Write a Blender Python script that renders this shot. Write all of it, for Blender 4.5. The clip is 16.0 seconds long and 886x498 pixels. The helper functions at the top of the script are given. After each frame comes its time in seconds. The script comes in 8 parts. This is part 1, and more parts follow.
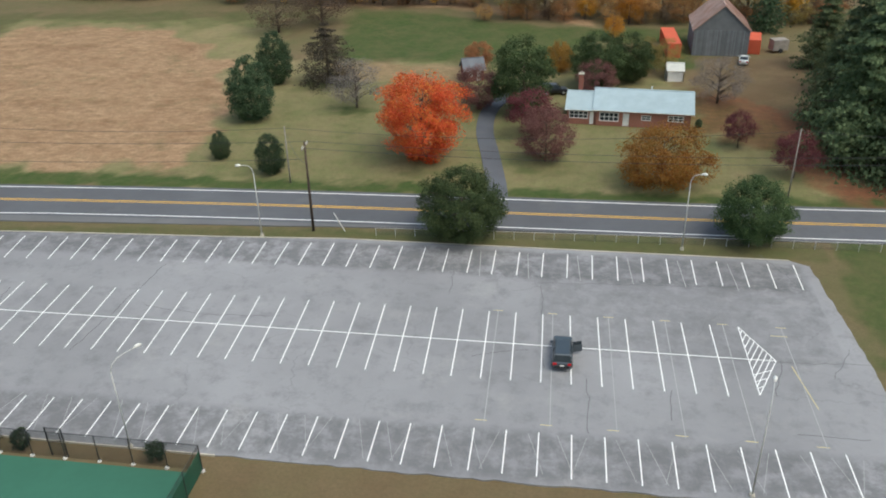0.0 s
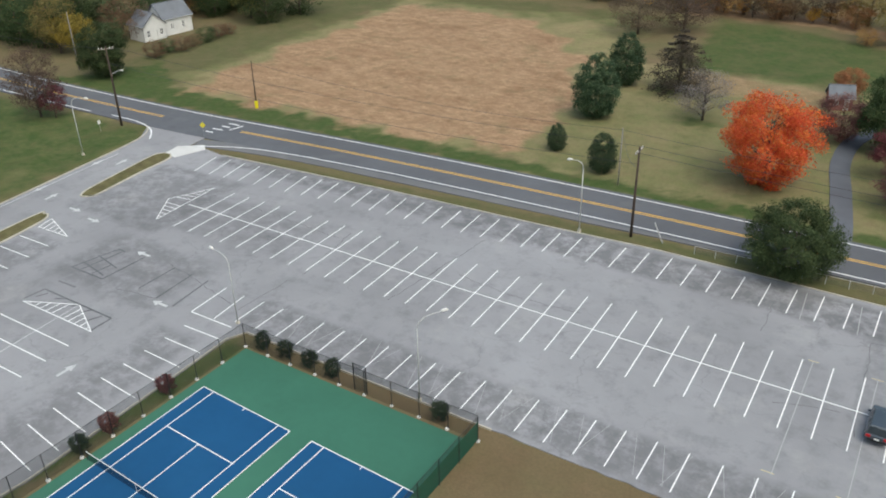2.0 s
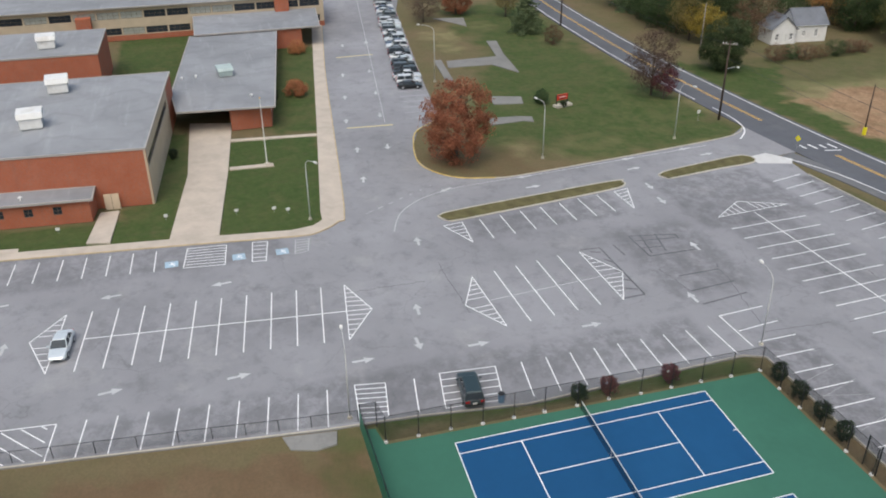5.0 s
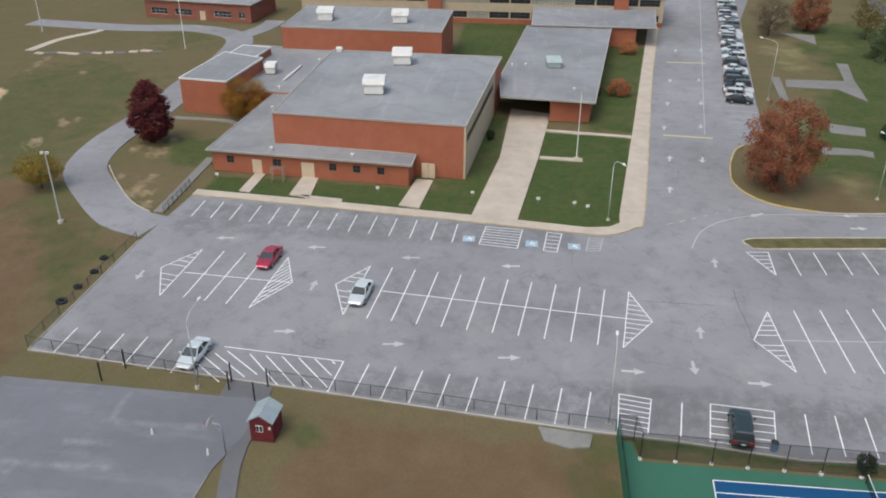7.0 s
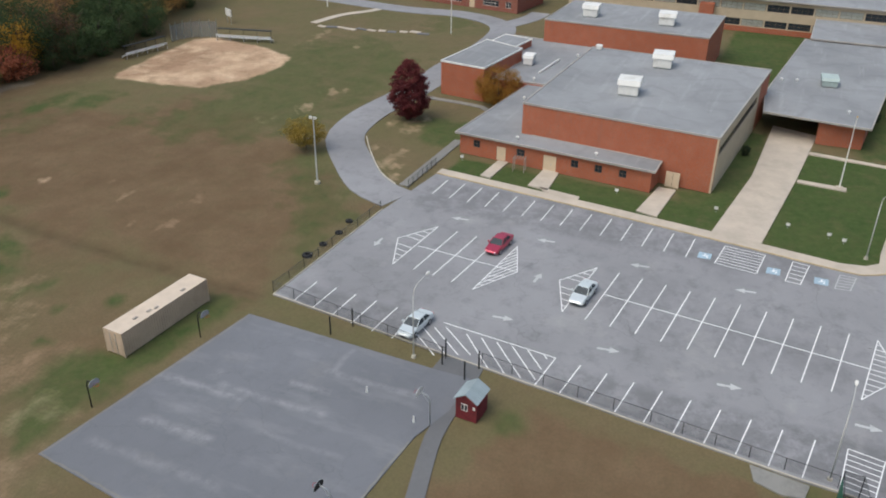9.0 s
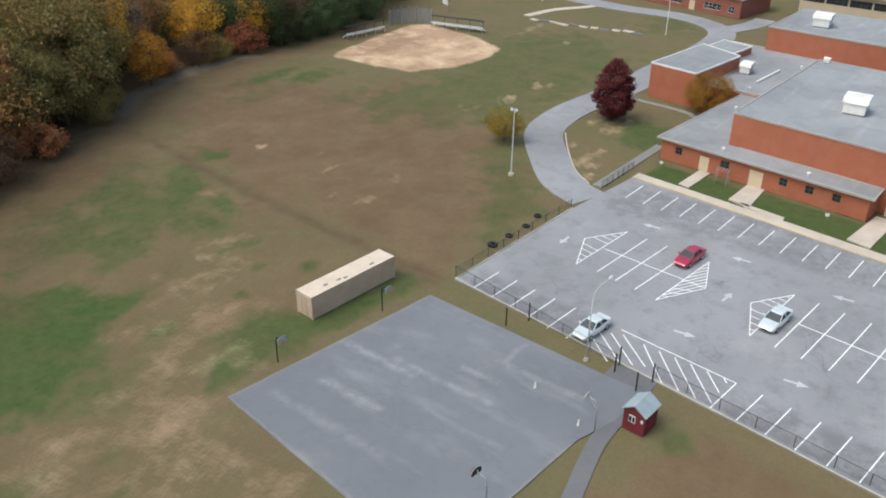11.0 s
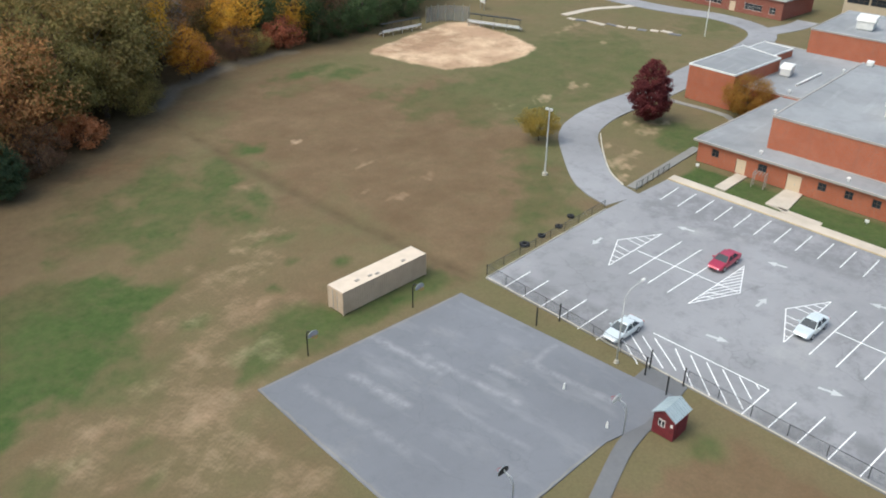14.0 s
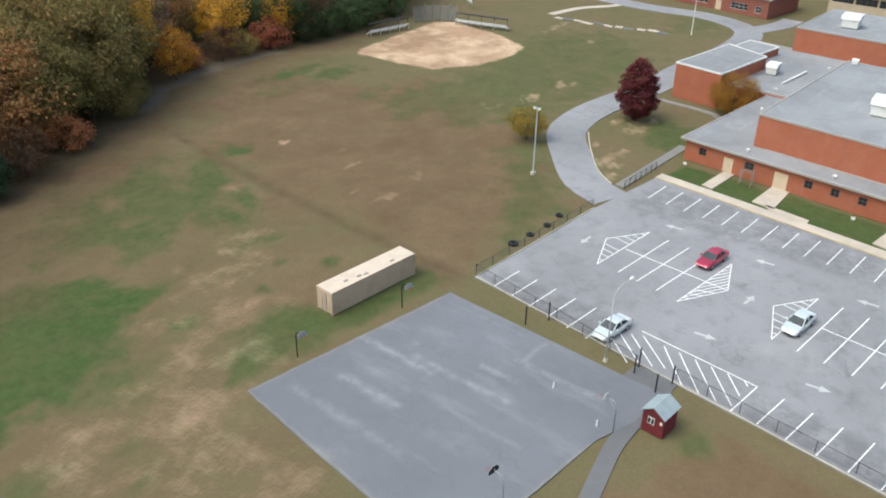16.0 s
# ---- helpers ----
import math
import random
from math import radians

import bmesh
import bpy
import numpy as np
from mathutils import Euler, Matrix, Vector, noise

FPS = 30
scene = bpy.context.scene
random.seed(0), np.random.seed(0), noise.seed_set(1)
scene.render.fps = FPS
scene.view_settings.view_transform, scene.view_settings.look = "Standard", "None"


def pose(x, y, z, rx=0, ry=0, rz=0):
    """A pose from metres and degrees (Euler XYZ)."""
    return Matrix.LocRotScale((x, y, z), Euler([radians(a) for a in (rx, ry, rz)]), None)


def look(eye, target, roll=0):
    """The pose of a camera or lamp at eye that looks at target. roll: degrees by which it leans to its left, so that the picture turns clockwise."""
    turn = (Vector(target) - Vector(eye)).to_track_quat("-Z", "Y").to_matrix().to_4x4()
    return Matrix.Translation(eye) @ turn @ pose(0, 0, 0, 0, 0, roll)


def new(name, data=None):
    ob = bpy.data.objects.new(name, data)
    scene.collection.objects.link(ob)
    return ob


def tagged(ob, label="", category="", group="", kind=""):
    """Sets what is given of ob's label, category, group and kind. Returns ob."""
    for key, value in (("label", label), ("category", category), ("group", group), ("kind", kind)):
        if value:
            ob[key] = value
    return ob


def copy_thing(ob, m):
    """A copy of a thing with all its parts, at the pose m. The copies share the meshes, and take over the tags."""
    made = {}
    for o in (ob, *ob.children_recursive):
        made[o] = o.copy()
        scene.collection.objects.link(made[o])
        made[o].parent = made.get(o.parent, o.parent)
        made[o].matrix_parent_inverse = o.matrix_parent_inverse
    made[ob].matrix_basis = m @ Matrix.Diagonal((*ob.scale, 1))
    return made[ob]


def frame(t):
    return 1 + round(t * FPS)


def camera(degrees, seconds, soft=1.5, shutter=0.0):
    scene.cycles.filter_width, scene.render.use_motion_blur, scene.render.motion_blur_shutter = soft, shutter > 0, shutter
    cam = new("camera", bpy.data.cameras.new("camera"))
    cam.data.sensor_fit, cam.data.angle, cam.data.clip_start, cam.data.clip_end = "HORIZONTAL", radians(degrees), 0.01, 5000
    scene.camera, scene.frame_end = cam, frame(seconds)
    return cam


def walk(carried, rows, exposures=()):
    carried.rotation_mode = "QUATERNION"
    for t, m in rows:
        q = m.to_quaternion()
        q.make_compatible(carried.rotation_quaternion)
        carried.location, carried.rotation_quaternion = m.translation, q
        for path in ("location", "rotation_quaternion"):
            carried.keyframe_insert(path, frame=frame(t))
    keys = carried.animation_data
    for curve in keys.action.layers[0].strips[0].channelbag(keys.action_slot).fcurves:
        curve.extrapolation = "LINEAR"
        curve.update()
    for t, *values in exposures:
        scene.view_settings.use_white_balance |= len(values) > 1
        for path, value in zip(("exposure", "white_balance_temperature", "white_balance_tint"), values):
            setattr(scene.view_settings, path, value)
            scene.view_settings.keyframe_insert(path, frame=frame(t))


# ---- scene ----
# ---- camera ----
cam = camera(55.47, 16.0, soft=1.9)
EYE_Z = 47.56
# seconds, yaw, pitch, roll
PATH = [
    (0.0, 9.02, -28.97, -1.37),
    (0.5, 12.27, -28.90, -1.35),
    (1.0, 19.34, -28.75, -1.25),
    (1.5, 26.35, -28.63, -1.23),
    (2.0, 32.97, -28.50, -1.11),
    (2.5, 39.04, -28.39, -1.14),
    (3.0, 45.03, -28.30, -1.05),
    (3.5, 51.40, -28.21, -1.04),
    (4.0, 58.97, -28.10, -0.93),
    (4.5, 66.45, -28.03, -0.76),
    (5.0, 73.67, -27.95, -0.65),
    (5.2, 76.40, -27.93, -0.65),
    (7.5, 100.55, -28.09, 0.35),
    (8.0, 105.22, -28.18, 0.44),
    (8.5, 109.37, -28.30, 0.46),
    (9.0, 113.36, -28.42, 0.60),
    (9.5, 117.32, -28.53, 0.57),
    (10.0, 121.24, -28.64, 0.57),
    (10.2, 122.78, -28.71, 0.60),
    (12.5, 131.01, -29.01, 0.66),
    (13.0, 130.71, -29.06, 0.73),
    (13.5, 130.38, -29.05, 0.77),
    (14.0, 130.07, -29.07, 0.72),
    (14.5, 129.81, -29.08, 0.77),
    (15.0, 129.62, -29.09, 0.71),
    (15.5, 129.43, -29.08, 0.75),
    (16.0, 129.21, -29.08, 0.76),
]
walk(cam, [(t, pose(0, 0, EYE_Z, 90 + p, 0, y) @ pose(0, 0, 0, 0, 0, r)) for t, y, p, r in PATH],
     exposures=[(0.0, 0.25, 6150, 2), (3.5, 0.21, 6100, 4), (5.0, 0.1, 6100, 8), (7.5, 0.03, 6080, 7), (9.0, 0.05, 6050, 6), (12.5, 0.55, 6000, 3), (16.0, 0.55, 6000, 3)])

# ---- light: a bright overcast day ----
world = bpy.data.worlds.new("sky")
scene.world = world
world.use_nodes = True
_nt = world.node_tree
_sky = _nt.nodes.new("ShaderNodeTexSky")
_sky.sky_type = "NISHITA"
_sky.sun_disc = False
_sky.sun_elevation = radians(60)
_sky.sun_rotation = radians(119)
_sky.air_density = 1.6
_sky.dust_density = 6.0
_sky.ozone_density = 1.0
_nt.links.new(_sky.outputs[0], _nt.nodes["Background"].inputs[0])
_nt.nodes["Background"].inputs[1].default_value = 0.145
_sun = bpy.data.lights.new("sun", "SUN")
_sun.energy = 0.75
_sun.angle = radians(40)
_sun.color = (1.0, 0.97, 0.92)
_so = new("sun", _sun)
_so.matrix_world = look((60, -40, 150), (0, 0, 0))


# ---- mesh helpers ----
class MB:
    """Gathers vertices and faces of one mesh."""

    def __init__(self):
        self.v, self.f, self.mi = [], [], []

    def add(self, vs, fs, mi=0):
        n = len(self.v)
        self.v += [tuple(p) for p in vs]
        self.f += [tuple(i + n for i in f) for f in fs]
        self.mi += [mi] * len(fs)
        return self

    def box(self, c, s, rz=0.0, mi=0, m=None, taper=1.0):
        x, y, z = s[0] / 2, s[1] / 2, s[2] / 2
        k = taper
        vs = [(-x, -y, -z), (x, -y, -z), (x, y, -z), (-x, y, -z), (-x * k, -y * k, z), (x * k, -y * k, z), (x * k, y * k, z), (-x * k, y * k, z)]
        m = m if m is not None else Matrix.Translation(c) @ Matrix.Rotation(rz, 4, "Z")
        return self.add([m @ Vector(p) for p in vs],
                        [(0, 3, 2, 1), (4, 5, 6, 7), (0, 1, 5, 4), (1, 2, 6, 5), (2, 3, 7, 6), (3, 0, 4, 7)], mi)

    def prism(self, poly, z0, z1, mi=0):
        n = len(poly)
        a = sum(poly[i][0] * poly[(i + 1) % n][1] - poly[(i + 1) % n][0] * poly[i][1] for i in range(n))
        if a < 0:
            poly = poly[::-1]
        vs = [(x, y, z0) for x, y in poly] + [(x, y, z1) for x, y in poly]
        fs = [tuple(range(n))[::-1], tuple(range(n, 2 * n))]
        fs += [(i, (i + 1) % n, n + (i + 1) % n, n + i) for i in range(n)]
        return self.add(vs, fs, mi)

    def tube(self, pts, radii, n=8, mi=0, cap=True):
        """A round bar along points."""
        pts = [Vector(p) for p in pts]
        vs, fs = [], []
        up0 = None
        for i, p in enumerate(pts):
            d = (pts[min(i + 1, len(pts) - 1)] - pts[max(i - 1, 0)]).normalized()
            ref = Vector((0, 0, 1)) if abs(d.z) < 0.9 else Vector((1, 0, 0))
            u = d.cross(ref).normalized() if up0 is None else (up0 - d * up0.dot(d)).normalized()
            up0 = u
            w = d.cross(u)
            r = radii[i] if hasattr(radii, "__len__") else radii
            vs += [p + (u * math.cos(2 * math.pi * k / n) + w * math.sin(2 * math.pi * k / n)) * r for k in range(n)]
        for i in range(len(pts) - 1):
            fs += [(i * n + k, i * n + (k + 1) % n, (i + 1) * n + (k + 1) % n, (i + 1) * n + k) for k in range(n)]
        if cap:
            fs += [tuple(range(n))[::-1], tuple(range((len(pts) - 1) * n, len(pts) * n))]
        return self.add(vs, fs, mi)

    def ball(self, c, r, n=10, m=6, mi=0, squash=1.0):
        vs = [(c[0], c[1], c[2] - r * squash)]
        for j in range(1, m):
            a = -math.pi / 2 + math.pi * j / m
            vs += [(c[0] + r * math.cos(a) * math.cos(2 * math.pi * i / n), c[1] + r * math.cos(a) * math.sin(2 * math.pi * i / n), c[2] + r * squash * math.sin(a)) for i in range(n)]
        vs.append((c[0], c[1], c[2] + r * squash))
        fs = [(0, 1 + (i + 1) % n, 1 + i) for i in range(n)]
        for j in range(m - 2):
            fs += [(1 + j * n + i, 1 + j * n + (i + 1) % n, 1 + (j + 1) * n + (i + 1) % n, 1 + (j + 1) * n + i) for i in range(n)]
        e = len(vs) - 1
        fs += [(e, 1 + (m - 2) * n + i, 1 + (m - 2) * n + (i + 1) % n) for i in range(n)]
        return self.add(vs, fs, mi)

    def mesh(self, name, mats, smooth=False):
        me = bpy.data.meshes.new(name)
        me.from_pydata(self.v, [], self.f)
        for mt in (mats if isinstance(mats, (list, tuple)) else [mats]):
            me.materials.append(mt)
        if any(self.mi):
            me.polygons.foreach_set("material_index", self.mi)
        if smooth:
            me.polygons.foreach_set("use_smooth", [True] * len(me.polygons))
        me.update()
        return me


def part(name, mb, mat, parent=None, label="", smooth=False, at=None):
    """One mesh object, under a thing or on its own."""
    me = mb if isinstance(mb, bpy.types.Mesh) else mb.mesh(name, mat, smooth)
    ob = new(name, me)
    if parent is not None:
        ob.parent = parent
    if at is not None:
        ob.matrix_basis = at
    if label:
        tagged(ob, label)
    return ob


def thing(name, label, category, at=None, group="", kind=""):
    ob = new(name)
    if at is not None:
        ob.matrix_basis = at
    return tagged(ob, label, category, group, kind)


# ---- materials ----
def mat_new(name):
    m = bpy.data.materials.new(name)
    m.use_nodes = True
    nt = m.node_tree
    return m, nt, nt.nodes["Principled BSDF"]


class N:
    """Short hand for a node tree."""

    def __init__(self, nt):
        self.nt = nt

    def node(self, kind, **kw):
        n = self.nt.nodes.new(kind)
        for k, v in kw.items():
            n.inputs[k.replace("_", " ")].default_value = v
        return n

    def link(self, a, b):
        self.nt.links.new(a, b)
        return a

    def coords(self):
        return self.nt.nodes.new("ShaderNodeTexCoord").outputs["Object"]

    def world_pos(self):
        return self.nt.nodes.new("ShaderNodeNewGeometry").outputs["Position"]

    def noise(self, vec, scale, detail=3.0, rough=0.55):
        n = self.node("ShaderNodeTexNoise", Scale=scale, Detail=detail, Roughness=rough)
        self.link(vec, n.inputs["Vector"])
        return n.outputs["Fac"]

    def ramp(self, fac, stops):
        n = self.nt.nodes.new("ShaderNodeValToRGB")
        el = n.color_ramp.elements
        while len(el) < len(stops):
            el.new(0.5)
        for e, (p, c) in zip(el, stops):
            e.position = p
            e.color = (*c, 1) if hasattr(c, "__len__") else (c, c, c, 1)
        self.link(fac, n.inputs[0])
        return n.outputs[0]

    def mix(self, fac, a, b, mode="MIX"):
        n = self.nt.nodes.new("ShaderNodeMix")
        n.data_type = "RGBA"
        n.blend_type = mode
        for s, val in ((n.inputs[0], fac), (n.inputs[6], a), (n.inputs[7], b)):
            if hasattr(val, "is_linked"):
                self.link(val, s)
            elif hasattr(val, "__len__"):
                s.default_value = (*val, 1)
            else:
                s.default_value = val
        return n.outputs[2]

    def math(self, op, a, b=0.0):
        n = self.nt.nodes.new("ShaderNodeMath")
        n.operation = op
        for s, val in zip(n.inputs, (a, b)):
            if hasattr(val, "is_linked"):
                self.link(val, s)
            else:
                s.default_value = val
        return n.outputs[0]

    def bump(self, h, strength, dist, bsdf):
        n = self.node("ShaderNodeBump", Strength=strength, Distance=dist)
        self.link(h, n.inputs["Height"])
        self.link(n.outputs[0], bsdf.inputs["Normal"])


def surface(name, col, rough=0.7, var=0.18, scale=1.5, fine=12.0, metal=0.0, bump=0.15, dirt=None, spec=0.3, random=0.0):
    """A plain surface with broad stains, fine grain and slight relief."""
    m, nt, b = mat_new(name)
    n = N(nt)
    p = n.world_pos()
    big, small = n.noise(p, scale, 4), n.noise(p, fine, 3)
    c = n.mix(n.ramp(big, [(0.3, 0.0), (0.7, 1.0)]), tuple(v * (1 - var) for v in col), tuple(min(1, v * (1 + var)) for v in col))
    c = n.mix(n.math("MULTIPLY", small, 0.35), c, tuple(v * 0.7 for v in col))
    if dirt:
        c = n.mix(n.ramp(n.noise(p, scale * 0.45, 6, 0.65), [(0.52, 0.0), (0.72, 0.75)]), c, dirt)
    if random:
        oi = nt.nodes.new("ShaderNodeObjectInfo")
        c = n.mix(random, c, n.ramp(oi.outputs["Random"], [(0, 0.0), (1, 1.0)]), "OVERLAY")
    n.link(c, b.inputs["Base Color"])
    b.inputs["Roughness"].default_value = rough
    b.inputs["Metallic"].default_value = metal
    b.inputs["Specular IOR Level"].default_value = spec
    if bump:
        n.bump(small, bump, 0.02, b)
    return m


def asphalt(name, lo, hi, crack=0.0, tint=(1, 1, 1.03), stain=0.5, stretch=None, worn=(), bands=0.0, pale=()):
    """Worn asphalt: broad pale and dark areas, blotches, grit and cracks."""
    m, nt, b = mat_new(name)
    n = N(nt)
    p = n.world_pos()
    q = p
    if stretch:
        mp = nt.nodes.new("ShaderNodeMapping")
        mp.inputs["Rotation"].default_value = (0, 0, stretch[0])
        mp.inputs["Scale"].default_value = (stretch[1], 1, 1)
        n.link(p, mp.inputs["Vector"])
        q = mp.outputs[0]
    broad = n.noise(q, 0.045, 5, 0.6)
    blot = n.noise(q, 0.4, 8, 0.72)
    grit = n.noise(p, 9.0, 2)
    c = n.mix(n.ramp(broad, [(0.36, 0.0), (0.64, 1.0)]), tuple(lo * t for t in tint), tuple(hi * t for t in tint))
    c = n.mix(n.math("MULTIPLY", n.ramp(blot, [(0.5, 0.0), (0.72, 1.0)]), stain), c, tuple(lo * 0.72 * t for t in tint))
    c = n.mix(n.math("MULTIPLY", n.ramp(n.noise(q, 0.16, 5, 0.7), [(0.56, 0.0), (0.75, 1.0)]), 0.5), c, (hi * 1.25, hi * 1.22, hi * 1.18))
    c = n.mix(n.math("MULTIPLY", grit, 0.3), c, tuple(lo * 0.8 * t for t in tint))
    if bands:
        bm = nt.nodes.new("ShaderNodeMapping")
        bm.inputs["Rotation"].default_value = (0, 0, 0.08)
        bm.inputs["Scale"].default_value = (0.33, 0.1, 1)
        n.link(p, bm.inputs["Vector"])
        c = n.mix(n.math("MULTIPLY", n.ramp(n.noise(bm.outputs[0], 1.0, 5, 0.62), [(0.54, 0.0), (0.72, 1.0)]), bands), c, (hi * 1.75, hi * 1.75, hi * 1.75))
    if worn or pale:
        # parked-on strips and old patches, darkened by oil and tyres; pale scuffed bands
        wob = nt.nodes.new("ShaderNodeVectorMath")
        wob.operation = "MULTIPLY_ADD"
        wz = n.node("ShaderNodeTexNoise", Scale=0.35, Detail=4.0)
        n.link(p, wz.inputs["Vector"])
        n.link(wz.outputs["Color"], wob.inputs[0])
        wob.inputs[1].default_value = (1.2, 1.2, 0) if pale else (0.5, 0.5, 0)
        n.link(p, wob.inputs[2])
        xyz = nt.nodes.new("ShaderNodeSeparateXYZ")
        n.link(wob.outputs[0], xyz.inputs[0])
        for k_, (x0, x1, y0, y1, edge, amount) in enumerate(worn + pale):
            f = None
            for axis_, lo_, hi_ in ((xyz.outputs[0], x0, x1), (xyz.outputs[1], y0, y1)):
                for a_, b_, s_ in ((axis_, lo_, 1.0), (axis_, hi_, -1.0)):
                    d = n.math("MULTIPLY", n.math("SUBTRACT", a_, b_), s_ / edge)
                    d = n.math("MINIMUM", n.math("MAXIMUM", d, 0.0), 1.0)
                    f = d if f is None else n.math("MULTIPLY", f, d)
            f = n.math("MULTIPLY", f, n.ramp(n.noise(p, 0.5, 8, 0.75), [(0.4, 0.12), (0.56, 1.0)]))
            c = n.mix(n.math("MULTIPLY", f, amount), c, tuple(lo * 0.5 * t for t in tint) if k_ < len(worn) else (hi * 1.85, hi * 1.85, hi * 1.85))
    if crack:
        v = nt.nodes.new("ShaderNodeTexVoronoi")
        v.feature = "DISTANCE_TO_EDGE"
        v.inputs["Scale"].default_value = 0.11
        d = nt.nodes.new("ShaderNodeVectorMath")
        d.operation = "ADD"
        nz = n.node("ShaderNodeTexNoise", Scale=0.5, Detail=5.0)
        n.link(p, nz.inputs["Vector"])
        sc = nt.nodes.new("ShaderNodeVectorMath")
        sc.operation = "SCALE"
        sc.inputs["Scale"].default_value = 2.4
        n.link(nz.outputs["Color"], sc.inputs[0])
        n.link(p, d.inputs[0])
        n.link(sc.outputs[0], d.inputs[1])
        n.link(d.outputs[0], v.inputs["Vector"])
        edge = n.ramp(v.outputs["Distance"], [(0.0, 1.0), (0.008, 0.0)])
        some = n.ramp(n.noise(p, 0.06, 3), [(0.46, 0.0), (0.58, 1.0)])
        c = n.mix(n.math("MULTIPLY", n.math("MULTIPLY", edge, some), crack), c, (0.05, 0.05, 0.05))
    n.link(c, b.inputs["Base Color"])
    b.inputs["Roughness"].default_value = 0.88
    b.inputs["Specular IOR Level"].default_value = 0.25
    n.bump(grit, 0.25, 0.01, b)
    return m


def paint_mat(name, col, wear=0.4):
    """Road paint, worn through in places."""
    m, nt, b = mat_new(name)
    n = N(nt)
    p = n.world_pos()
    w = n.ramp(n.noise(p, 1.1, 6, 0.7), [(0.5, 0.0), (0.78, wear)])
    fade = n.ramp(n.noise(p, 0.05, 2), [(0.4, 0.0), (0.7, wear * 0.5)])
    c = n.mix(n.math("MAXIMUM", w, fade), col, (0.24, 0.24, 0.25))
    n.link(c, b.inputs["Base Color"])
    b.inputs["Roughness"].default_value = 0.7
    return m


def leaf_mat(name, cols, trans=0.4, shade=0.35):
    """Foliage: each leaf takes a tone between the given colours."""
    m, nt, b = mat_new(name)
    n = N(nt)
    g = nt.nodes.new("ShaderNodeNewGeometry")
    oi = nt.nodes.new("ShaderNodeObjectInfo")
    patch = n.noise(g.outputs["Position"], 0.45, 3)
    f = n.math("ADD", n.math("MULTIPLY", g.outputs["Random Per Island"], 0.36), n.math("MULTIPLY", patch, 0.64))
    k = len(cols) - 1
    c = n.ramp(f, [(0.25 + 0.5 * i / k, cc) for i, cc in enumerate(cols)])
    h = nt.nodes.new("ShaderNodeHueSaturation")
    n.link(c, h.inputs["Color"])
    n.link(n.math("ADD", n.math("MULTIPLY", oi.outputs["Random"], 0.03), 0.485), h.inputs["Hue"])
    n.link(n.math("ADD", n.math("MULTIPLY", oi.outputs["Random"], 0.4), 0.8), h.inputs["Value"])
    n.link(h.outputs[0], b.inputs["Base Color"])
    b.inputs["Roughness"].default_value = 0.75
    b.inputs["Specular IOR Level"].default_value = 0.15
    t = nt.nodes.new("ShaderNodeBsdfTranslucent")
    n.link(h.outputs[0], t.inputs["Color"])
    mx = nt.nodes.new("ShaderNodeMixShader")
    mx.inputs[0].default_value = trans
    n.link(b.outputs[0], mx.inputs[1])
    n.link(t.outputs[0], mx.inputs[2])
    n.link(mx.outputs[0], nt.nodes["Material Output"].inputs[0])
    return m


def brick_mat(name, col, mortar=(0.27, 0.17, 0.13)):
    m, nt, b = mat_new(name)
    n = N(nt)
    p = n.world_pos()
    mp = nt.nodes.new("ShaderNodeCombineXYZ")
    sp = nt.nodes.new("ShaderNodeSeparateXYZ")
    n.link(p, sp.inputs[0])
    n.link(n.math("ADD", sp.outputs[0], sp.outputs[1]), mp.inputs[0])
    n.link(sp.outputs[2], mp.inputs[1])
    t = nt.nodes.new("ShaderNodeTexBrick")
    t.inputs["Scale"].default_value = 1.0
    t.inputs["Brick Width"].default_value = 0.215
    t.inputs["Row Height"].default_value = 0.075
    t.inputs["Mortar Size"].default_value = 0.008
    t.inputs["Color1"].default_value = (*[v * 0.86 for v in col], 1)
    t.inputs["Color2"].default_value = (*[v * 1.14 for v in col], 1)
    t.inputs["Mortar"].default_value = (*mortar, 1)
    n.link(mp.outputs[0], t.inputs["Vector"])
    c = n.mix(n.ramp(n.noise(p, 0.5, 5), [(0.35, 0.0), (0.7, 0.45)]), t.outputs["Color"], tuple(v * 0.72 for v in col))
    st = nt.nodes.new("ShaderNodeMapping")
    st.inputs["Scale"].default_value = (1.5, 1.5, 0.12)
    n.link(p, st.inputs["Vector"])
    c = n.mix(n.ramp(n.noise(st.outputs[0], 1.0, 4), [(0.55, 0.0), (0.75, 0.3)]), c, (0.2, 0.11, 0.08))
    n.link(c, b.inputs["Base Color"])
    b.inputs["Roughness"].default_value = 0.85
    n.bump(t.outputs["Fac"], -0.3, 0.01, b)
    return m


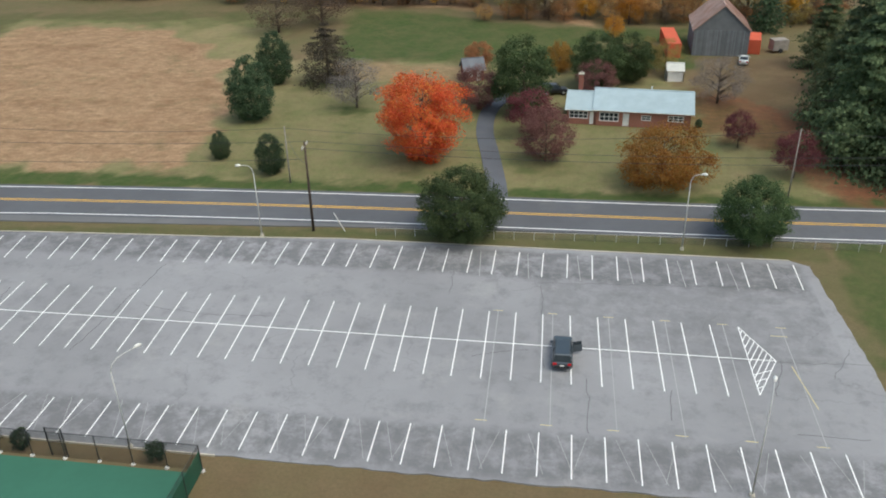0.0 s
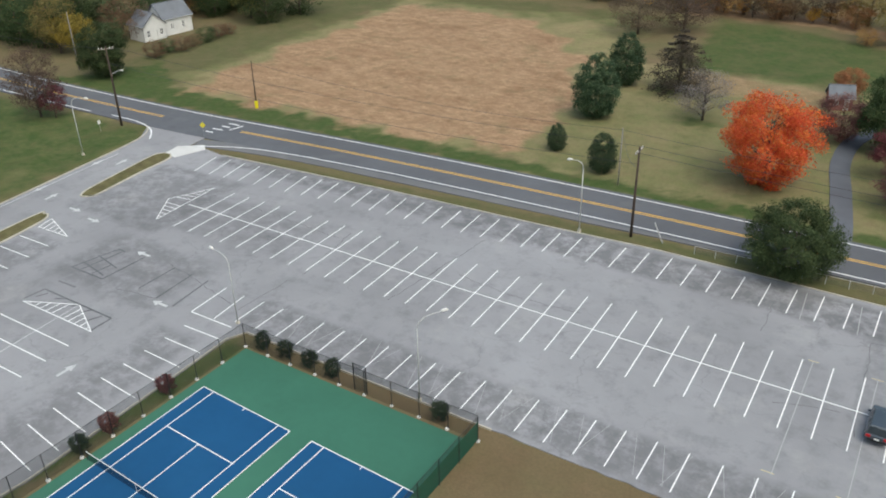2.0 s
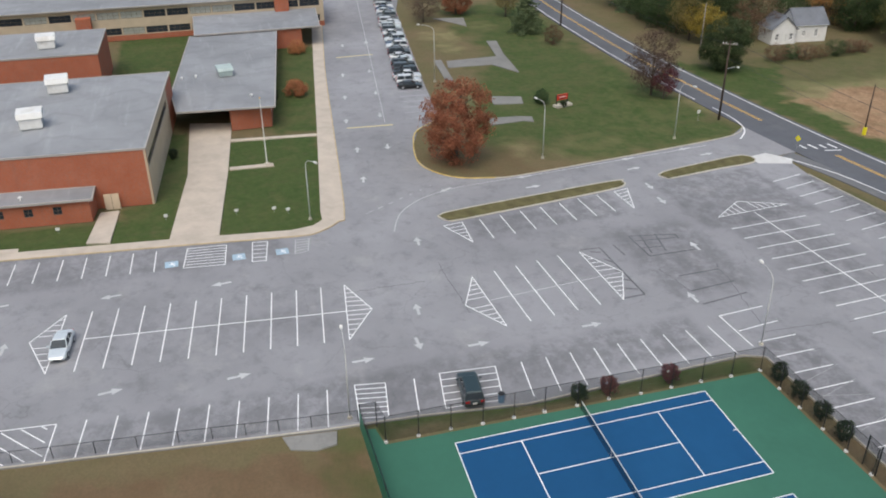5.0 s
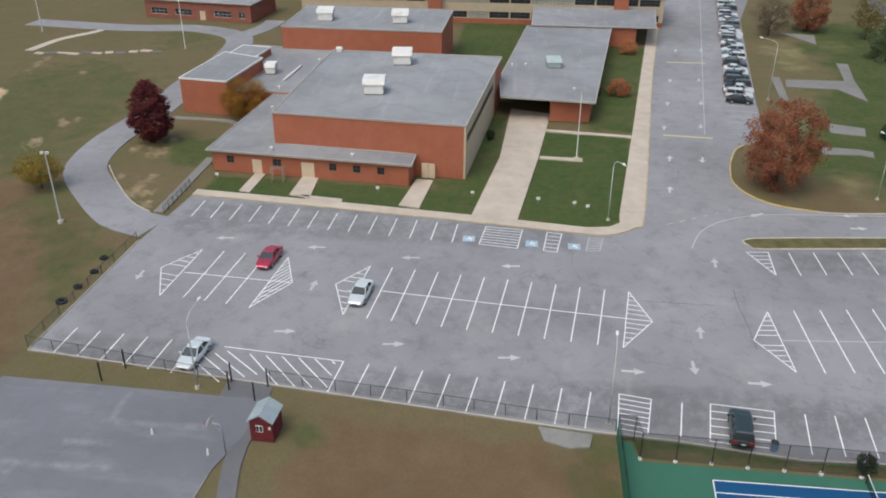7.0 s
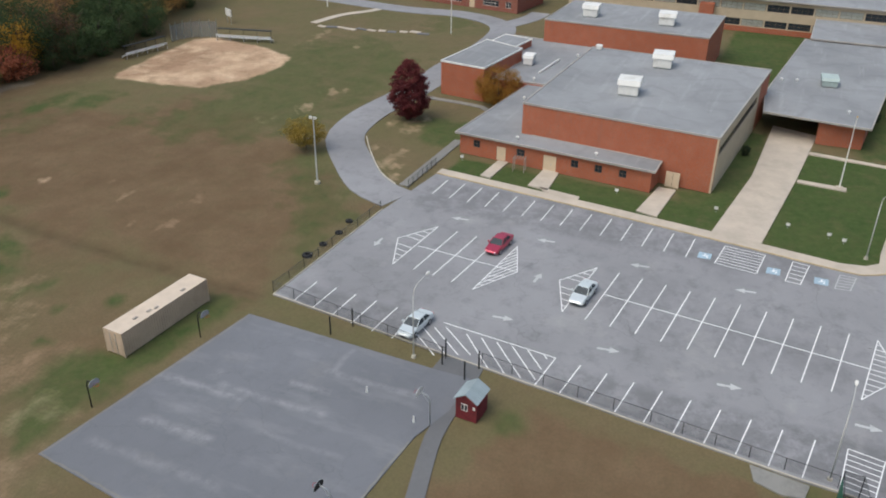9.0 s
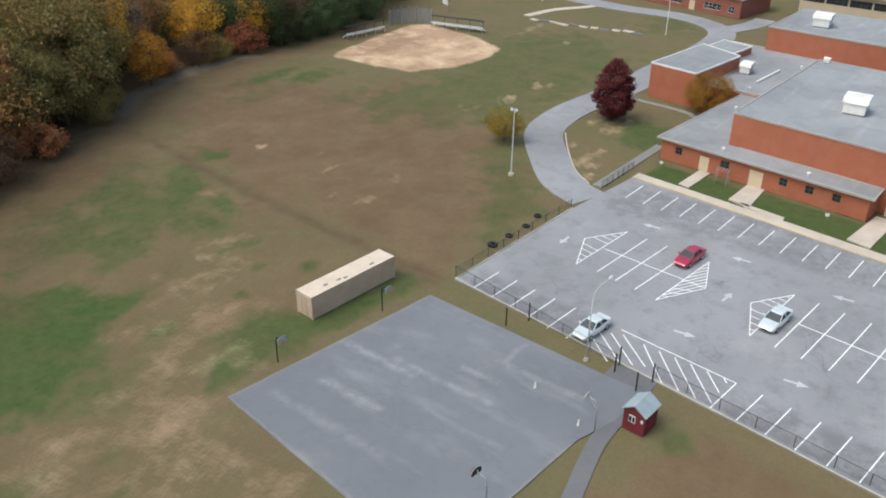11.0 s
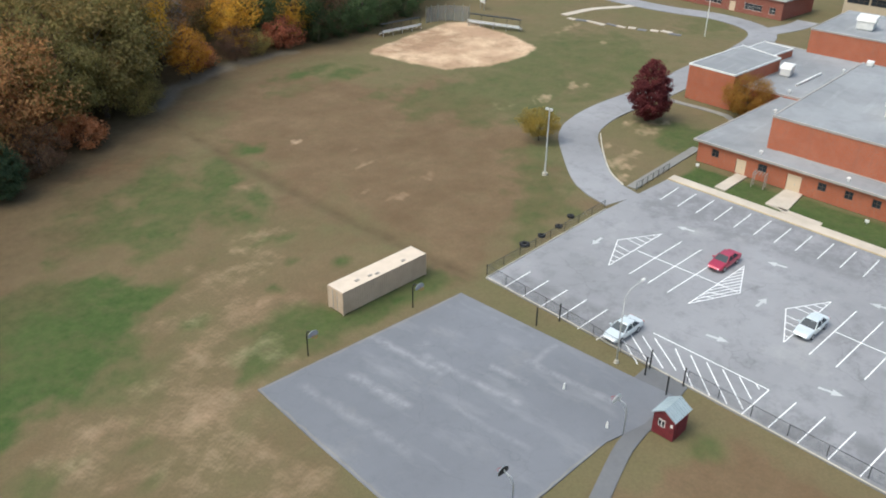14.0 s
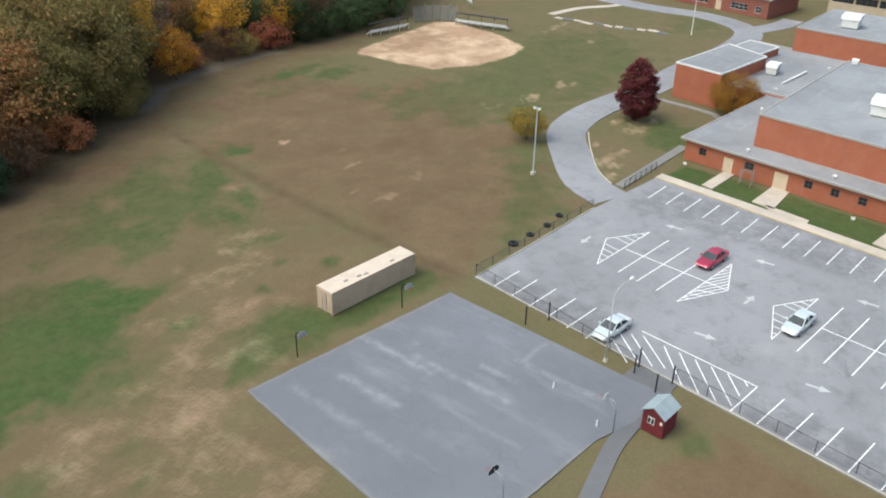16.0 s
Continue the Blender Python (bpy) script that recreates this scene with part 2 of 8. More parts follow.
def roof_mat(name, col):
    """Old flat roofing: soft smears, faint ponding rings, and pale streaks."""
    m, nt, b = mat_new(name)
    n = N(nt)
    p = n.world_pos()
    c = n.mix(n.ramp(n.noise(p, 0.07, 5, 0.6), [(0.35, 0.0), (0.68, 1.0)]), tuple(v * 0.82 for v in col), tuple(v * 1.14 for v in col))
    st = nt.nodes.new("ShaderNodeMapping")
    st.inputs["Rotation"].default_value = (0, 0, 0.1)
    st.inputs["Scale"].default_value = (0.1, 1.0, 1)
    n.link(p, st.inputs["Vector"])
    c = n.mix(n.ramp(n.noise(st.outputs[0], 0.7, 6, 0.65), [(0.55, 0.0), (0.72, 0.5)]), c, tuple(v * 1.45 for v in col))
    pond = n.noise(p, 0.11, 3, 0.5)
    c = n.mix(n.ramp(pond, [(0.44, 0.0), (0.5, 0.26), (0.56, 0.0)]), c, tuple(v * 0.55 for v in col))
    c = n.mix(n.ramp(n.noise(p, 0.3, 8, 0.75), [(0.55, 0.0), (0.74, 0.55)]), c, tuple(v * 0.6 for v in col))
    grit = n.noise(p, 5.0, 3)
    c = n.mix(n.math("MULTIPLY", grit, 0.25), c, tuple(v * 0.75 for v in col))
    n.link(c, b.inputs["Base Color"])
    b.inputs["Roughness"].default_value = 0.85
    b.inputs["Specular IOR Level"].default_value = 0.2
    n.bump(grit, 0.15, 0.02, b)
    return m


def glass_dark(name, col=(0.02, 0.025, 0.03)):
    m, nt, b = mat_new(name)
    n = N(nt)
    c = n.mix(n.noise(n.world_pos(), 0.7, 2), col, tuple(v * 2.2 for v in col))
    n.link(c, b.inputs["Base Color"])
    b.inputs["Roughness"].default_value = 0.1
    b.inputs["Specular IOR Level"].default_value = 0.22
    return m


M_LOT = asphalt("lot_asphalt", 0.228, 0.322, crack=0.24, tint=(1.0, 0.99, 1.03), stain=0.7, worn=((-58, 29, 48.4, 55.2, 1.2, 0.6), (-92, 27, 79.0, 86, 1.0, 0.7), (-97, -80, 58, 76, 1.2, 0.5), (-86, -60, 60, 73, 4.0, 0.45), (-1.6, 27, 66.6, 81, 0.25, 0.3), (-85, -66, 45, 58, 2.0, 0.5), (-100, -89, -44, 8, 1.5, 0.4), (-96, -87, 30, 52, 1.0, 0.5), (-64.5, -57, -16, 46, 1.5, 0.5), (-67, -60, -46, -30, 1.2, 0.5), (-86, -70, -16, 10, 4, 0.2)))
M_ROAD = asphalt("road_asphalt", 0.105, 0.14, stain=0.35, tint=(0.97, 1, 1.1))
M_PLAY = asphalt("playground_asphalt", 0.162, 0.205, stain=0.35, tint=(0.97, 1, 1.1), bands=0.25, crack=0.15, pale=((-47.6, -46.0, -49, -38.5, 0.78, 0.40), (-48.6, -47.2, -43, -31, 0.65, 0.38), (-54.2, -53.0, -35, -25, 0.45, 0.28), (-58, -53.6, -34.4, -33.5, 0.39, 0.25), (-51.4, -50.2, -37, -32, 0.52, 0.35), (-42.2, -40.4, -46, -38, 0.78, 0.40), (-38, -36.4, -48, -34, 0.91, 0.30), (-44.4, -43.4, -36, -27, 0.65, 0.30), (-57.5, -56.9, -46, -36, 0.39, 0.17), (-50, -48, -44.5, -43, 0.65, 0.35)))
M_GHOST = paint_mat("ghost_paint", (0.36, 0.36, 0.355), 0.9)
M_DRIVE = asphalt("drive_asphalt", 0.13, 0.18, stain=0.4)
M_HDRIVE = asphalt("house_drive_asphalt", 0.1, 0.14, stain=0.3, tint=(0.95, 1, 1.14))
M_SLAB = asphalt("old_slab_asphalt", 0.19, 0.27, stain=0.7, tint=(1.0, 0.97, 0.9))
M_WHITE = paint_mat("white_paint", (0.84, 0.84, 0.83), 0.25)
M_FADED = paint_mat("faded_paint", (0.52, 0.52, 0.52), 0.9)
M_YELLOW = paint_mat("yellow_paint", (0.72, 0.42, 0.06), 0.3)
M_PALEYEL = paint_mat("pale_yellow_paint", (0.6, 0.5, 0.25), 0.7)
M_BLUEP = paint_mat("blue_paint", (0.36, 0.5, 0.6), 0.9)
M_BLACKP = paint_mat("black_paint", (0.07, 0.07, 0.075), 0.8)
M_CONC = surface("concrete", (0.52, 0.45, 0.37), 0.85, 0.12, 0.4, 6, dirt=(0.38, 0.33, 0.27))
M_APRON = surface("white_concrete", (0.6, 0.59, 0.57), 0.85, 0.1, 0.6, 6, dirt=(0.55, 0.53, 0.5))
M_KERB = surface("kerb_concrete", (0.5, 0.46, 0.38), 0.85, 0.15, 0.7, 6, dirt=(0.34, 0.31, 0.25))
M_KERBT = surface("kerb_tan", (0.5, 0.4, 0.25), 0.85, 0.2, 0.7, 6, dirt=(0.4, 0.34, 0.26))
M_KERBY = surface("kerb_yellow", (0.6, 0.43, 0.13), 0.8, 0.25, 0.7, 6, dirt=(0.4, 0.37, 0.3))
M_BRICK = brick_mat("red_brick", (0.41, 0.112, 0.05))
M_BRICKD = brick_mat("dark_red_brick", (0.27, 0.08, 0.055))
M_ROOF = roof_mat("flat_roof", (0.285, 0.29, 0.3))
M_EDGE = surface("roof_edge", (0.4, 0.37, 0.34), 0.6, 0.1, 0.5)
M_CREAM = surface("cream_panel", (0.52, 0.43, 0.31), 0.7, 0.08, 0.5, dirt=(0.45, 0.37, 0.27))
M_GLASS = glass_dark("dark_glass")
M_WHITEM = surface("white_metal", (0.78, 0.77, 0.74), 0.5, 0.06, 1.0, dirt=(0.55, 0.52, 0.47))
M_WIN = surface("white_window_trim", (0.82, 0.81, 0.79), 0.5, 0.04, 1.0)
M_GREYM = surface("grey_metal", (0.42, 0.44, 0.45), 0.45, 0.1, 1.5, metal=0.6)
M_POLE = surface("pale_pole", (0.5, 0.5, 0.49), 0.55, 0.08, 2.0)
M_BLACKM = surface("black_metal", (0.02, 0.021, 0.022), 0.5, 0.2, 2.0)
M_WOODP = surface("dark_pole_wood", (0.07, 0.05, 0.04), 0.9, 0.25, 1.5)
M_WOODG = surface("grey_wood", (0.3, 0.27, 0.24), 0.9, 0.25, 1.5)
M_BARK = surface("bark", (0.11, 0.085, 0.065), 0.95, 0.3, 3.0, bump=0.5)
M_GREEN = surface("court_green", (0.046, 0.145, 0.097), 0.85, 0.08, 0.12, 1.5, dirt=(0.056, 0.172, 0.114), bump=0.05)
M_BLUE = surface("court_blue", (0.009, 0.072, 0.18), 0.85, 0.08, 0.12, 1.5, dirt=(0.012, 0.084, 0.2), bump=0.05)
M_TAN = surface("tan_steel", (0.52, 0.4, 0.3), 0.65, 0.1, 0.8, dirt=(0.42, 0.31, 0.22))
M_RUBBER = surface("rubber", (0.03, 0.03, 0.032), 0.85, 0.2, 3.0)
M_SHEDRED = surface("shed_red", (0.17, 0.028, 0.034), 0.85, 0.2, 2.0, dirt=(0.1, 0.03, 0.03))
M_SHEDROOF = surface("shed_roof", (0.33, 0.39, 0.42), 0.6, 0.12, 1.0, dirt=(0.3, 0.37, 0.38))


# ---- ground: one sheet out to the horizon ----
def inside(poly, X, Y):
    """Signed-ish distance to a polygon: positive inside, in metres."""
    n = len(poly)
    ins = np.zeros(X.shape, bool)
    dist = np.full(X.shape, 1e9)
    for i in range(n):
        (x0, y0), (x1, y1) = poly[i], poly[(i + 1) % n]
        c = (y0 > Y) != (y1 > Y)
        with np.errstate(divide="ignore", invalid="ignore"):
            ins ^= c & (X < (x1 - x0) * (Y - y0) / (y1 - y0 + 1e-12) + x0)
        dx, dy = x1 - x0, y1 - y0
        t = np.clip(((X - x0) * dx + (Y - y0) * dy) / (dx * dx + dy * dy), 0, 1)
        dist = np.minimum(dist, np.hypot(X - x0 - t * dx, Y - y0 - t * dy))
    return np.where(ins, dist, -dist)


def ragged(X, Y, size, seed):
    """Cheap smooth noise on a grid, -1 to 1."""
    r = np.random.RandomState(seed)
    out = np.zeros(X.shape)
    amp, tot = 1.0, 0.0
    for k in range(4):
        for _ in range(5):
            a, ph = r.rand() * 6.283, r.rand() * 6.283
            w = 6.283 / (size / 1.9 ** k) * (0.7 + 0.6 * r.rand())
            out += amp * np.sin(w * (X * np.cos(a) + Y * np.sin(a)) + ph + 1.3 * np.sin(w * 0.6 * (Y * np.cos(a) - X * np.sin(a)) + ph * 2))
        tot += amp * 2.2
        amp *= 0.6
    return np.clip(out / tot, -1, 1)


def zone(poly, X, Y, soft, rag, size, seed):
    return np.clip(0.5 + (inside(poly, X, Y) + rag * ragged(X, Y, size, seed)) / soft, 0, 1)


def spot(cx, cy, rx, ry, X, Y, soft=0.6, rag=0.5, size=6, seed=3):
    d = 1 - np.hypot((X - cx) / rx, (Y - cy) / ry)
    return np.clip((d + rag * ragged(X, Y, size, seed)) / soft, 0, 1)


def axis(lo, hi, step, far):
    a = list(np.arange(lo, hi + step / 2, step))
    left, right, d = [], [], step
    while a[0] - (left[-1] if left else a[0]) < 1e9 and (left[-1] if left else a[0]) > -far:
        d *= 1.35
        left.append((left[-1] if left else a[0]) - d)
    d = step
    while (right[-1] if right else a[-1]) < far:
        d *= 1.35
        right.append((right[-1] if right else a[-1]) + d)
    return np.array(left[::-1] + a + right)


def build_ground():
    gx, gy = axis(-232, 60, 0.8, 3500), axis(-145, 215, 0.8, 3500)
    X, Y = np.meshgrid(gx, gy)
    nx, ny = len(gx), len(gy)
    Z = 0.05 * ragged(X, Y, 14, 5) - 0.06
    # an old furrow across the field
    fx = -63.3 - 0.0012 * (Y + 48) ** 2
    furrow = np.exp(-((X - fx + 0.25 * ragged(X, Y, 7, 9)) / 0.95) ** 2) * np.clip((-47 - Y) / 3, 0, 1) * np.clip((Y + 120) / 6, 0, 1)
    Z -= 0.22 * furrow
    co = np.stack([X, Y, Z], -1).reshape(-1, 3)
    i = np.arange(nx * ny).reshape(ny, nx)
    quads = np.stack([i[:-1, :-1], i[:-1, 1:], i[1:, 1:], i[1:, :-1]], -1).reshape(-1, 4)
    me = bpy.data.meshes.new("ground")
    me.vertices.add(len(co))
    me.vertices.foreach_set("co", co.ravel())
    me.loops.add(quads.size)
    me.loops.foreach_set("vertex_index", quads.ravel())
    me.polygons.add(len(quads))
    me.polygons.foreach_set("loop_start", np.arange(0, quads.size, 4))
    me.update(calc_edges=True)
    # covers: straw stubble, lush green, sand, bare brown turf, fallen red-brown leaves
    straw = zone([(-54, 106), (-80, 102.5), (-121, 102), (-124, 118), (-126, 178), (-108, 182), (-88, 178), (-68, 158), (-57, 132)], X, Y, 3, 3.5, 15, 11)
    straw = np.maximum(straw, 0.85 * zone([(-60, 202), (-30, 204), (5, 188), (5, 194), (-30, 214), (-60, 212)], X, Y, 3, 1.5, 12, 12))
    straw = np.maximum(straw, 0.6 * zone([(-44, 146), (-16, 147), (-16, 157), (-46, 158)], X, Y, 2, 1, 12, 13))
    straw = np.maximum(straw, 0.55 * zone([(8, 170), (22, 172), (22, 176), (4, 176)], X, Y, 2, 1, 12, 13))
    green = zone([(-48, 160), (24, 158), (24, 187), (-6, 188), (-40, 200), (-52, 200)], X, Y, 3, 1.5, 14, 14) * 0.8
    green = np.maximum(green, zone([(-98, -0.5), (-95.5, 10), (-99, 14.5), (-131, 17), (-133, 3)], X, Y, 0.8, 0.2, 9, 15))
    green = np.maximum(green, zone([(-108, -44), (-106, -8), (-97.5, -8), (-101, -44)], X, Y, 0.8, 0.4, 9, 16))
    green = np.maximum(green, 0.85 * zone([(-112, -8), (-137, -3), (-139, -10), (-110, -10)], X, Y, 0.8, 0.4, 9, 16))
    green = np.maximum(green, 0.8 * zone([(-99, -13), (-110, -12.4), (-112, -8.4), (-140, -3.2), (-119, -3.0), (-98, -6)], X, Y, 1.0, 0.5, 5, 73))
    green = np.maximum(green, 0.9 * zone([(-163, -16), (-163, 0), (-206, 1), (-206, -16)], X, Y, 1, 0.4, 9, 17))
    green = np.maximum(green, 0.85 * zone([(-113, 84), (-107, 79), (-107, 52), (-122, 40), (-140, 46), (-170, 60), (-215, 60), (-215, 86), (-160, 82)], X, Y, 5, 3, 16, 18))
    green = np.maximum(green, 0.75 * zone([(30, 92), (60, 92), (60, 40), (31, 45), (30, 70)], X, Y, 2, 2, 9, 19))
    green = np.maximum(green, zone([(-10, -58), (-16, -82), (-30, -83), (-36, -79), (-41, -71.5), (-34, -68.2), (-29, -64.2), (-23, -62.4)], X, Y, 2.6, 1.6, 7, 20))
    green = np.maximum(green, 0.72 * zone([(-36, -92), (-44, -97), (-50, -100), (-58, -98.5), (-67, -96.5), (-61, -86), (-58, -79), (-50, -78.5), (-43, -80.5), (-38, -84)], X, Y, 7, 7, 9, 61))
    green = np.maximum(green, 0.9 * spot(-27, -68, 9, 13, X, Y, 0.7, 0.4, 9, 21))
    green = np.maximum(green, 0.75 * zone([(-123, -46), (-110, -46), (-112, -53), (-122, -56)], X, Y, 2, 1, 6, 41))
    green = np.maximum(green, 0.8 * zone([(-34, -52.5), (-62, -49), (-61, -53), (-49, -54), (-46, -60), (-36, -56)], X, Y, 1.5, 0.8, 5, 22))
    for cx, cy, rx, ry, k in ((-69.6, -95.2, 4, 2.2, 1.0), (-105, -112, 8, 4.5, 0.8), (-92, -112, 9, 4, 0.4), (-37.6, -63.7, 2.2, 1.7, 0.85), (-40.5, -58.4, 2.8, 1.4, 0.75), (-24.2, -52.3, 2, 1.5, 0.55), (-52.8, -72, 2.6, 1.1, 0.8), (-22.5, -48, 2.2, 1, 0.55), (-16.5, -54, 4, 3, 0.65), (-25, -61, 5.5, 0.5, 0.6), (-46.5, -58.5, 1.4, 1.2, 0.6), (-56, -62, 2, 1.6, 0.7), (-47, -63, 1.6, 1.2, 0.8), (-55, -71, 2.6, 1.3, 0.7), (-52, -66, 1.5, 1.2, 0.7), (-100, -118, 12, 3.5, 0.8), (-58, -84, 5, 2, 0.6),
                              (-120, -88, 14, 12, 0.35), (-150, -92, 16, 10, 0.55), (-100, -60, 8, 7, 0.4), (-54, -17, 2.5, 2.5, 0.7), (-75, 99.5, 40, 1.6, 0.75), (-100, 99, 12, 2, 0.7), (-20, 102, 30, 2.2, 0.5), (-35, 130, 5, 3.6, 0.9),
                              (-20, 106, 7, 2.6, 0.6), (13, 102, 9, 2.2, 0.6), (-3, 108, 8, 2.4, 0.6), (-57, 11.5, 3, 3, 0.5), (-186, -78, 16, 9, 0.5)):
        green = np.maximum(green, k * spot(cx, cy, rx, ry, X, Y, 0.7, 0.35, 5, 23))
    green = np.maximum(green, 0.33 * zone([(-62, 100), (34, 103), (34, 128), (18, 150), (-14, 160), (-46, 158), (-55, 130)], X, Y, 4, 4, 14, 51))
    green = np.maximum(green, 0.95 * zone([(-150, 92), (-60, 97.5), (40, 100.5), (40, 103), (-60, 102), (-125, 101.5), (-140, 112)], X, Y, 2, 1.5, 6, 52))
    green = np.maximum(green, 0.5 * zone([(-95, 81.5), (-26, 86.2), (30, 86.5), (30, 91), (-6, 90), (-40, 87.4), (-90, 83)], X, Y, 0.8, 0.5, 5, 53))
    green = np.maximum(green, 0.5 * zone([(-57, 8.8), (-20, 8.8), (-20, 5), (-57, 5)], X, Y, 2, 2.0, 5, 54))
    green = np.maximum(green, 0.45 * zone([(-128, 182), (-126, 100), (-150, 100), (-150, 190), (-60, 200), (-66, 182)], X, Y, 5, 4, 14, 55))
    green = np.maximum(green, 0.5 * zone([(-106, -70), (-150, -70), (-166, -88), (-150, -98), (-118, -94), (-100, -100), (-96, -84)], X, Y, 6, 6, 9, 76))
    green = np.maximum(green, 0.55 * zone([(-84, -48.5), (-90, -54), (-100, -64), (-96, -68), (-84, -58), (-72, -50)], X, Y, 4, 3, 6, 77))
    # the verge along the court fences and the lot's border
    green = np.maximum(green, 0.85 * zone([(-58, 12), (-56, 47.5), (-53.6, 46.5), (-55.8, 9)], X, Y, 0.6, 0.3, 4, 24))
    bx = [(-120, -119.8), (-117, -118), (-117.5, -108), (-119, -100), (-126, -95.5), (-136, -94), (-143, -96), (-147, -105), (-149.5, -119), (-146, -122.5), (-134, -121.5)]
    sand = zone(bx, X, Y, 0.8, 0.25, 5, 25)
    for cx, cy, rx, ry, k in ((-115.8, -55.6, 3.4, 2.0, 0.75), (-117, -59.6, 3, 1.4, 0.6), (-100.8, -51.7, 2.6, 1.5, 0.75), (-98.2, -50.0, 1.6, 0.8, 0.8), (-106.5, -57.2, 2.4, 1.2, 0.65), (-127.4, -76.3, 3.4, 2.2, 0.75), (-155, -87.9, 5, 1.8, 0.5), (-112, -69.6, 3.5, 0.8, 0.6), (-72.4, -68.4, 2.2, 1.2, 0.7), (-77.5, -79.5, 2.6, 0.8, 0.6), (-76.2, -93.5, 1.6, 0.7, 0.7), (-80, -70, 3.5, 2.0, 0.35), (-117.5, -77, 3.6, 2.2, 0.75), (-119.5, -57, 4.2, 2.6, 0.7), (-103, -53, 6, 1.6, 0.75),
                              (-97, -50, 3, 1.2, 0.8), (-63.5, -76, 1.4, 0.5, 0.5), (-108, -80, 9, 4, 0.25), (-70.5, -73, 1.5, 0.6, 0.5), (-160, -100, 9, 2, 0.5)):
        sand = np.maximum(sand, 0.72 * k * spot(cx, cy, rx, ry, X, Y, 1.1, 0.7, 3, 26))
    for cx, cy, rx, ry in ((-37, -66, 4.5, 2.6), (-33, -57.5, 6, 4), (-50, -72.5, 7, 2), (-29, -52, 5, 3.4), (-44, -61.5, 3.4, 2.4), (-62.5, -85.5, 3, 1.6), (-54.5, -74, 3, 1.5), (-18, -55, 3, 2)):
        sand = np.maximum(sand, 0.22 * spot(cx, cy, 1.3 * rx, 1.3 * ry, X, Y, 1.3, 0.8, 7, 62))
    sand = np.maximum(sand, 0.17 * zone([(-58, -74), (-50, -76), (-40, -69), (-32, -62), (-22, -60), (-16, -52), (-28, -36), (-33, -38), (-34.5, -50.5), (-44, -56), (-50, -66)], X, Y, 5, 4, 9, 67))
    for cx, cy, rx, ry in ((-76.1, -92.9, 1.6, 0.6), (-77.7, -79.4, 2.6, 0.6), (-80.2, -84.5, 1.4, 0.5), (-72.7, -68.5, 2.2, 1.0)):
        sand = np.maximum(sand, 0.5 * spot(cx, cy, rx, ry, X, Y, 0.9, 0.7, 3, 63))
    brown = 0.95 * zone([(-62, -50), (-85, -50), (-104, -68), (-112, -92), (-96, -124), (-72, -114), (-64, -90)], X, Y, 9, 6, 18, 27)
    brown = np.maximum(brown, 1.1 * zone([(-57, -16), (-54, 9), (-20, 8), (-20, -40), (-37, -26), (-47, -18)], X, Y, 2.5, 2, 7, 28))
    brown = np.maximum(brown, 0.5 * zone([(-10, -40), (-10, -98), (-40, -100), (-62, -106), (-60, -50), (-34, -52), (-31, -30)], X, Y, 6, 6, 11, 68))
    brown = np.maximum(brown, 0.4 * zone([(-30, -46), (-38, -56), (-42, -74), (-56, -90), (-52, -70), (-46, -56), (-34, -51.5), (-30, -30), (-10, -30), (-10, -60)], X, Y, 3, 3, 8, 29))
    brown = np.maximum(brown, 0.75 * zone([(-20, -96), (-40, -100), (-62, -108), (-84, -124), (-128, -126), (-128, -131), (-86, -132), (-60, -118), (-20, -112)], X, Y, 4, 3, 9, 30))
    brown = np.maximum(brown, 0.55 * zone([(30, 46), (30, 49), (-54, 49), (-52, 46.2), (-27, 46), (-26, 30), (30, 20)], X, Y, 2, 1.5, 6, 31))
    brown = np.maximum(brown, 0.5 * zone([(-100, 46), (-120, 44), (-128, 36), (-112, 31), (-106, 36)], X, Y, 2, 1.5, 6, 32))
    brown = np.maximum(brown, 0.8 * zone([(20, 128), (30, 122), (44, 100), (60, 98), (60, 170), (20, 165)], X, Y, 3, 3, 9, 33))
    
    green = np.maximum(green, 0.8 * zone([(-133, 9), (-132, 18), (-186, 27), (-188, 17)], X, Y, 1.5, 1.0, 6, 35))
    litter_dim = 0.95 * furrow * (0.75 + 0.35 * ragged(X, Y, 5, 10))
    green = green * (1 - 0.9 * furrow)
    # leaf litter by the woods, widened to paint the field's dimness there into the turf
    litter_dim = np.maximum(litter_dim, 0.95 * zone([(-12, -70), (-34, -84), (-45, -95), (-62, -107), (-74, -115), (-88, -123), (-110, -125), (-122, -124), (-150, -130), (-150, -150), (-60, -150), (-16, -140)], X, Y, 15, 4, 10, 72))
    red = zone([(19, 128), (23, 122), (30, 118), (34, 104), (38, 104), (40, 128), (30, 142), (22, 146)], X, Y, 3, 2, 6, 36) * 0.8
    red = np.maximum(red, zone([(33, 101), (60, 100), (60, 112), (36, 108)], X, Y, 1.5, 1, 6, 37) * 0.9)
    for cx, cy, rx, ry, k in ((-113, 34, 5.5, 4, 0.5), (-50, -105, 14, 5, 0.5), (-75, -117, 9, 4, 0.4), (-132, 78, 4, 3, 0.4), (-120, -57, 3, 2, 0.3)):
        red = np.maximum(red, k * spot(cx, cy, rx, ry, X, Y, 0.9, 0.5, 4, 38))
    dry = 0.9 * zone([(-66, 99), (34, 101), (34, 128), (18, 152), (-14, 160), (-60, 160), (-64, 190), (-130, 186), (-128, 98)], X, Y, 5, 4, 14, 64)
    dry = np.maximum(dry, 0.7 * zone([(-108, 78), (-108, 56), (-126, 62), (-150, 80), (-125, 82)], X, Y, 6, 5, 12, 65))
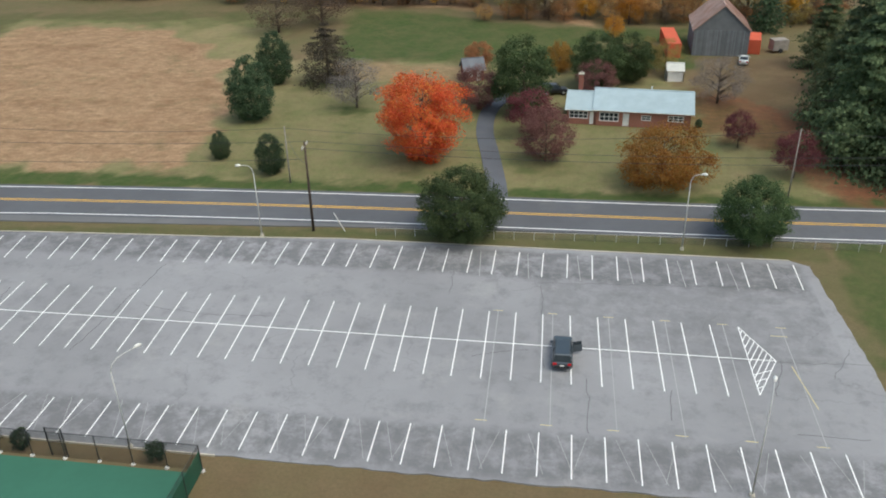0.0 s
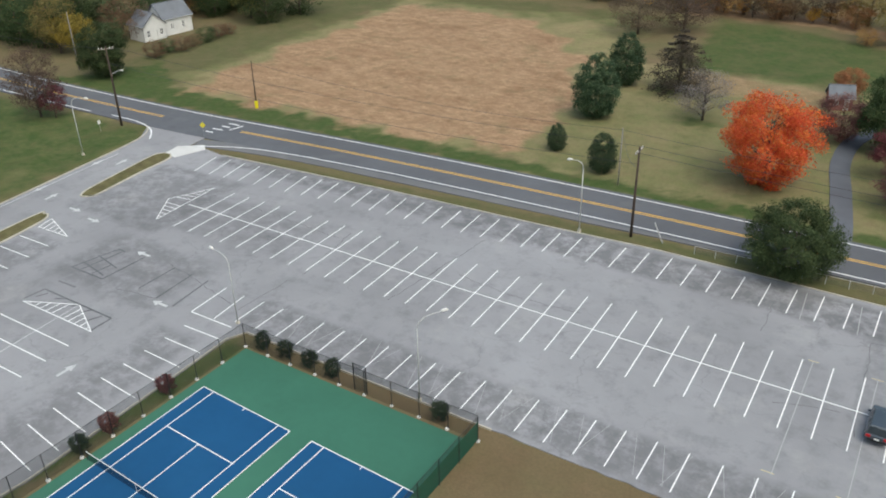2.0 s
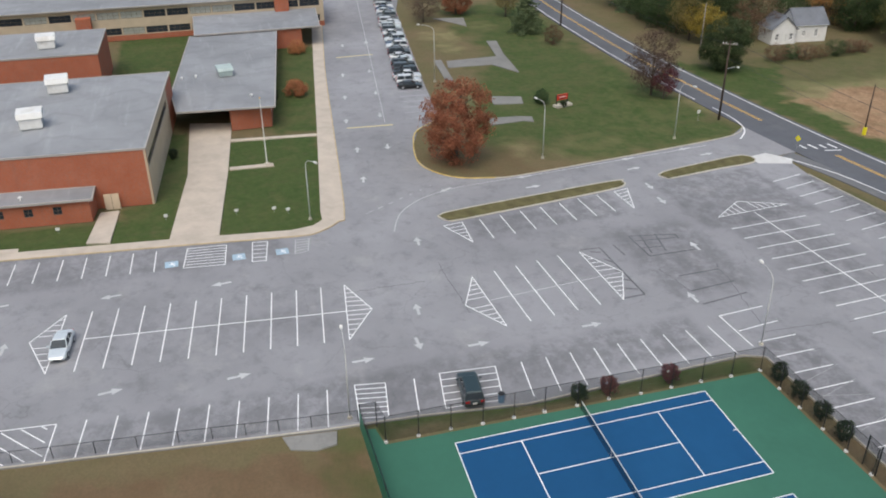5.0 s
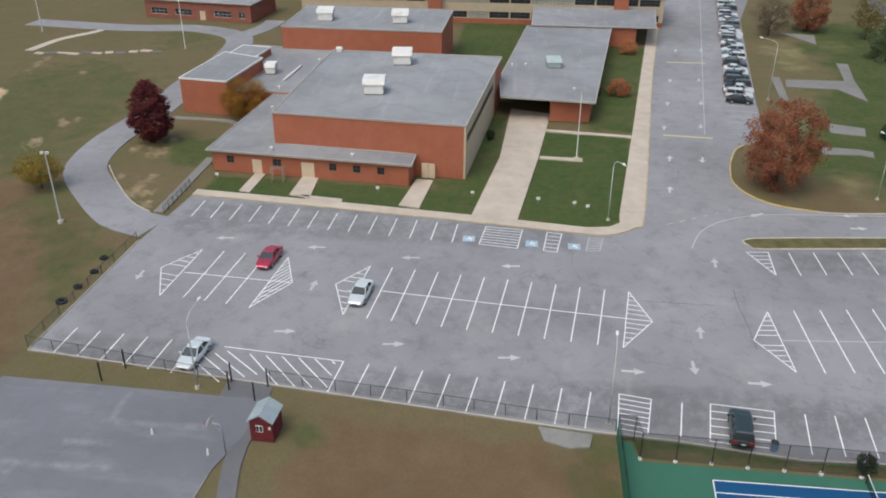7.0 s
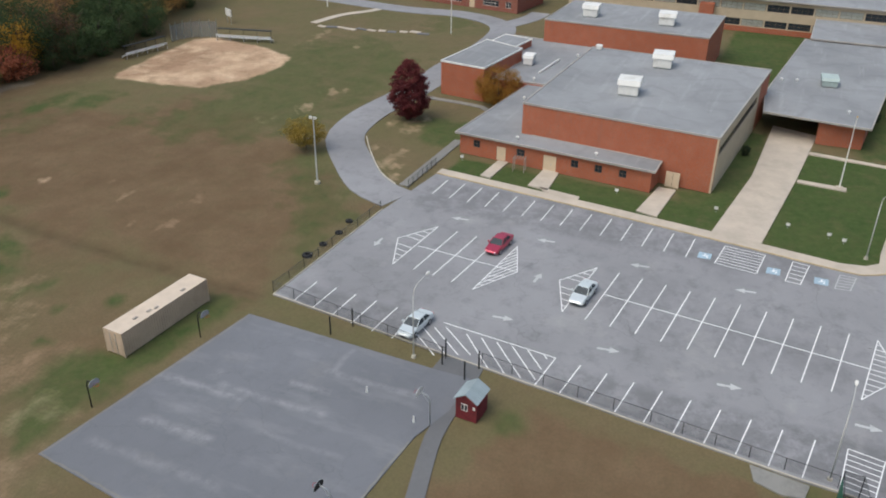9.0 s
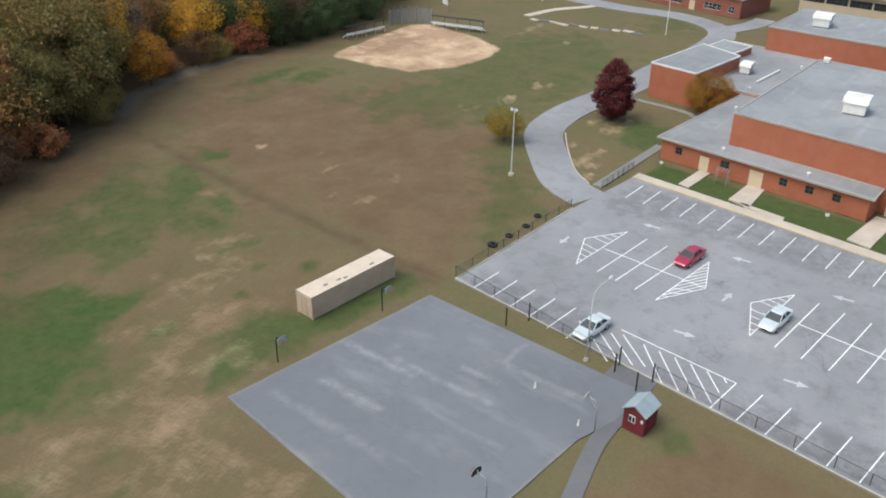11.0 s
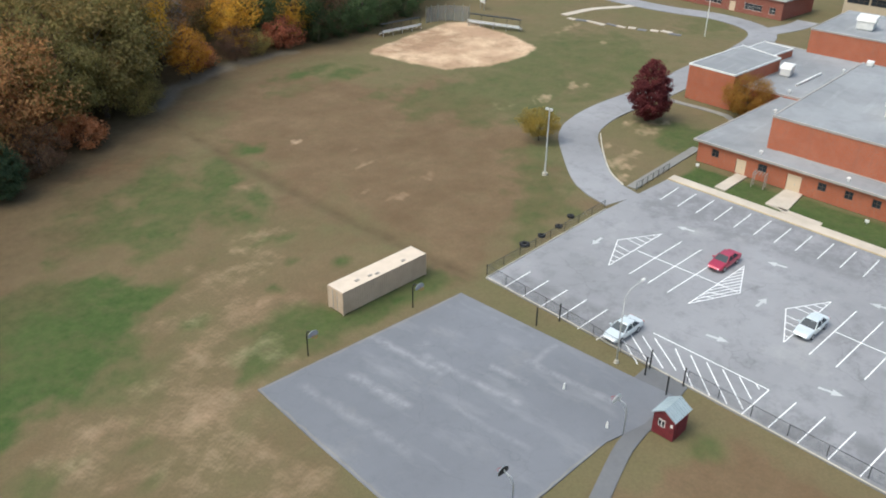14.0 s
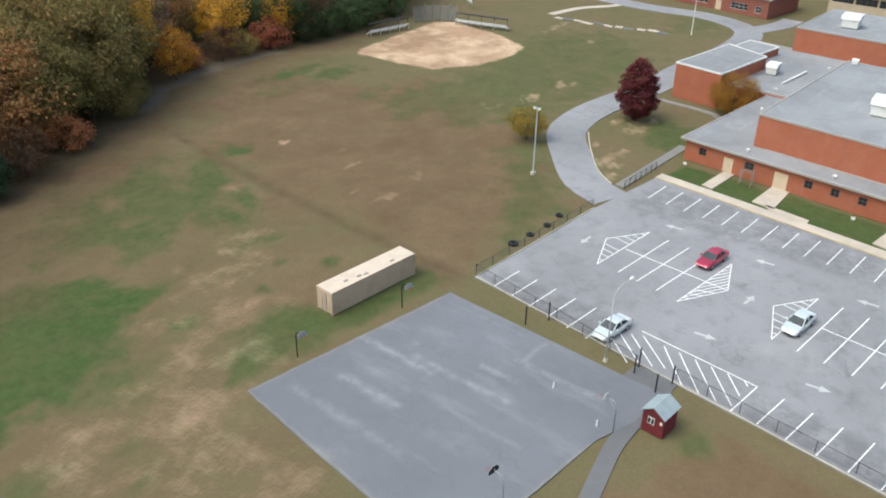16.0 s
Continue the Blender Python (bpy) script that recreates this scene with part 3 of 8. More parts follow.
    for cx, cy, rx, ry, k in ((-187, 55, 9, 6, 0.8), (-193, 66, 7, 6, 0.7), (-172, 77, 7, 4, 0.6), (-113, 55, 5, 8, 0.6), (-116, 46, 6, 5, 0.6), (-176, 54, 6, 4, 0.8)):
        dry = np.maximum(dry, k * spot(cx, cy, rx, ry, X, Y, 0.9, 0.5, 6, 66))
        green = green * (1 - 0.55 * k * spot(cx, cy, rx, ry, X, Y, 0.9, 0.5, 6, 66))
    skin = np.maximum(spot(-127.7, -114.8, 9, 4.5, X, Y, 0.6, 0.5, 6, 74), spot(-134.8, -115.8, 7, 8, X, Y, 0.6, 0.5, 6, 75))
    edge_dirt = zone([(-70, -119), (-80, -126.5), (-94, -130), (-108, -129), (-108, -132), (-94, -134), (-78, -130), (-70, -123)], X, Y, 2, 0.8, 6, 71)
    for name, a, b, c in (("cover_a", straw, green, sand), ("cover_b", brown, red, dry), ("cover_c", np.clip(litter_dim, 0, 1), edge_dirt, skin)):
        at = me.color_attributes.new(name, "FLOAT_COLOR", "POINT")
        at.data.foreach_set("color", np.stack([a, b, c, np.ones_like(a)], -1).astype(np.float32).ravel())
    m, nt, bs = mat_new("turf")
    n = N(nt)
    p = n.world_pos()
    va, vb, vc = (nt.nodes.new("ShaderNodeVertexColor") for _ in range(3))
    va.layer_name, vb.layer_name, vc.layer_name = "cover_a", "cover_b", "cover_c"
    sa, sb, sc = (nt.nodes.new("ShaderNodeSeparateColor") for _ in range(3))
    n.link(va.outputs[0], sa.inputs[0])
    n.link(vb.outputs[0], sb.inputs[0])
    n.link(vc.outputs[0], sc.inputs[0])
    broad, mid, fine = n.noise(p, 0.09, 6, 0.62), n.noise(p, 0.8, 7, 0.72), n.noise(p, 3.5, 5, 0.75)

    def two(c0, c1, f):
        return n.mix(n.ramp(f, [(0.32, 0.0), (0.68, 1.0)]), c0, c1)
    base = n.mix(n.math("MULTIPLY", mid, 0.5), two((0.165, 0.122, 0.07), (0.108, 0.112, 0.048), broad), (0.185, 0.142, 0.08))
    st = nt.nodes.new("ShaderNodeMapping")
    st.inputs["Rotation"].default_value = (0, 0, 0.15)
    st.inputs["Scale"].default_value = (0.7, 1.0, 1)
    n.link(p, st.inputs["Vector"])
    rows = n.noise(st.outputs[0], 0.5, 9, 0.82)
    weeds = n.ramp(n.noise(p, 0.11, 6, 0.7), [(0.56, 0.0), (0.7, 0.55)])
    c_straw = n.mix(n.ramp(n.noise(st.outputs[0], 0.13, 9, 0.8), [(0.48, 0.0), (0.64, 0.7)]), n.mix(n.ramp(rows, [(0.34, 0.0), (0.66, 1.0)]), (0.225, 0.135, 0.075), (0.46, 0.31, 0.19)), (0.21, 0.116, 0.064))
    c_straw = n.mix(weeds, c_straw, (0.17, 0.15, 0.075))
    c_green = n.mix(n.ramp(broad, [(0.45, 0.0), (0.7, 0.3)]), two((0.037, 0.07, 0.019), (0.074, 0.105, 0.032), mid), (0.112, 0.114, 0.046))
    c_sand = n.mix(n.ramp(n.noise(p, 0.12, 3), [(0.4, 0.0), (0.58, 1.0)]), (0.43, 0.285, 0.185), two((0.53, 0.37, 0.24), (0.64, 0.47, 0.32), n.noise(p, 0.35, 5)))
    c_sand = n.mix(n.math("MULTIPLY", sc.outputs[2], 0.75), c_sand, two((0.27, 0.165, 0.1), (0.35, 0.225, 0.145), mid))
    c_brown = n.mix(n.math("MULTIPLY", mid, 0.5), two((0.126, 0.08, 0.044), (0.198, 0.136, 0.08), n.noise(p, 0.13, 6, 0.65)), (0.132, 0.094, 0.056))
    c_red = two((0.14, 0.06, 0.035), (0.23, 0.1, 0.05), mid)

    fray = n.noise(p, 0.22, 9, 0.68)

    def frayed(f):
        """Breaks a cover's border up along the grain of the turf."""
        k = n.math("ADD", f, n.math("MULTIPLY", n.math("SUBTRACT", fray, 0.5), 1.3))
        return n.math("MULTIPLY", n.ramp(k, [(0.1, 0.0), (0.95, 1.0)]), n.ramp(f, [(0.0, 0.0), (0.2, 1.0)]))
    c = base
    c_dry = n.mix(n.math("MULTIPLY", n.ramp(mid, [(0.4, 0.0), (0.65, 1.0)]), 0.6), two((0.29, 0.235, 0.125), (0.19, 0.2, 0.082), n.noise(p, 0.12, 6, 0.68)), (0.22, 0.175, 0.1))
    for f, col in ((sb.outputs[2], c_dry), (sb.outputs[0], c_brown), (sb.outputs[1], c_red), (sa.outputs[1], c_green), (sa.outputs[0], c_straw), (sa.outputs[2], c_sand)):
        c = n.mix(frayed(f), c, col)
    # dark brown: litter in the furrow, litter plus painted-in dimness along the woods
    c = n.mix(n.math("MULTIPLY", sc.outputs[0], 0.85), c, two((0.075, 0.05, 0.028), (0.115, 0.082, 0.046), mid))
    c = n.mix(n.math("MULTIPLY", frayed(sc.outputs[1]), 0.45), c, two((0.17, 0.155, 0.14), (0.22, 0.2, 0.18), mid))
    c = n.mix(n.math("MULTIPLY", n.ramp(fine, [(0.42, 0.0), (0.62, 1.0)]), 0.26), c, (0.075, 0.066, 0.035))
    c = n.mix(n.ramp(n.noise(p, 0.45, 8, 0.7), [(0.5, 0.0), (0.68, 0.34)]), c, (0.105, 0.085, 0.045))
    n.link(c, bs.inputs["Base Color"])
    bs.inputs["Roughness"].default_value = 0.95
    bs.inputs["Specular IOR Level"].default_value = 0.1
    n.bump(fine, 0.45, 0.1, bs)
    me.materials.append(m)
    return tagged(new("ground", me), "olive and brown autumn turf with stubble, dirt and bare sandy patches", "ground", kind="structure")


build_ground()


def smooth_line(pts, step=2.0):
    """A rounded path through points."""
    P = [Vector((*p, 0)) if len(p) == 2 else Vector(p) for p in pts]
    out = []
    for i in range(len(P) - 1):
        p0, p1, p2, p3 = P[max(i - 1, 0)], P[i], P[i + 1], P[min(i + 2, len(P) - 1)]
        n = max(2, int((p2 - p1).length / step))
        for k in range(n):
            t = k / n
            out.append(0.5 * ((2 * p1) + (p2 - p0) * t + (2 * p0 - 5 * p1 + 4 * p2 - p3) * t * t + (3 * p1 - p0 - 3 * p2 + p3) * t ** 3))
    out.append(P[-1])
    return [(v.x, v.y) for v in out]


def offset_line(pts, d):
    out = []
    for i, p in enumerate(pts):
        a, b = pts[max(i - 1, 0)], pts[min(i + 1, len(pts) - 1)]
        dx, dy = b[0] - a[0], b[1] - a[1]
        k = math.hypot(dx, dy) or 1
        out.append((p[0] - dy / k * d, p[1] + dx / k * d))
    return out


def ribbon(mb, pts, d0, d1, z0, z1, mi=0):
    """A strip between two offsets of a path."""
    a, b = offset_line(pts, d0), offset_line(pts, d1)
    n = len(pts)
    vs = [(x, y, z1) for x, y in a] + [(x, y, z1) for x, y in b] + [(x, y, z0) for x, y in a] + [(x, y, z0) for x, y in b]
    fs = []
    for i in range(n - 1):
        fs += [(i, i + 1, n + i + 1, n + i) if d1 > d0 else (n + i, n + i + 1, i + 1, i)]
        fs += [(2 * n + i, 2 * n + i + 1, i + 1, i), (n + i, n + i + 1, 3 * n + i + 1, 3 * n + i)]
    fs += [(0, n, 3 * n, 2 * n), (n - 1, 3 * n - 1, 4 * n - 1, 2 * n - 1)]
    return mb.add(vs, fs, mi)


# ---- the parking lot and its lanes ----
Z_LOT = 0.05
LOT = [(-98.9, 76.9), (-96.2, 82.0), (-92, 81.4), (-65, 83.6), (-40, 84.9), (-26, 85.9), (25.5, 86.2), (27.3, 85.2), (28.3, 73.6), (29.0, 62.5), (30.5, 48.2), (14, 48.5), (-28.6, 48.5), (-55.2, 48.6), (-56.0, 46.5),
       (-55.3, 24), (-56.6, 14), (-57.2, 6), (-60.6, -22), (-63.6, -47.2), (-87.2, -46.2), (-99.9, -44.8), (-100.9, -44.7), (-98.4, -22), (-96.4, -5), (-94.6, 8.6), (-94.9, 11.6), (-97.2, 14.6), (-100.5, 15.9), (-131, 19.9), (-163, 24.0), (-193, 28.4), (-262, 38.6), (-268, 66),
       (-216, 51.3), (-150, 40.8), (-131.5, 38.3), (-126.8, 33.0), (-121, 30.8), (-114, 29.6), (-109.5, 30.6), (-106, 33.6), (-104.4, 38.5), (-104.2, 43), (-106.6, 65), (-108.8, 80.0), (-112, 84.2), (-117, 86.2), (-100, 87)]
def ragged_edge(poly, runs, step=0.9, amp=0.09, seed=4):
    """Crumbles the sides of an outline that run from the given corners."""
    r = random.Random(seed)
    out = []
    for a, b in zip(poly, poly[1:] + poly[:1]):
        out.append(a)
        if a in runs:
            d = math.hypot(b[0] - a[0], b[1] - a[1])
            for k in range(1, int(d / step)):
                x, y = lerp(a, b, k * step / d)
                o = r.uniform(-amp, amp) * (1.0 if r.random() < 0.8 else 1.9)
                out.append((x - (b[1] - a[1]) / d * o, y + (b[0] - a[0]) / d * o))
    return out


def lerp(a, b, t):
    return (a[0] + (b[0] - a[0]) * t, a[1] + (b[1] - a[1]) * t)


LOT = ragged_edge(LOT, {(25.5, 86.2), (27.3, 85.2), (28.3, 73.6), (29.0, 62.5), (30.5, 48.2), (14, 48.5)})
parking_lot = tagged(part("parking_lot", MB().prism(LOT, -0.25, Z_LOT), M_LOT), "pale grey worn asphalt parking lot with cracks and stains", "parking lot", kind="structure")

# the road past the lot
ROAD = smooth_line([(330, 112), (160, 104.5), (90, 100.0), (38, 96.1), (-31.4, 94.2), (-74.6, 92.0), (-108.6, 89.2), (-135, 88.2), (-155, 88.0), (-185, 89.2), (-216, 91.4), (-330, 102)], 4)
road = tagged(part("road", ribbon(MB(), ROAD, -4.7, 4.6, -0.2, 0.07), M_ROAD), "two-lane dark asphalt road with a yellow centre line", "road", kind="structure")
SHOULDER = smooth_line([(-12, 90.2), (-40, 88.3), (-60, 87.0), (-80, 85.6), (-92, 83.8), (-99, 82.2)], 3)
part("shoulder", ribbon(MB(), SHOULDER, -2.5, 0.2, -0.2, 0.062), M_DRIVE, road)
part("edge_line", ribbon(MB(), ROAD, -4.04, -3.86, 0.07, 0.078), M_WHITE, road)
for run_ in ([p for p in offset_line(ROAD, 3.9) if p[0] > -70] + [(-80, 87.3), (-88, 86.1), (-93, 84.6), (-98.1, 82.2)], [p for p in offset_line(ROAD, 3.9) if p[0] < -124]):
    part("edge_line", ribbon(MB(), smooth_line(run_, 3), -0.09, 0.09, 0.07, 0.078), M_WHITE, road)
for off in (-0.2, 0.2):
    for run_ in ([p for p in ROAD if p[0] > -97], [p for p in ROAD if p[0] < -109]):
        part("centre_line", ribbon(MB(), run_, off - 0.08, off + 0.08, 0.07, 0.078), M_YELLOW, road)
for lane in (smooth_line([(-107.2, 80.6), (-110.5, 83.6), (-115.5, 85.0), (-122, 85.0)], 1),):
    part("edge_line", ribbon(MB(), lane, -0.1, 0.1, 0.07, 0.08), M_WHITE, road)
for i in range(4):
    part("crossing_bar", MB().box((-101.2 + i * 0.35, 87.6 + i * 1.5, 0.075), (1.5 + 0.5 * (i % 2), 0.3, 0.01), 0.1), M_WHITE, road)
part("crossing_bar", MB().box((-98.6, 91.0, 0.075), (0.25, 2.6, 0.01), -0.25), M_WHITE, road)
part("apron", MB().prism([(-100.2, 77.4), (-97.6, 77.2), (-96.0, 81.8), (-97.5, 83.0), (-100.8, 80.6)], 0.0, 0.075), M_APRON, parking_lot, "white concrete apron")


# ---- painted markings ----
def flat_line(a, b, w=0.12, z=Z_LOT):
    """A painted stroke between two points."""
    a, b = Vector(a), Vector(b)
    d = b - a
    m = Matrix.Translation(((a.x + b.x) / 2, (a.y + b.y) / 2, z + 0.005)) @ Matrix.Rotation(math.atan2(d.y, d.x), 4, "Z") @ Matrix.Diagonal((d.length, w, 0.008, 1))
    return m


UNIT = MB().box((0, 0, 0), (1, 1, 1)).mesh("stroke", M_WHITE)
UNIT_F = MB().box((0, 0, 0), (1, 1, 1)).mesh("faded_stroke", M_FADED)
UNIT_Y = MB().box((0, 0, 0), (1, 1, 1)).mesh("yellow_stroke", M_PALEYEL)
UNIT_B = MB().box((0, 0, 0), (1, 1, 1)).mesh("black_stroke", M_BLACKP)
UNIT_L = MB().box((0, 0, 0), (1, 1, 1)).mesh("pale_blue_stroke", M_BLUEP)


def stroke(name, a, b, w=0.108, me=None, z=Z_LOT, parent=None):
    return part(name, me or UNIT, None, parent or parking_lot, at=flat_line(a, b, w, z))


def stalls(t0, t1, b0, b1, n, skip=()):
    for i in range(n + 1):
        if i not in skip:
            stroke("stall_line", lerp(t0, t1, i / n), lerp(b0, b1, i / n))


def hatch(poly, n, name="hatch_line", w=0.095, closed=True, me=None, rungs=None):
    """An outlined no-parking area; rungs: two edges, each a pair of points, joined by n bars."""
    if closed:
        for i in range(len(poly)):
            stroke("hatch_border", poly[i], poly[(i + 1) % len(poly)], w, me)
    (a0, a1), (b0, b1) = rungs
    for i in range(1, n + 1):
        stroke(name, lerp(a0, a1, i / (n + 1)), lerp(b0, b1, i / (n + 1)), w, me)


# lot beside the road: three rows
TOPS = [(25.6, 85.3), (-26.5, 84.8), (-40.5, 83.9), (-65.4, 82.5), (-93.4, 80.3)]


def top_y(x):
    for (x0, y0), (x1, y1) in zip(TOPS, TOPS[1:]):
        if x >= x1:
            return y0 + (y1 - y0) * (x - x0) / (x1 - x0)
    return TOPS[-1][1]


for i in range(44):
    x = 25.6 - 2.742 * i
    y = top_y(x)
    stroke("stall_line", (x, y), (x + max(0, (-30 - x)) * 0.018, y - 5.3))
for i in range(36):
    x = 15.05 - 2.73 * i
    stroke("stall_line", (x - 0.02, 72.3), (x + (0.25 if i < 10 else 0.4), 61.15))
stroke("row_line", (-83.4, 66.7), (20.3, 66.9), 0.108)
hatch([(17.75, 72.2), (18.0, 61.6), (20.35, 66.9)], 8, rungs=(((17.75, 72.2), (18.0, 61.6)), ((17.75, 72.2), (20.35, 66.9))))
hatch([(17.75, 72.2), (18.0, 61.6), (20.35, 66.9)], 3, closed=False, rungs=(((18.0, 65.5), (18.0, 61.6)), ((20.2, 66.6), (18.2, 61.8))))
hatch([(-84.2, 72.3), (-83.5, 61.4), (-87.0, 66.5)], 5, rungs=(((-84.1, 67), (-84.2, 72.3)), ((-87.0, 66.5), (-84.2, 72.3))))
hatch([(-84.2, 72.3), (-83.5, 61.4), (-87.0, 66.5)], 5, closed=False, rungs=(((-83.8, 66.6), (-83.5, 61.4)), ((-87.0, 66.5), (-83.5, 61.4))))
for i in range(31):
    x = 23.4 - 2.703 * i
    stroke("stall_line", (x, 54.75 - i * 0.037), (x + 0.05, 49.3))
stroke("stall_line", (-60.4, 53.5), (-59.9, 48.6))
stroke("stall_line", (-63.3, 53.7), (-62.95, 48.3))
stroke("row_line", (-62.95, 48.3), (-57.2, 48.35))

# long cracks and the joints of old paving
_r = random.Random(8)
for a, b in (((3.1, 62.0), (3.2, 54.6)), ((10.5, 61.5), (10.1, 57.2)), ((-11.6, 81.1), (-11.3, 75.1)), ((20.9, 66.9), (19.4, 61.6)), ((-1.7, 78.5), (-1.0, 63.4)),
             ((-1.7, 78.5), (23.5, 80.2)), ((27.5, 69.4), (24.9, 64.8)), ((20.2, 56.7), (26.0, 56.7)), ((22.4, 87.4), (24.9, 81.5)), ((-7.8, 64.4), (-2.5, 66.1)),
             ((20.4, 66.6), (28.9, 67.3)), ((-59.6, 51.5), (-73.0, 54.3)), ((-58.0, 60.3), (-59.6, 71.2)), ((-76.0, 70.5), (-60.1, 69.3)), ((-68.3, 48.2), (-73.8, 47.4)),
             ((-59.1, 51.0), (-58.4, 58.5)),
             ((-43.0, 69.4), (-35.9, 68.2)), ((-35.9, 68.2), (-27.9, 68.9)), ((-46.5, 60.9), (-44.5, 78.0)), ((-79.3, 11.3), (-79.2, 21.0)), ((-82.9, 23.7), (-71.3, 23.7))):
    n_ = max(4, int(math.hypot(b[0] - a[0], b[1] - a[1]) / 0.8))
    pts = [(x + _r.uniform(-0.16, 0.16), y + _r.uniform(-0.16, 0.16)) for x, y in (lerp(a, b, k / n_) for k in range(n_ + 1))]
    part("crack", ribbon(MB(), pts, -0.03, 0.03, Z_LOT, Z_LOT + 0.004), M_BLACKP, parking_lot)

# old, half-gone markings
UNIT_G = MB().box((0, 0, 0), (1, 1, 1)).mesh("ghost_stroke", M_GHOST)
for i in range(2, 8):
    x = -17.0 + 5.55 * i
    stroke("old_line", (x, 72.4), (x + 0.3, 55.2), 0.08, UNIT_G)
    for yy in (72.5, 55.4):
        stroke("old_tee", (x - 0.5, yy), (x + 0.5, yy), 0.09, UNIT_Y)
for i in range(34):
    x = 24.6 - 2.4 * i
    stroke("old_line", (x, 54.2), (x + (1.4 if i % 3 else -1.2), 49.6), 0.04, UNIT_G)
for x in (-9.0, -3.6, 2.0, 7.6, 13.1, 18.5):
    stroke("old_line", (x, 84.8), (x + 0.4, 79.2), 0.08, UNIT_G)
stroke("old_line", (21.6, 66.2), (22.6, 60.2), 0.1, UNIT_Y)
stroke("old_line", (20.6, 71.0), (22.2, 71.0), 0.1, UNIT_Y)

# lot in front of the school
stalls((-99.3, -42.3), (-95.8, -7.9), (-94.4, -42.4), (-90.7, -8.2), 13)
stalls((-85.5, -35.0), (-85.0, -29.7), (-74.8, -35.9), (-74.0, -30.9), 2)
stroke("row_line", (-80.1, -37.8), (-79.1, -25.2))
hatch([(-85.7, -37.7), (-74.9, -38.6), (-80.9, -40.9)], 4, rungs=(((-80.3, -38.1), (-85.7, -37.7)), ((-80.9, -40.9), (-85.7, -37.7))))
hatch([(-85.7, -37.7), (-74.9, -38.6), (-80.9, -40.9)], 4, closed=False, rungs=(((-80.3, -38.1), (-74.9, -38.6)), ((-80.9, -40.9), (-74.9, -38.6))))
hatch([(-84.9, -27.0), (-73.5, -28.2), (-79.1, -25.0)], 8, rungs=(((-84.9, -27.0), (-73.5, -28.2)), ((-84.9, -27), (-79.1, -25.0))))
hatch([(-84.9, -27.0), (-73.5, -28.2), (-79.1, -25.0)], 3, closed=False, rungs=(((-78, -27.7), (-73.5, -28.2)), ((-79.1, -25.0), (-73.5, -28.2))))
hatch([(-83.8, -17.0), (-73.2, -18.0), (-79.3, -20.1)], 4, rungs=(((-78.9, -17.5), (-83.8, -17.0)), ((-79.3, -20.1), (-83.8, -17.0))))
hatch([(-83.8, -17.0), (-73.2, -18.0), (-79.3, -20.1)], 4, closed=False, rungs=(((-78.9, -17.5), (-73.2, -18.0)), ((-79.3, -20.1), (-73.2, -18.0))))
stalls((-83.7, -14.4), (-81.25, 9.6), (-72.8, -15.4), (-70.4, 8.2), 9)
stroke("row_line", (-78.4, -14.9), (-75.3, 14.0))
for k, side in ((5, (-81.1, 12.2)), (5, (-70.2, 10.7))):
    hatch([(-81.1, 12.2), (-70.2, 10.7), (-75.25, 14.1)], k, closed=k == 5 and side[0] < -80, rungs=(((-75.7, 11.5), side), ((-75.25, 14.1), side)))
for side in ((-78.5, 26.4), (-67.8, 26.6)):
    hatch([(-78.5, 26.4), (-67.8, 26.6), (-72.9, 23.8)], 5, closed=side[0] < -70, rungs=(((-73.1, 26.5), side), ((-72.9, 23.8), side)))
stalls((-79.0, 29.2), (-80.2, 37.6), (-67.9, 29.3), (-68.7, 37.6), 3)
stroke("row_line", (-73.1, 26.5), (-74.4, 43.0), 0.09, UNIT_F)
for side in ((-80.3, 40.4), (-68.9, 40.4)):
    hatch([(-80.3, 40.4), (-68.9, 40.4), (-74.4, 43.1)], 5, closed=side[0] < -70, rungs=(((-74.5, 40.4), side), ((-74.4, 43.1), side)))
for a, b in (((-80.7, 40.8), (-80.5, 43.2)), ((-80.5, 43.2), (-69.2, 43.1)), ((-69.2, 43.1), (-69.1, 40.5)), ((-79.9, 41.7), (-79.4, 42.8)), ((-77.7, 42.5), (-76.6, 43.2)),
             ((-74.9, 42.4), (-74.3, 43.1)), ((-72.9, 42.3), (-72.2, 43.2)), ((-71.0, 41.5), (-70.4, 42.9)), ((-82.2, 47.9), (-81.0, 53.6)), ((-82.2, 47.9), (-76.8, 47.9)),
             ((-76.8, 47.9), (-76.7, 53.9)), ((-81.0, 53.6), (-79.8, 53.5)), ((-80.8, 48.1), (-80.1, 53.2)), ((-78.9, 48.1), (-78.6, 50.6)), ((-71.6, 48.7), (-71.7, 53.8)),
             ((-68.3, 48.2), (-68.8, 53.9)), ((-65.5, 48.0), (-66.2, 53.8)), ((-82.1, 49.4), (-77.4, 48.5)), ((-81.8, 51.3), (-77.5, 50.4)), ((-80.7, 45.1), (-77.9, 45.2))):
    stroke("black_out_line", a, b, 0.2, UNIT_B)
stalls((-67.9, -44.4), (-66.8, -34.0), (-63.4, -44.6), (-61.8, -34.4), 4)
stroke("stall_line", (-66.6, -31.6), (-61.5, -32.0))
for a, b in (((-66.2, -28.4), (-65.0, -16.2)), ((-65.0, -16.2), (-60.2, -16.7))):
    stroke("hatch_border", a, b)
for i in range(10):
    a = lerp((-65.4, -32.0), (-65.05, -17.4), i / 9) if i > 3 else lerp((-64.0, -31.0), (-66.0, -26.8), i / 4)
    k = min(1.0, (-16.9 - a[1]) / 4.0)
    stroke("hatch_line", a, (a[0] + (4.5 if i > 3 else 3.4) * k, a[1] + 4.0 * k))
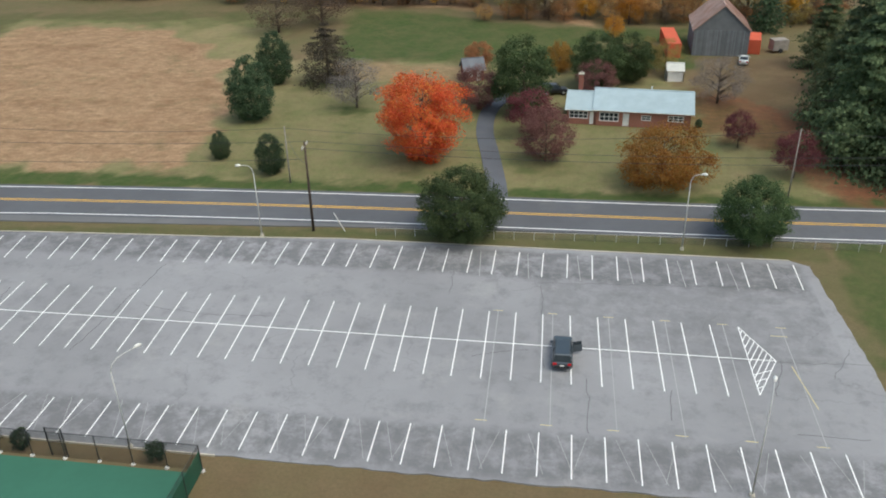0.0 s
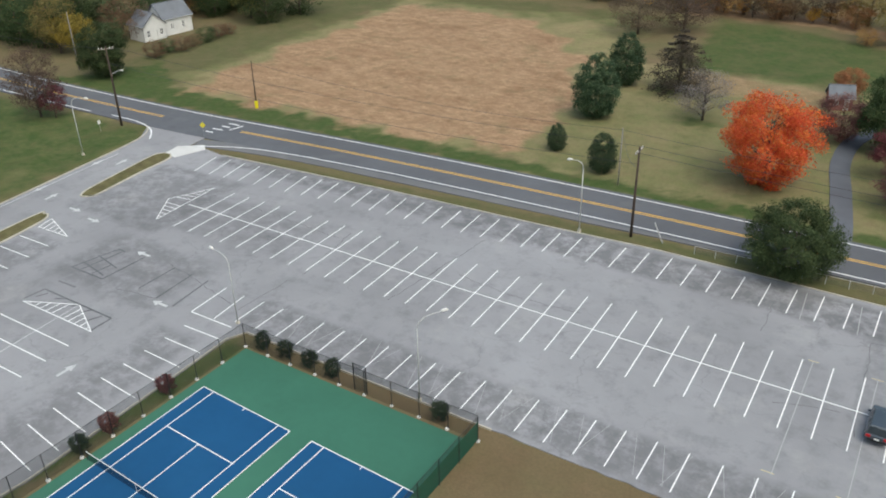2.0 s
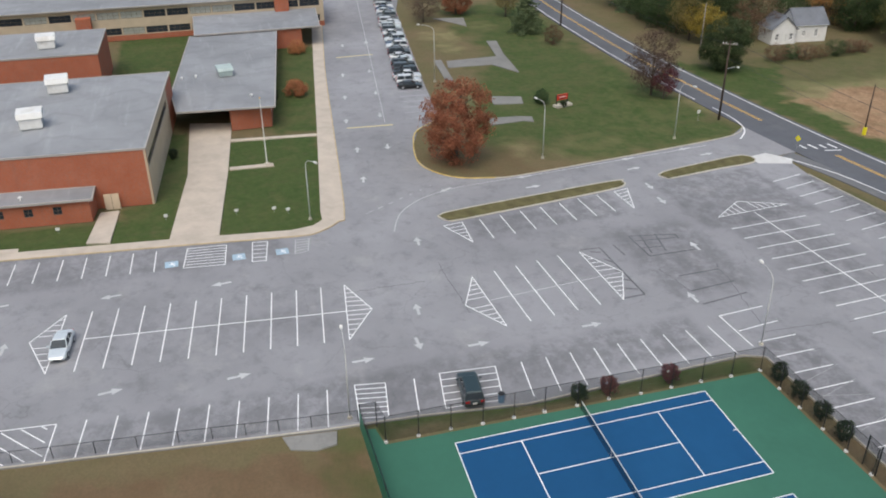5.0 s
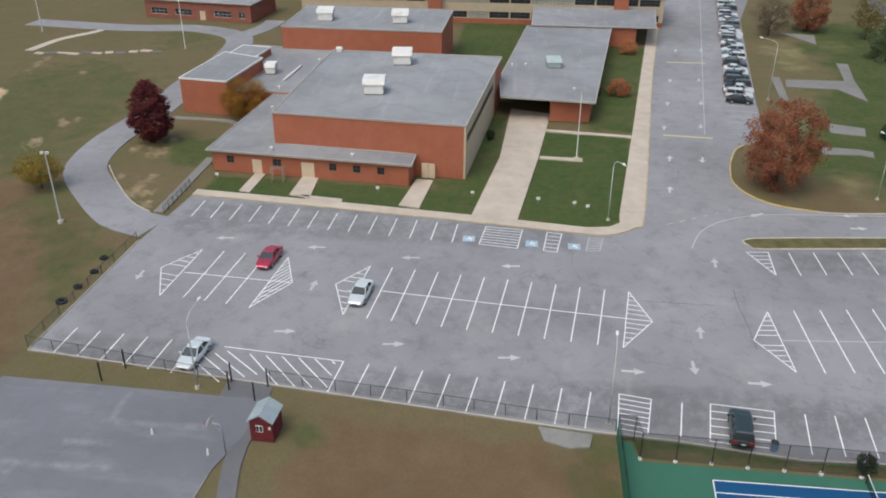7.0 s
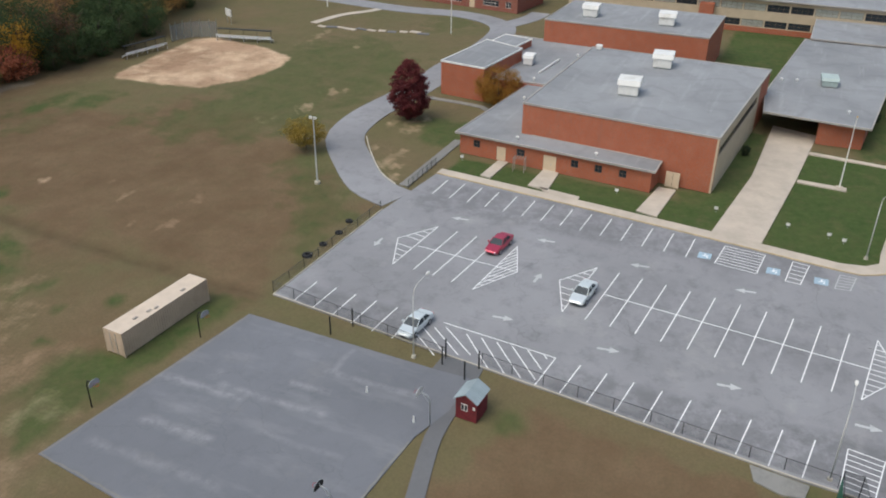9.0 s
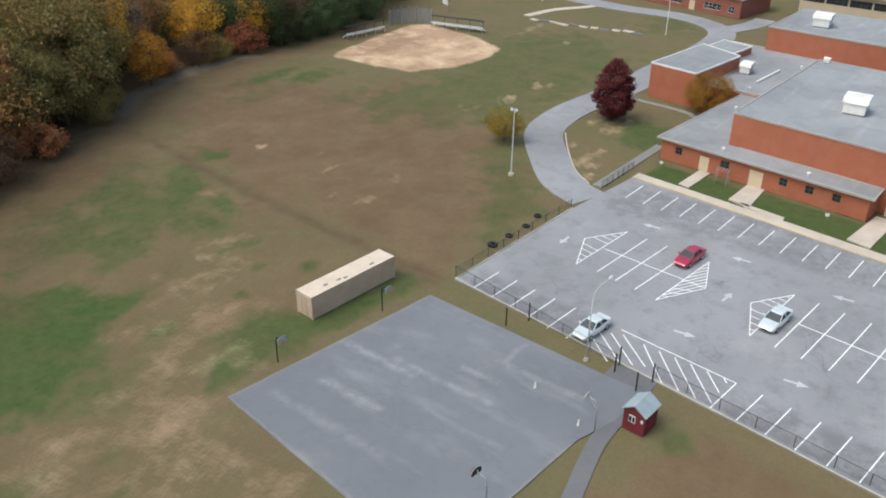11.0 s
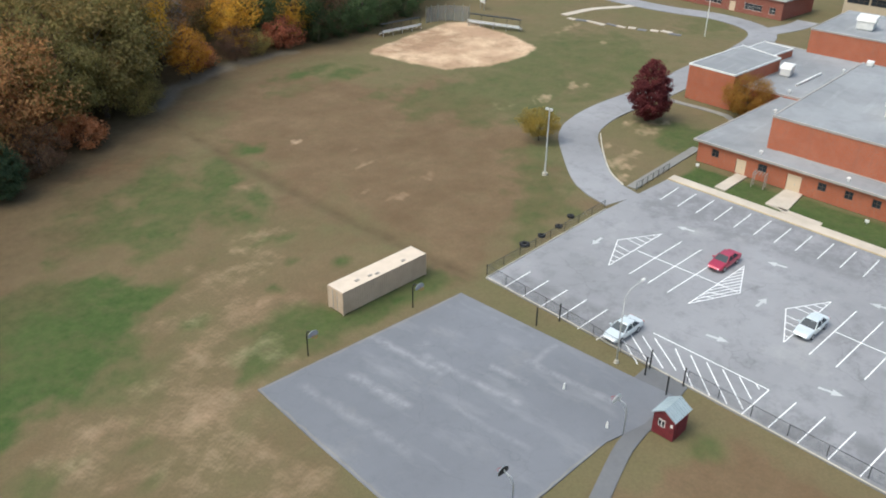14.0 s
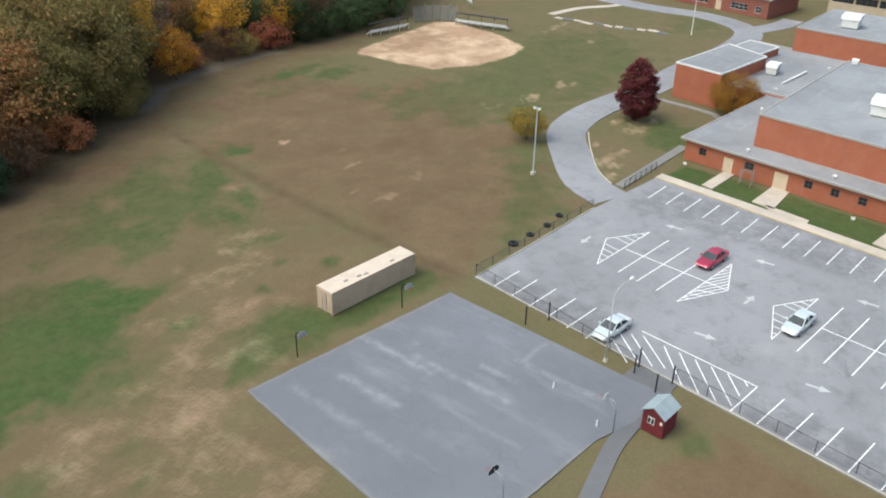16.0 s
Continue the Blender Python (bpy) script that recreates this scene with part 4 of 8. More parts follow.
stalls((-64.85, -13.7), (-62.7, 7.15), (-60.0, -14.3), (-57.6, 6.4), 8)
hatch([(-62.7, 9.7), (-62.2, 12.5), (-57.4, 11.7), (-57.9, 9.2)], 6, rungs=(((-62.7, 9.7), (-57.9, 9.2)), ((-62.2, 12.5), (-57.4, 11.7))))
stroke("stall_line", (-62.0, 15.2), (-57.2, 14.4))
hatch([(-62.1, 17.7), (-61.6, 23.1), (-56.6, 22.1), (-57.0, 16.8)], 4, rungs=(((-62.1, 17.7), (-57.0, 16.8)), ((-61.6, 23.1), (-56.6, 22.1))))
stalls((-61.5, 25.7), (-61.6, 46.1), (-56.2, 24.9), (-56.6, 46.2), 8)
hatch([(-95.4, -4.3), (-95.0, 0.3), (-90.0, -0.2), (-90.6, -4.9)], 6, rungs=(((-95.4, -4.3), (-90.6, -4.9)), ((-95.0, 0.3), (-90.0, -0.2))))
hatch([(-94.7, 3.4), (-94.4, 5.2), (-89.5, 4.5), (-89.7, 2.9)], 4, rungs=(((-94.7, 3.4), (-89.7, 2.9)), ((-94.4, 5.2), (-89.5, 4.5))))
hatch([(-93.7, 8.5), (-93.6, 10.2), (-90.4, 9.6), (-90.2, 8.0)], 4, me=UNIT_F, rungs=(((-93.7, 8.5), (-90.2, 8.0)), ((-93.6, 10.2), (-90.4, 9.6))))
for x, y in ((-91.9, -6.2), (-91.4, 1.5), (-91.2, 6.6)):
    stroke("access_panel", (x - 0.75, y), (x + 0.75, y), 1.5, UNIT_L)
    for dx, dy, ex, ey in ((-0.5, 0, 0.1, 0), (0.1, -0.3, 0.1, 0.3), (0.1, 0.3, 0.5, 0.3), (-0.2, 0, -0.2, 0.4)):
        stroke("access_symbol", (x + dx, y + dy), (x + ex, y + ey), 0.14, z=Z_LOT + 0.01)
stalls((-92.2, 32.0), (-94.6, 49.6), (-86.8, 32.0), (-89.1, 49.7), 6)
hatch([(-92.2, 29.6), (-91.9, 27.0), (-86.6, 29.2)], 5, rungs=(((-92.2, 29.6), (-86.6, 29.2)), ((-91.9, 27.0), (-86.6, 29.2))))
hatch([(-94.8, 52.3), (-95.4, 54.6), (-89.3, 52.5)], 5, rungs=(((-94.8, 52.3), (-89.3, 52.5)), ((-95.4, 54.6), (-89.3, 52.5))))

# lane lines
for pts, w in ((smooth_line([(-92.3, 20.7), (-97.0, 22.6), (-100.6, 26.2), (-102.6, 31), (-103.3, 36.5), (-104.0, 47), (-105.2, 60), (-106.4, 74)], 1.5), 0.055),):
    part("lane_line", ribbon(MB(), pts, -w, w, Z_LOT, Z_LOT + 0.009), M_FADED, parking_lot)
for i in range(7):
    a = lerp((-98.5, 18.5), (-105.5, 30.5), i / 7)
    stroke("dashed_line", a, lerp(a, (-105.5, 30.5), 0.08), 0.1, UNIT_F)
for a, b in (((-175.5, 28.4), (-175.5, 36.2)), ((-131.6, 22.2), (-130.9, 29.9))):
    stroke("speed_bar", a, b, 0.5, UNIT_Y)
stroke("lane_line", (-132.5, 28.9), (-250, 47.0), 0.1, UNIT_F)


def arrow(x, y, ang):
    """A painted lane arrow."""
    part("lane_arrow", ARROW, None, parking_lot, at=pose(x, y, Z_LOT + 0.001, 0, 0, ang))


ARROW = MB().prism([(-1.1, -0.16), (0.1, -0.16), (0.1, -0.5), (1.1, 0), (0.1, 0.5), (0.1, 0.16), (-1.1, 0.16)], 0, 0.009).mesh("lane_arrow", M_FADED)


# ---- kerbs, islands, walks ----
def kerb_run(name, pts, mat, z=0.17, w=0.16):
    return tagged(part(name, ribbon(MB(), pts, -w / 2, w / 2, -0.1, z), mat), "weathered concrete kerb along the asphalt", "kerb", kind="structure")


def island(poly, label):
    n = len(poly)
    cx, cy = sum(p[0] for p in poly) / n, sum(p[1] for p in poly) / n
    inner = [(cx + (x - cx) * 0.985, y) for x, y in poly]
    ob = tagged(part("island", MB().prism(inner, 0.0, 0.14), M_TURF), label, "traffic island", kind="structure")
    part("island_kerb", ribbon(MB(), poly + poly[:2], -0.16, 0.06, 0.0, 0.17), M_KERB, ob)
    return ob


M_TURF = surface("island_turf", (0.13, 0.115, 0.055), 0.95, 0.35, 0.6, 5, dirt=(0.075, 0.085, 0.03), bump=0.6, spec=0.1)
island(smooth_line([(-92.9, 28.2), (-94.2, 27.2), (-95.4, 28.0), (-96.4, 35), (-98.2, 53.6), (-97.6, 55.0), (-96.2, 54.6), (-95.2, 50), (-93.2, 33), (-92.8, 29.2), (-92.9, 28.2)], 0.8)[:-1], "narrow grass island with a concrete kerb")
island(smooth_line([(-96.5, 61.9), (-97.6, 61.0), (-98.9, 62.1), (-100.3, 70), (-101.0, 76.8), (-98.2, 77.0), (-97.4, 70), (-96.5, 62.8), (-96.5, 61.9)], 0.8)[:-1], "short grass island with a concrete kerb")
kerb_run("kerb_1", smooth_line([(-131.5, 38.3), (-126.8, 33.0), (-121, 30.8), (-114, 29.6), (-109.5, 30.6), (-106, 33.6), (-104.4, 38.5)], 1), M_KERBY)
kerb_run("kerb_2", smooth_line([(-104.4, 38.5), (-104.2, 43), (-106.6, 65), (-108.8, 80.0), (-112, 84.2)], 1), M_KERB)
kerb_run("kerb_3", [(-26.9, 48.45), (-55.2, 48.5), (-56.1, 46.5), (-55.4, 24), (-56.7, 14), (-57.3, 6), (-60.7, -22), (-63.7, -47.3), (-87.2, -46.3)], M_KERB, 0.12, 0.13)
kerb_run("kerb_4", [(25.4, 86.3), (-26, 86.0), (-40, 85.0), (-65, 83.7), (-92, 81.5)], M_KERB, 0.1, 0.13)
kerb_run("kerb_5", smooth_line([(-100.9, -44.7), (-98.4, -22), (-96.4, -5), (-94.6, 8.6), (-94.9, 11.6), (-97.2, 14.6), (-100.5, 15.9), (-131, 19.9), (-163, 24.0), (-193, 28.4), (-215, 31.6)], 1), M_KERBT, 0.176, 0.18)
pave = tagged(part("pavement", MB().prism(smooth_line([(-100.9, -44.7), (-98.4, -22), (-96.4, -5), (-94.6, 8.6), (-94.9, 11.6), (-97.2, 14.6), (-100.5, 15.9), (-131, 19.9), (-163, 24.0), (-193, 28.4), (-215, 31.6)], 1)
                                           + [(-215, 29.2), (-193, 26.0), (-163, 21.7), (-136, 17.9), (-101, 12.8), (-98.2, 12.6), (-96.9, 11.2), (-96.4, 8.4), (-98.3, -5), (-100.3, -22), (-102.6, -44.6)], -0.1, 0.17), M_CONC),
              "pale tan concrete pavement round the school lawns", "pavement", kind="structure")
for poly in ([(-98.3, -6.4), (-97.8, -0.4), (-119.5, 2.2), (-140, 4.2), (-142, -2.6), (-119, -3.6)],
             [(-131.2, 3.4), (-132.2, 3.4), (-130.6, 17.0), (-129.6, 17.0)],
             [(-119.2, 2.4), (-120.2, 2.4), (-119.9, 8.8), (-118.7, 8.8)],
             [(-100.6, -16.2), (-99.9, -13.4), (-109.3, -12.6), (-109.4, -15.0)],
             [(-102.4, -31.6), (-101.8, -28.6), (-108.4, -28.9), (-108.6, -31.3)],
             [(-102.9, -38.8), (-102.5, -37.2), (-109.0, -36.8), (-109.1, -38.4)],
             [(-102.5, -30.0), (-101.4, -29.0), (-100.2, -24.0), (-101.6, -24.0)]):
    part("walk_slab", MB().prism(poly, -0.1, 0.12), M_CONC, pave)

LANE = smooth_line([(-91.0, -45.9), (-93.4, -51.4), (-100.2, -57.8), (-106.8, -62.9), (-112.5, -64.8), (-121, -65.3), (-136, -63.8), (-150, -64), (-170, -63), (-186, -66), (-193, -78), (-192, -95), (-195, -120)], 2)
service_lane = tagged(part("service_lane", ribbon(MB(), LANE, -3.0, 3.0, -0.1, 0.055), M_LOT), "narrow grey asphalt service lane curving past the school", "lane", kind="structure")
part("kerb_edge", ribbon(MB(), smooth_line([(-95.2, -48.4), (-97.9, -52.0), (-104.2, -57.0), (-109.6, -60.6)], 1.5), -0.08, 0.08, 0.0, 0.15), M_KERB, service_lane)
part("lane_branch", ribbon(MB(), smooth_line([(-186, -66), (-196, -62.5), (-203, -62)], 2), -2.4, 2.4, -0.1, 0.05), M_LOT, service_lane)
part("foot_path", ribbon(MB(), smooth_line([(-170, -107), (-180, -105), (-190, -100), (-196, -110)], 2), -1.0, 1.0, -0.1, 0.045), M_CONC, service_lane)
part("foot_path", ribbon(MB(), smooth_line([(-131.8, -62.0), (-131.4, -58.5), (-130.6, -49.4), (-127.5, -46.6)], 2), -0.6, 0.6, -0.1, 0.045), M_SLAB, service_lane)
_r = random.Random(17)
for k in range(11):
    x, y = lerp((-172.4, -79.5), (-167.6, -103.5), k / 10)
    w, l = 0.8 + 0.7 * _r.random(), 1.4 + 1.5 * _r.random()
    part("broken_slab", MB().box((x + _r.uniform(-0.7, 0.7), y, 0.0), (w, l, 0.16 + 0.1 * _r.random()), _r.uniform(-0.3, 0.3)), M_CONC if k % 3 else M_DRIVE, service_lane)
part("ramp_walk", MB().prism([(-95.2, -46.4), (-95.2, -47.8), (-114.2, -47.5), (-114.2, -46.1)], -0.1, 0.1), M_SLAB, service_lane)
playground = tagged(part("playground", MB().prism([(-59.4, -47.4), (-34.9, -50.7), (-33.6, -41.2), (-32.7, -33.6), (-32.2, -25.6), (-41.2, -24.3), (-49.4, -23.7), (-53.6, -22.4), (-58.6, -22.4), (-58.6, -25.6)], -0.15, 0.045), M_PLAY),
                    "dark grey asphalt playground with pale scuffed bands", "playground", kind="structure")
_r = random.Random(12)
_rim = [(-58.8, -47.3), (-47, -48.9), (-35.0, -50.5), (-33.8, -41.2), (-32.9, -33.6), (-32.4, -25.7), (-41.2, -24.5), (-49.4, -23.9)]
rim_ = []
for a, b in zip(_rim, _rim[1:]):
    rim_ += [(x + _r.uniform(-0.12, 0.12), y + _r.uniform(-0.12, 0.12)) for x, y in (lerp(a, b, k / 11) for k in range(11))]
part("worn_edge", ribbon(MB(), rim_, -0.09, 0.09, 0.0, 0.05), M_SLAB, playground, "pale crumbling asphalt edge")
part("foot_path", ribbon(MB(), smooth_line([(-54.2, -22.4), (-50, -22.3), (-43.4, -20.8), (-34, -18.5)], 1.5), -0.75, 0.75, -0.1, 0.04), M_DRIVE, playground)
part("gate_link", MB().prism([(-58.5, -26.3), (-60.9, -26.2), (-60.9, -21.9), (-53.2, -21.5), (-53.2, -22.5), (-58.5, -22.5)], -0.1, 0.041), M_DRIVE, playground)
tagged(part("driveway", ribbon(MB(), smooth_line([(-8.4, 99.4), (-9.0, 104), (-10.8, 114), (-12.6, 124), (-12.4, 134), (-9, 142), (-3, 146)], 2), -1.35, 1.35, -0.1, 0.05), M_HDRIVE), "grey asphalt driveway between lawns", "driveway", kind="structure")
for pts in ([(-165.5, 49.7), (-160.6, 48.6), (-160.0, 57.8), (-153.0, 61.0), (-157.7, 61.7), (-167.2, 62.9), (-178.0, 65.2), (-178.6, 63.0), (-165.8, 60.8)],
            [(-140.4, 50.1), (-135.8, 49.5), (-134.5, 54.6), (-138.4, 55.7)],
            [(-129.0, 46.3), (-125.5, 45.2), (-126.0, 51.2), (-125.0, 52.8), (-127.5, 53.4), (-128.4, 51.4)],
            [(-167.1, 47.3), (-166.9, 48.9), (-151.7, 47.0), (-150.9, 45.4)],
            [(-204, 57.6), (-202.4, 65.2), (-193.4, 63.2), (-198, 61.0)]):
    tagged(part("old_slab", MB().prism(pts, -0.1, 0.05), M_SLAB), "worn pale grey asphalt slab in the lawn", "slab", kind="structure")

# ---- tennis courts ----
courts = tagged(part("tennis_court", MB().prism([(-53.3, 46.4), (-27.3, 46.3), (-27.3, 9.2), (-56.3, 9.3), (-56.1, 10.2), (-53.9, 10.6)], -0.1, 0.06), M_GREEN), "green hard court surface with two blue tennis courts", "tennis court", kind="structure")
NET = []


def court(x0, y0, x1, y1, shear):
    """A blue playing area with its lines; x across, y along."""
    def P(u, v):
        return (x0 + (x1 - x0) * u, y0 + (y1 - y0) * v + shear * u)
    part("playing_area", MB().prism([P(0, 0), P(1, 0), P(1, 1), P(0, 1)], 0.0, 0.068), M_BLUE, courts)
    s = 1.37 / 10.97
    sv = 6.4 / 23.77
    z = 0.068
    for a, b in ((P(0, 0), P(1, 0)), (P(0, 1), P(1, 1)), (P(0, 0), P(0, 1)), (P(1, 0), P(1, 1)), (P(s, 0), P(s, 1)), (P(1 - s, 0), P(1 - s, 1)), (P(s, 0.5 - sv), P(1 - s, 0.5 - sv)), (P(s, 0.5 + sv), P(1 - s, 0.5 + sv)), (P(0.5, 0.5 - sv), P(0.5, 0.5 + sv)), (P(0.5, 0.985), P(0.5, 1))):
        stroke("court_line", a, b, 0.09, z=z, parent=courts)
    NET.append((P(-0.083, 0.5), P(1.083, 0.5)))


court(-52.3, 16.2, -41.4, 39.95, -0.55)
court(-39.0, 15.7, -28.1, 39.4, -0.4)


# ---- the school ----
def frame_of(a, b):
    """Local axes of a wall from a to b: x along it, y out to its right."""
    d = Vector((b[0] - a[0], b[1] - a[1], 0))
    return Matrix.Translation((a[0], a[1], 0)) @ Matrix.Rotation(math.atan2(d.y, d.x), 4, "Z"), d.length


def slab(m, length, z0, z1, thick, openings, y0=0.0):
    """One connected upright slab with rectangular holes, in the wall's own axes."""
    xs = sorted({0.0, length, *[o[0] for o in openings], *[o[0] + o[2] for o in openings]})
    zs = sorted({z0, z1, *[o[1] for o in openings], *[o[1] + o[3] for o in openings]})
    nx, nz = len(xs), len(zs)

    def solid(i, k):
        if not (0 <= i < nx - 1 and 0 <= k < nz - 1):
            return False
        cx, cz = (xs[i] + xs[i + 1]) / 2, (zs[k] + zs[k + 1]) / 2
        return not any(o[0] < cx < o[0] + o[2] and o[1] < cz < o[1] + o[3] for o in openings)
    vs = [m @ Vector((x, y0 + d, z)) for d in (0, thick) for z in zs for x in xs]

    def at(i, k, back):
        return back * nx * nz + k * nx + i
    fs = []
    for i in range(nx - 1):
        for k in range(nz - 1):
            if not solid(i, k):
                continue
            fs.append((at(i, k, 0), at(i + 1, k, 0), at(i + 1, k + 1, 0), at(i, k + 1, 0)))
            fs.append((at(i, k, 1), at(i, k + 1, 1), at(i + 1, k + 1, 1), at(i + 1, k, 1)))
            for di, dk, a, b in ((-1, 0, (i, k), (i, k + 1)), (1, 0, (i + 1, k + 1), (i + 1, k)), (0, -1, (i + 1, k), (i, k)), (0, 1, (i, k + 1), (i + 1, k + 1))):
                if not solid(i + di, k + dk):
                    fs.append((at(*a, 0), at(*b, 0), at(*b, 1), at(*a, 1)))
    used = sorted({q for f in fs for q in f})
    where = {q: n for n, q in enumerate(used)}
    return MB().add([vs[q] for q in used], [tuple(where[q] for q in f) for f in fs])


def wall(parent, a, b, z0, z1, mat, openings=(), thick=0.3, name="wall", label=""):
    """A wall from a to b, seen from its right side, with openings (x, z, width, height) cut through."""
    m, length = frame_of(a, b)
    return part(name, slab(m, length, z0, z1, thick, openings), mat, parent, label), m


def window(parent, m, x, z, w, h, cols=2, rows=1, mat_frame=None, name="window", glass=None, depth=0.1, edge=0.06):
    """A frame with mullions and panes, set back in its opening."""
    t, u = edge, edge * 0.75
    cw, chh = (w - 2 * t - u * (cols - 1)) / cols, (h - 2 * t - u * (rows - 1)) / rows
    holes = [(t + i * (cw + u), t + j * (chh + u), cw, chh) for i in range(cols) for j in range(rows)]
    mm = m @ Matrix.Translation((x, depth, z))
    win = part(name, slab(mm, w, 0.0, h, 0.07, holes), mat_frame or M_WHITEM, parent)
    part("pane", MB().box(None, (w - 0.04, 0.02, h - 0.04), m=mm @ Matrix.Translation((w / 2, 0.045, h / 2))), glass or M_GLASS, win)
    return win


def flat_roof(parent, poly, z, over=0.0, edge=0.28, name="roof", mat=None, trim=None):
    n = len(poly)
    ob = part(name, MB().prism(poly, z - 0.25, z), mat or M_ROOF, parent)
    a = sum(poly[i][0] * poly[(i + 1) % n][1] - poly[(i + 1) % n][0] * poly[i][1] for i in range(n))
    pts = poly if a > 0 else poly[::-1]
    outer, inner = [], []
    for i in range(n):
        p0, p1, p2 = (Vector((*pts[(i + d) % n], 0)) for d in (-1, 0, 1))
        d0, d1 = (p1 - p0).normalized(), (p2 - p1).normalized()
        nrm = Vector((d0.y + d1.y, -d0.x - d1.x, 0))
        nrm = nrm.normalized() / max(0.4, math.sqrt((1 + d0.dot(d1)) / 2))
        outer.append(p1 + nrm * 0.09)
        inner.append(p1 - nrm * 0.09)
    zt, zb = z + 0.1, z + 0.1 - edge
    vs = [(p.x, p.y, h_) for h_ in (zb, zt) for ring_ in (outer, inner) for p in ring_]
    fs = []
    for i in range(n):
        j = (i + 1) % n
        fs += [(i, j, 2 * n + j, 2 * n + i), (2 * n + i, 2 * n + j, 3 * n + j, 3 * n + i), (3 * n + i, 3 * n + j, n + j, n + i), (n + i, n + j, j, i)]
    mb = MB().add(vs, fs)
    part("roof_edge", mb, trim or M_EDGE, ob)
    return ob


school = thing("school_building", "red brick school with flat grey roofs and cream panels", "school")
H1, H2 = 8.0, 3.3
G = [(-110.3, -8.1), (-113.0, -36.3), (-147.6, -35.0), (-146.3, -4.7)]           # gym, front right corner first
A = [(-107.1, -15.8), (-109.8, -44.8), (-136.0, -42.6), (-136.0, -36.0), (-113.0, -36.3), (-111.9, -25)]


def run(parent, a, b, z0, z1, mat, opens=(), kind=(2, 2), fm=None):
    w, m = wall(parent, a, b, z0, z1, mat, opens)
    for o in opens:
        if o[3] > 1.9 and o[1] < 0.3:
            d = part("door", MB().box(None, (o[2] - 0.06, 0.06, o[3] - 0.05), m=m @ Matrix.Translation((o[0] + o[2] / 2, 0.12, o[1] + o[3] / 2))), M_TANDOOR, parent, "tan metal door")
            part("door_handle", MB().box(None, (0.05, 0.05, 0.3), m=m @ Matrix.Translation((o[0] + o[2] * 0.45, 0.06, 1.05))), M_GREYM, d)
        else:
            window(w, m, *o, *kind, fm)
    return w, m


M_TANDOOR = surface("tan_door", (0.66, 0.53, 0.38), 0.55, 0.05, 1.0)
M_DARKFR = surface("dark_frame", (0.14, 0.1, 0.08), 0.5, 0.1, 1.0)
# gym: south front seen over the annex, the cream east side with its window band
run(school, G[1], G[0], 0, H1 - 0.1, M_BRICK)
run(school, G[2], G[1], 0, H1 - 0.1, M_BRICK)
gs, gm = wall(school, G[0], lerp(G[0], G[3], 0.78), 0, H1 - 0.1, M_CREAM, [(0.8, 5.0, 26.0, 1.3)], label="cream panelled wall with a window band")
for i in range(6):
    window(gs, gm, 0.8 + i * 26 / 6, 5.0, 26 / 6 - 0.1, 1.3, 3, 1, M_DARKFR)
run(school, lerp(G[0], G[3], 0.78), G[3], 0, H1 - 0.1, M_BRICK)
run(school, G[3], G[2], 0, H1 - 0.1, M_BRICK)
flat_roof(school, G, H1)
# low annex along the lot; its front runs 29.1 m
fr, frm = wall(school, A[1], A[0], 0, H2 - 0.15, M_BRICK, [(2.2, 1.35, 1.1, 1.1), (6.0, 0.05, 1.5, 2.15), (9.2, 1.35, 1.3, 1.1), (13.4, 0.05, 2.0, 2.3), (17.6, 1.35, 1.1, 1.1), (21.1, 1.35, 1.1, 1.1), (24.6, 1.35, 1.1, 1.1)])
for x in (2.2, 17.6, 21.1, 24.6):
    window(fr, frm, x, 1.35, 1.1, 1.1, 2, 2, M_DARKFR)
window(fr, frm, 9.2, 1.35, 1.3, 1.1, 2, 2, M_DARKFR)
for x, w, h in ((6.0, 1.5, 2.15), (13.4, 2.0, 2.3)):
    d = part("door", MB().box(None, (w - 0.06, 0.06, h - 0.05), m=frm @ Matrix.Translation((x + w / 2, 0.12, 0.05 + h / 2))), M_TANDOOR, school, "tan metal door")
    part("door_handle", MB().box(None, (0.05, 0.05, 0.3), m=frm @ Matrix.Translation((x + w * 0.6, 0.06, 1.05))), M_GREYM, d)
run(school, A[0], (-111.0, -15.4), 0, H2 - 0.15, M_BRICK)
run(school, A[2], A[1], 0, H2 - 0.15, M_BRICK)
flat_roof(school, [(-106.6, -15.3), (-109.4, -45.4), (-136.2, -43.0), (-136.2, -36.0), (-113.1, -36.36), (-112.3, -28.2), (-110.75, -15.2)], H2)
ds = part("side_door", MB().box((-110.25, -13.4, 1.1), (0.14, 1.9, 2.2), -0.095), M_TANDOOR, school, "tan double door")
part("door_gap", MB().box((-110.16, -13.4, 1.1), (0.02, 0.04, 2.1), -0.095), M_DARKFR, ds)
# north-west low blocks
W1 = [(-133.3, -50.2), (-134.5, -58.8), (-151.5, -56.6), (-148.2, -48.4)]
for i in range(4):
    run(school, W1[(i + 1) % 4], W1[i], 0, 5.9, M_BRICK)
flat_roof(school, W1, 6.0, trim=M_WHITEM)
W3 = [(-151.8, -51.2), (-153.8, -56.9), (-160.5, -56.1), (-159.4, -50.2)]
for i in range(4):
    run(school, W3[(i + 1) % 4], W3[i], 3.4, 4.9, M_BRICK)
flat_roof(school, W3, 5.0, trim=M_WHITEM)
part("roof_duct", MB().box((-146.9, -42.6, 3.8), (9.5, 0.3, 0.3), -0.085), M_WHITEM, school, "white duct along the flat roof")
W2 = [(-136.2, -49.7), (-136.2, -35.5), (-164.0, -34.5), (-166.0, -56.0), (-151.6, -56.6), (-148.3, -48.3)]
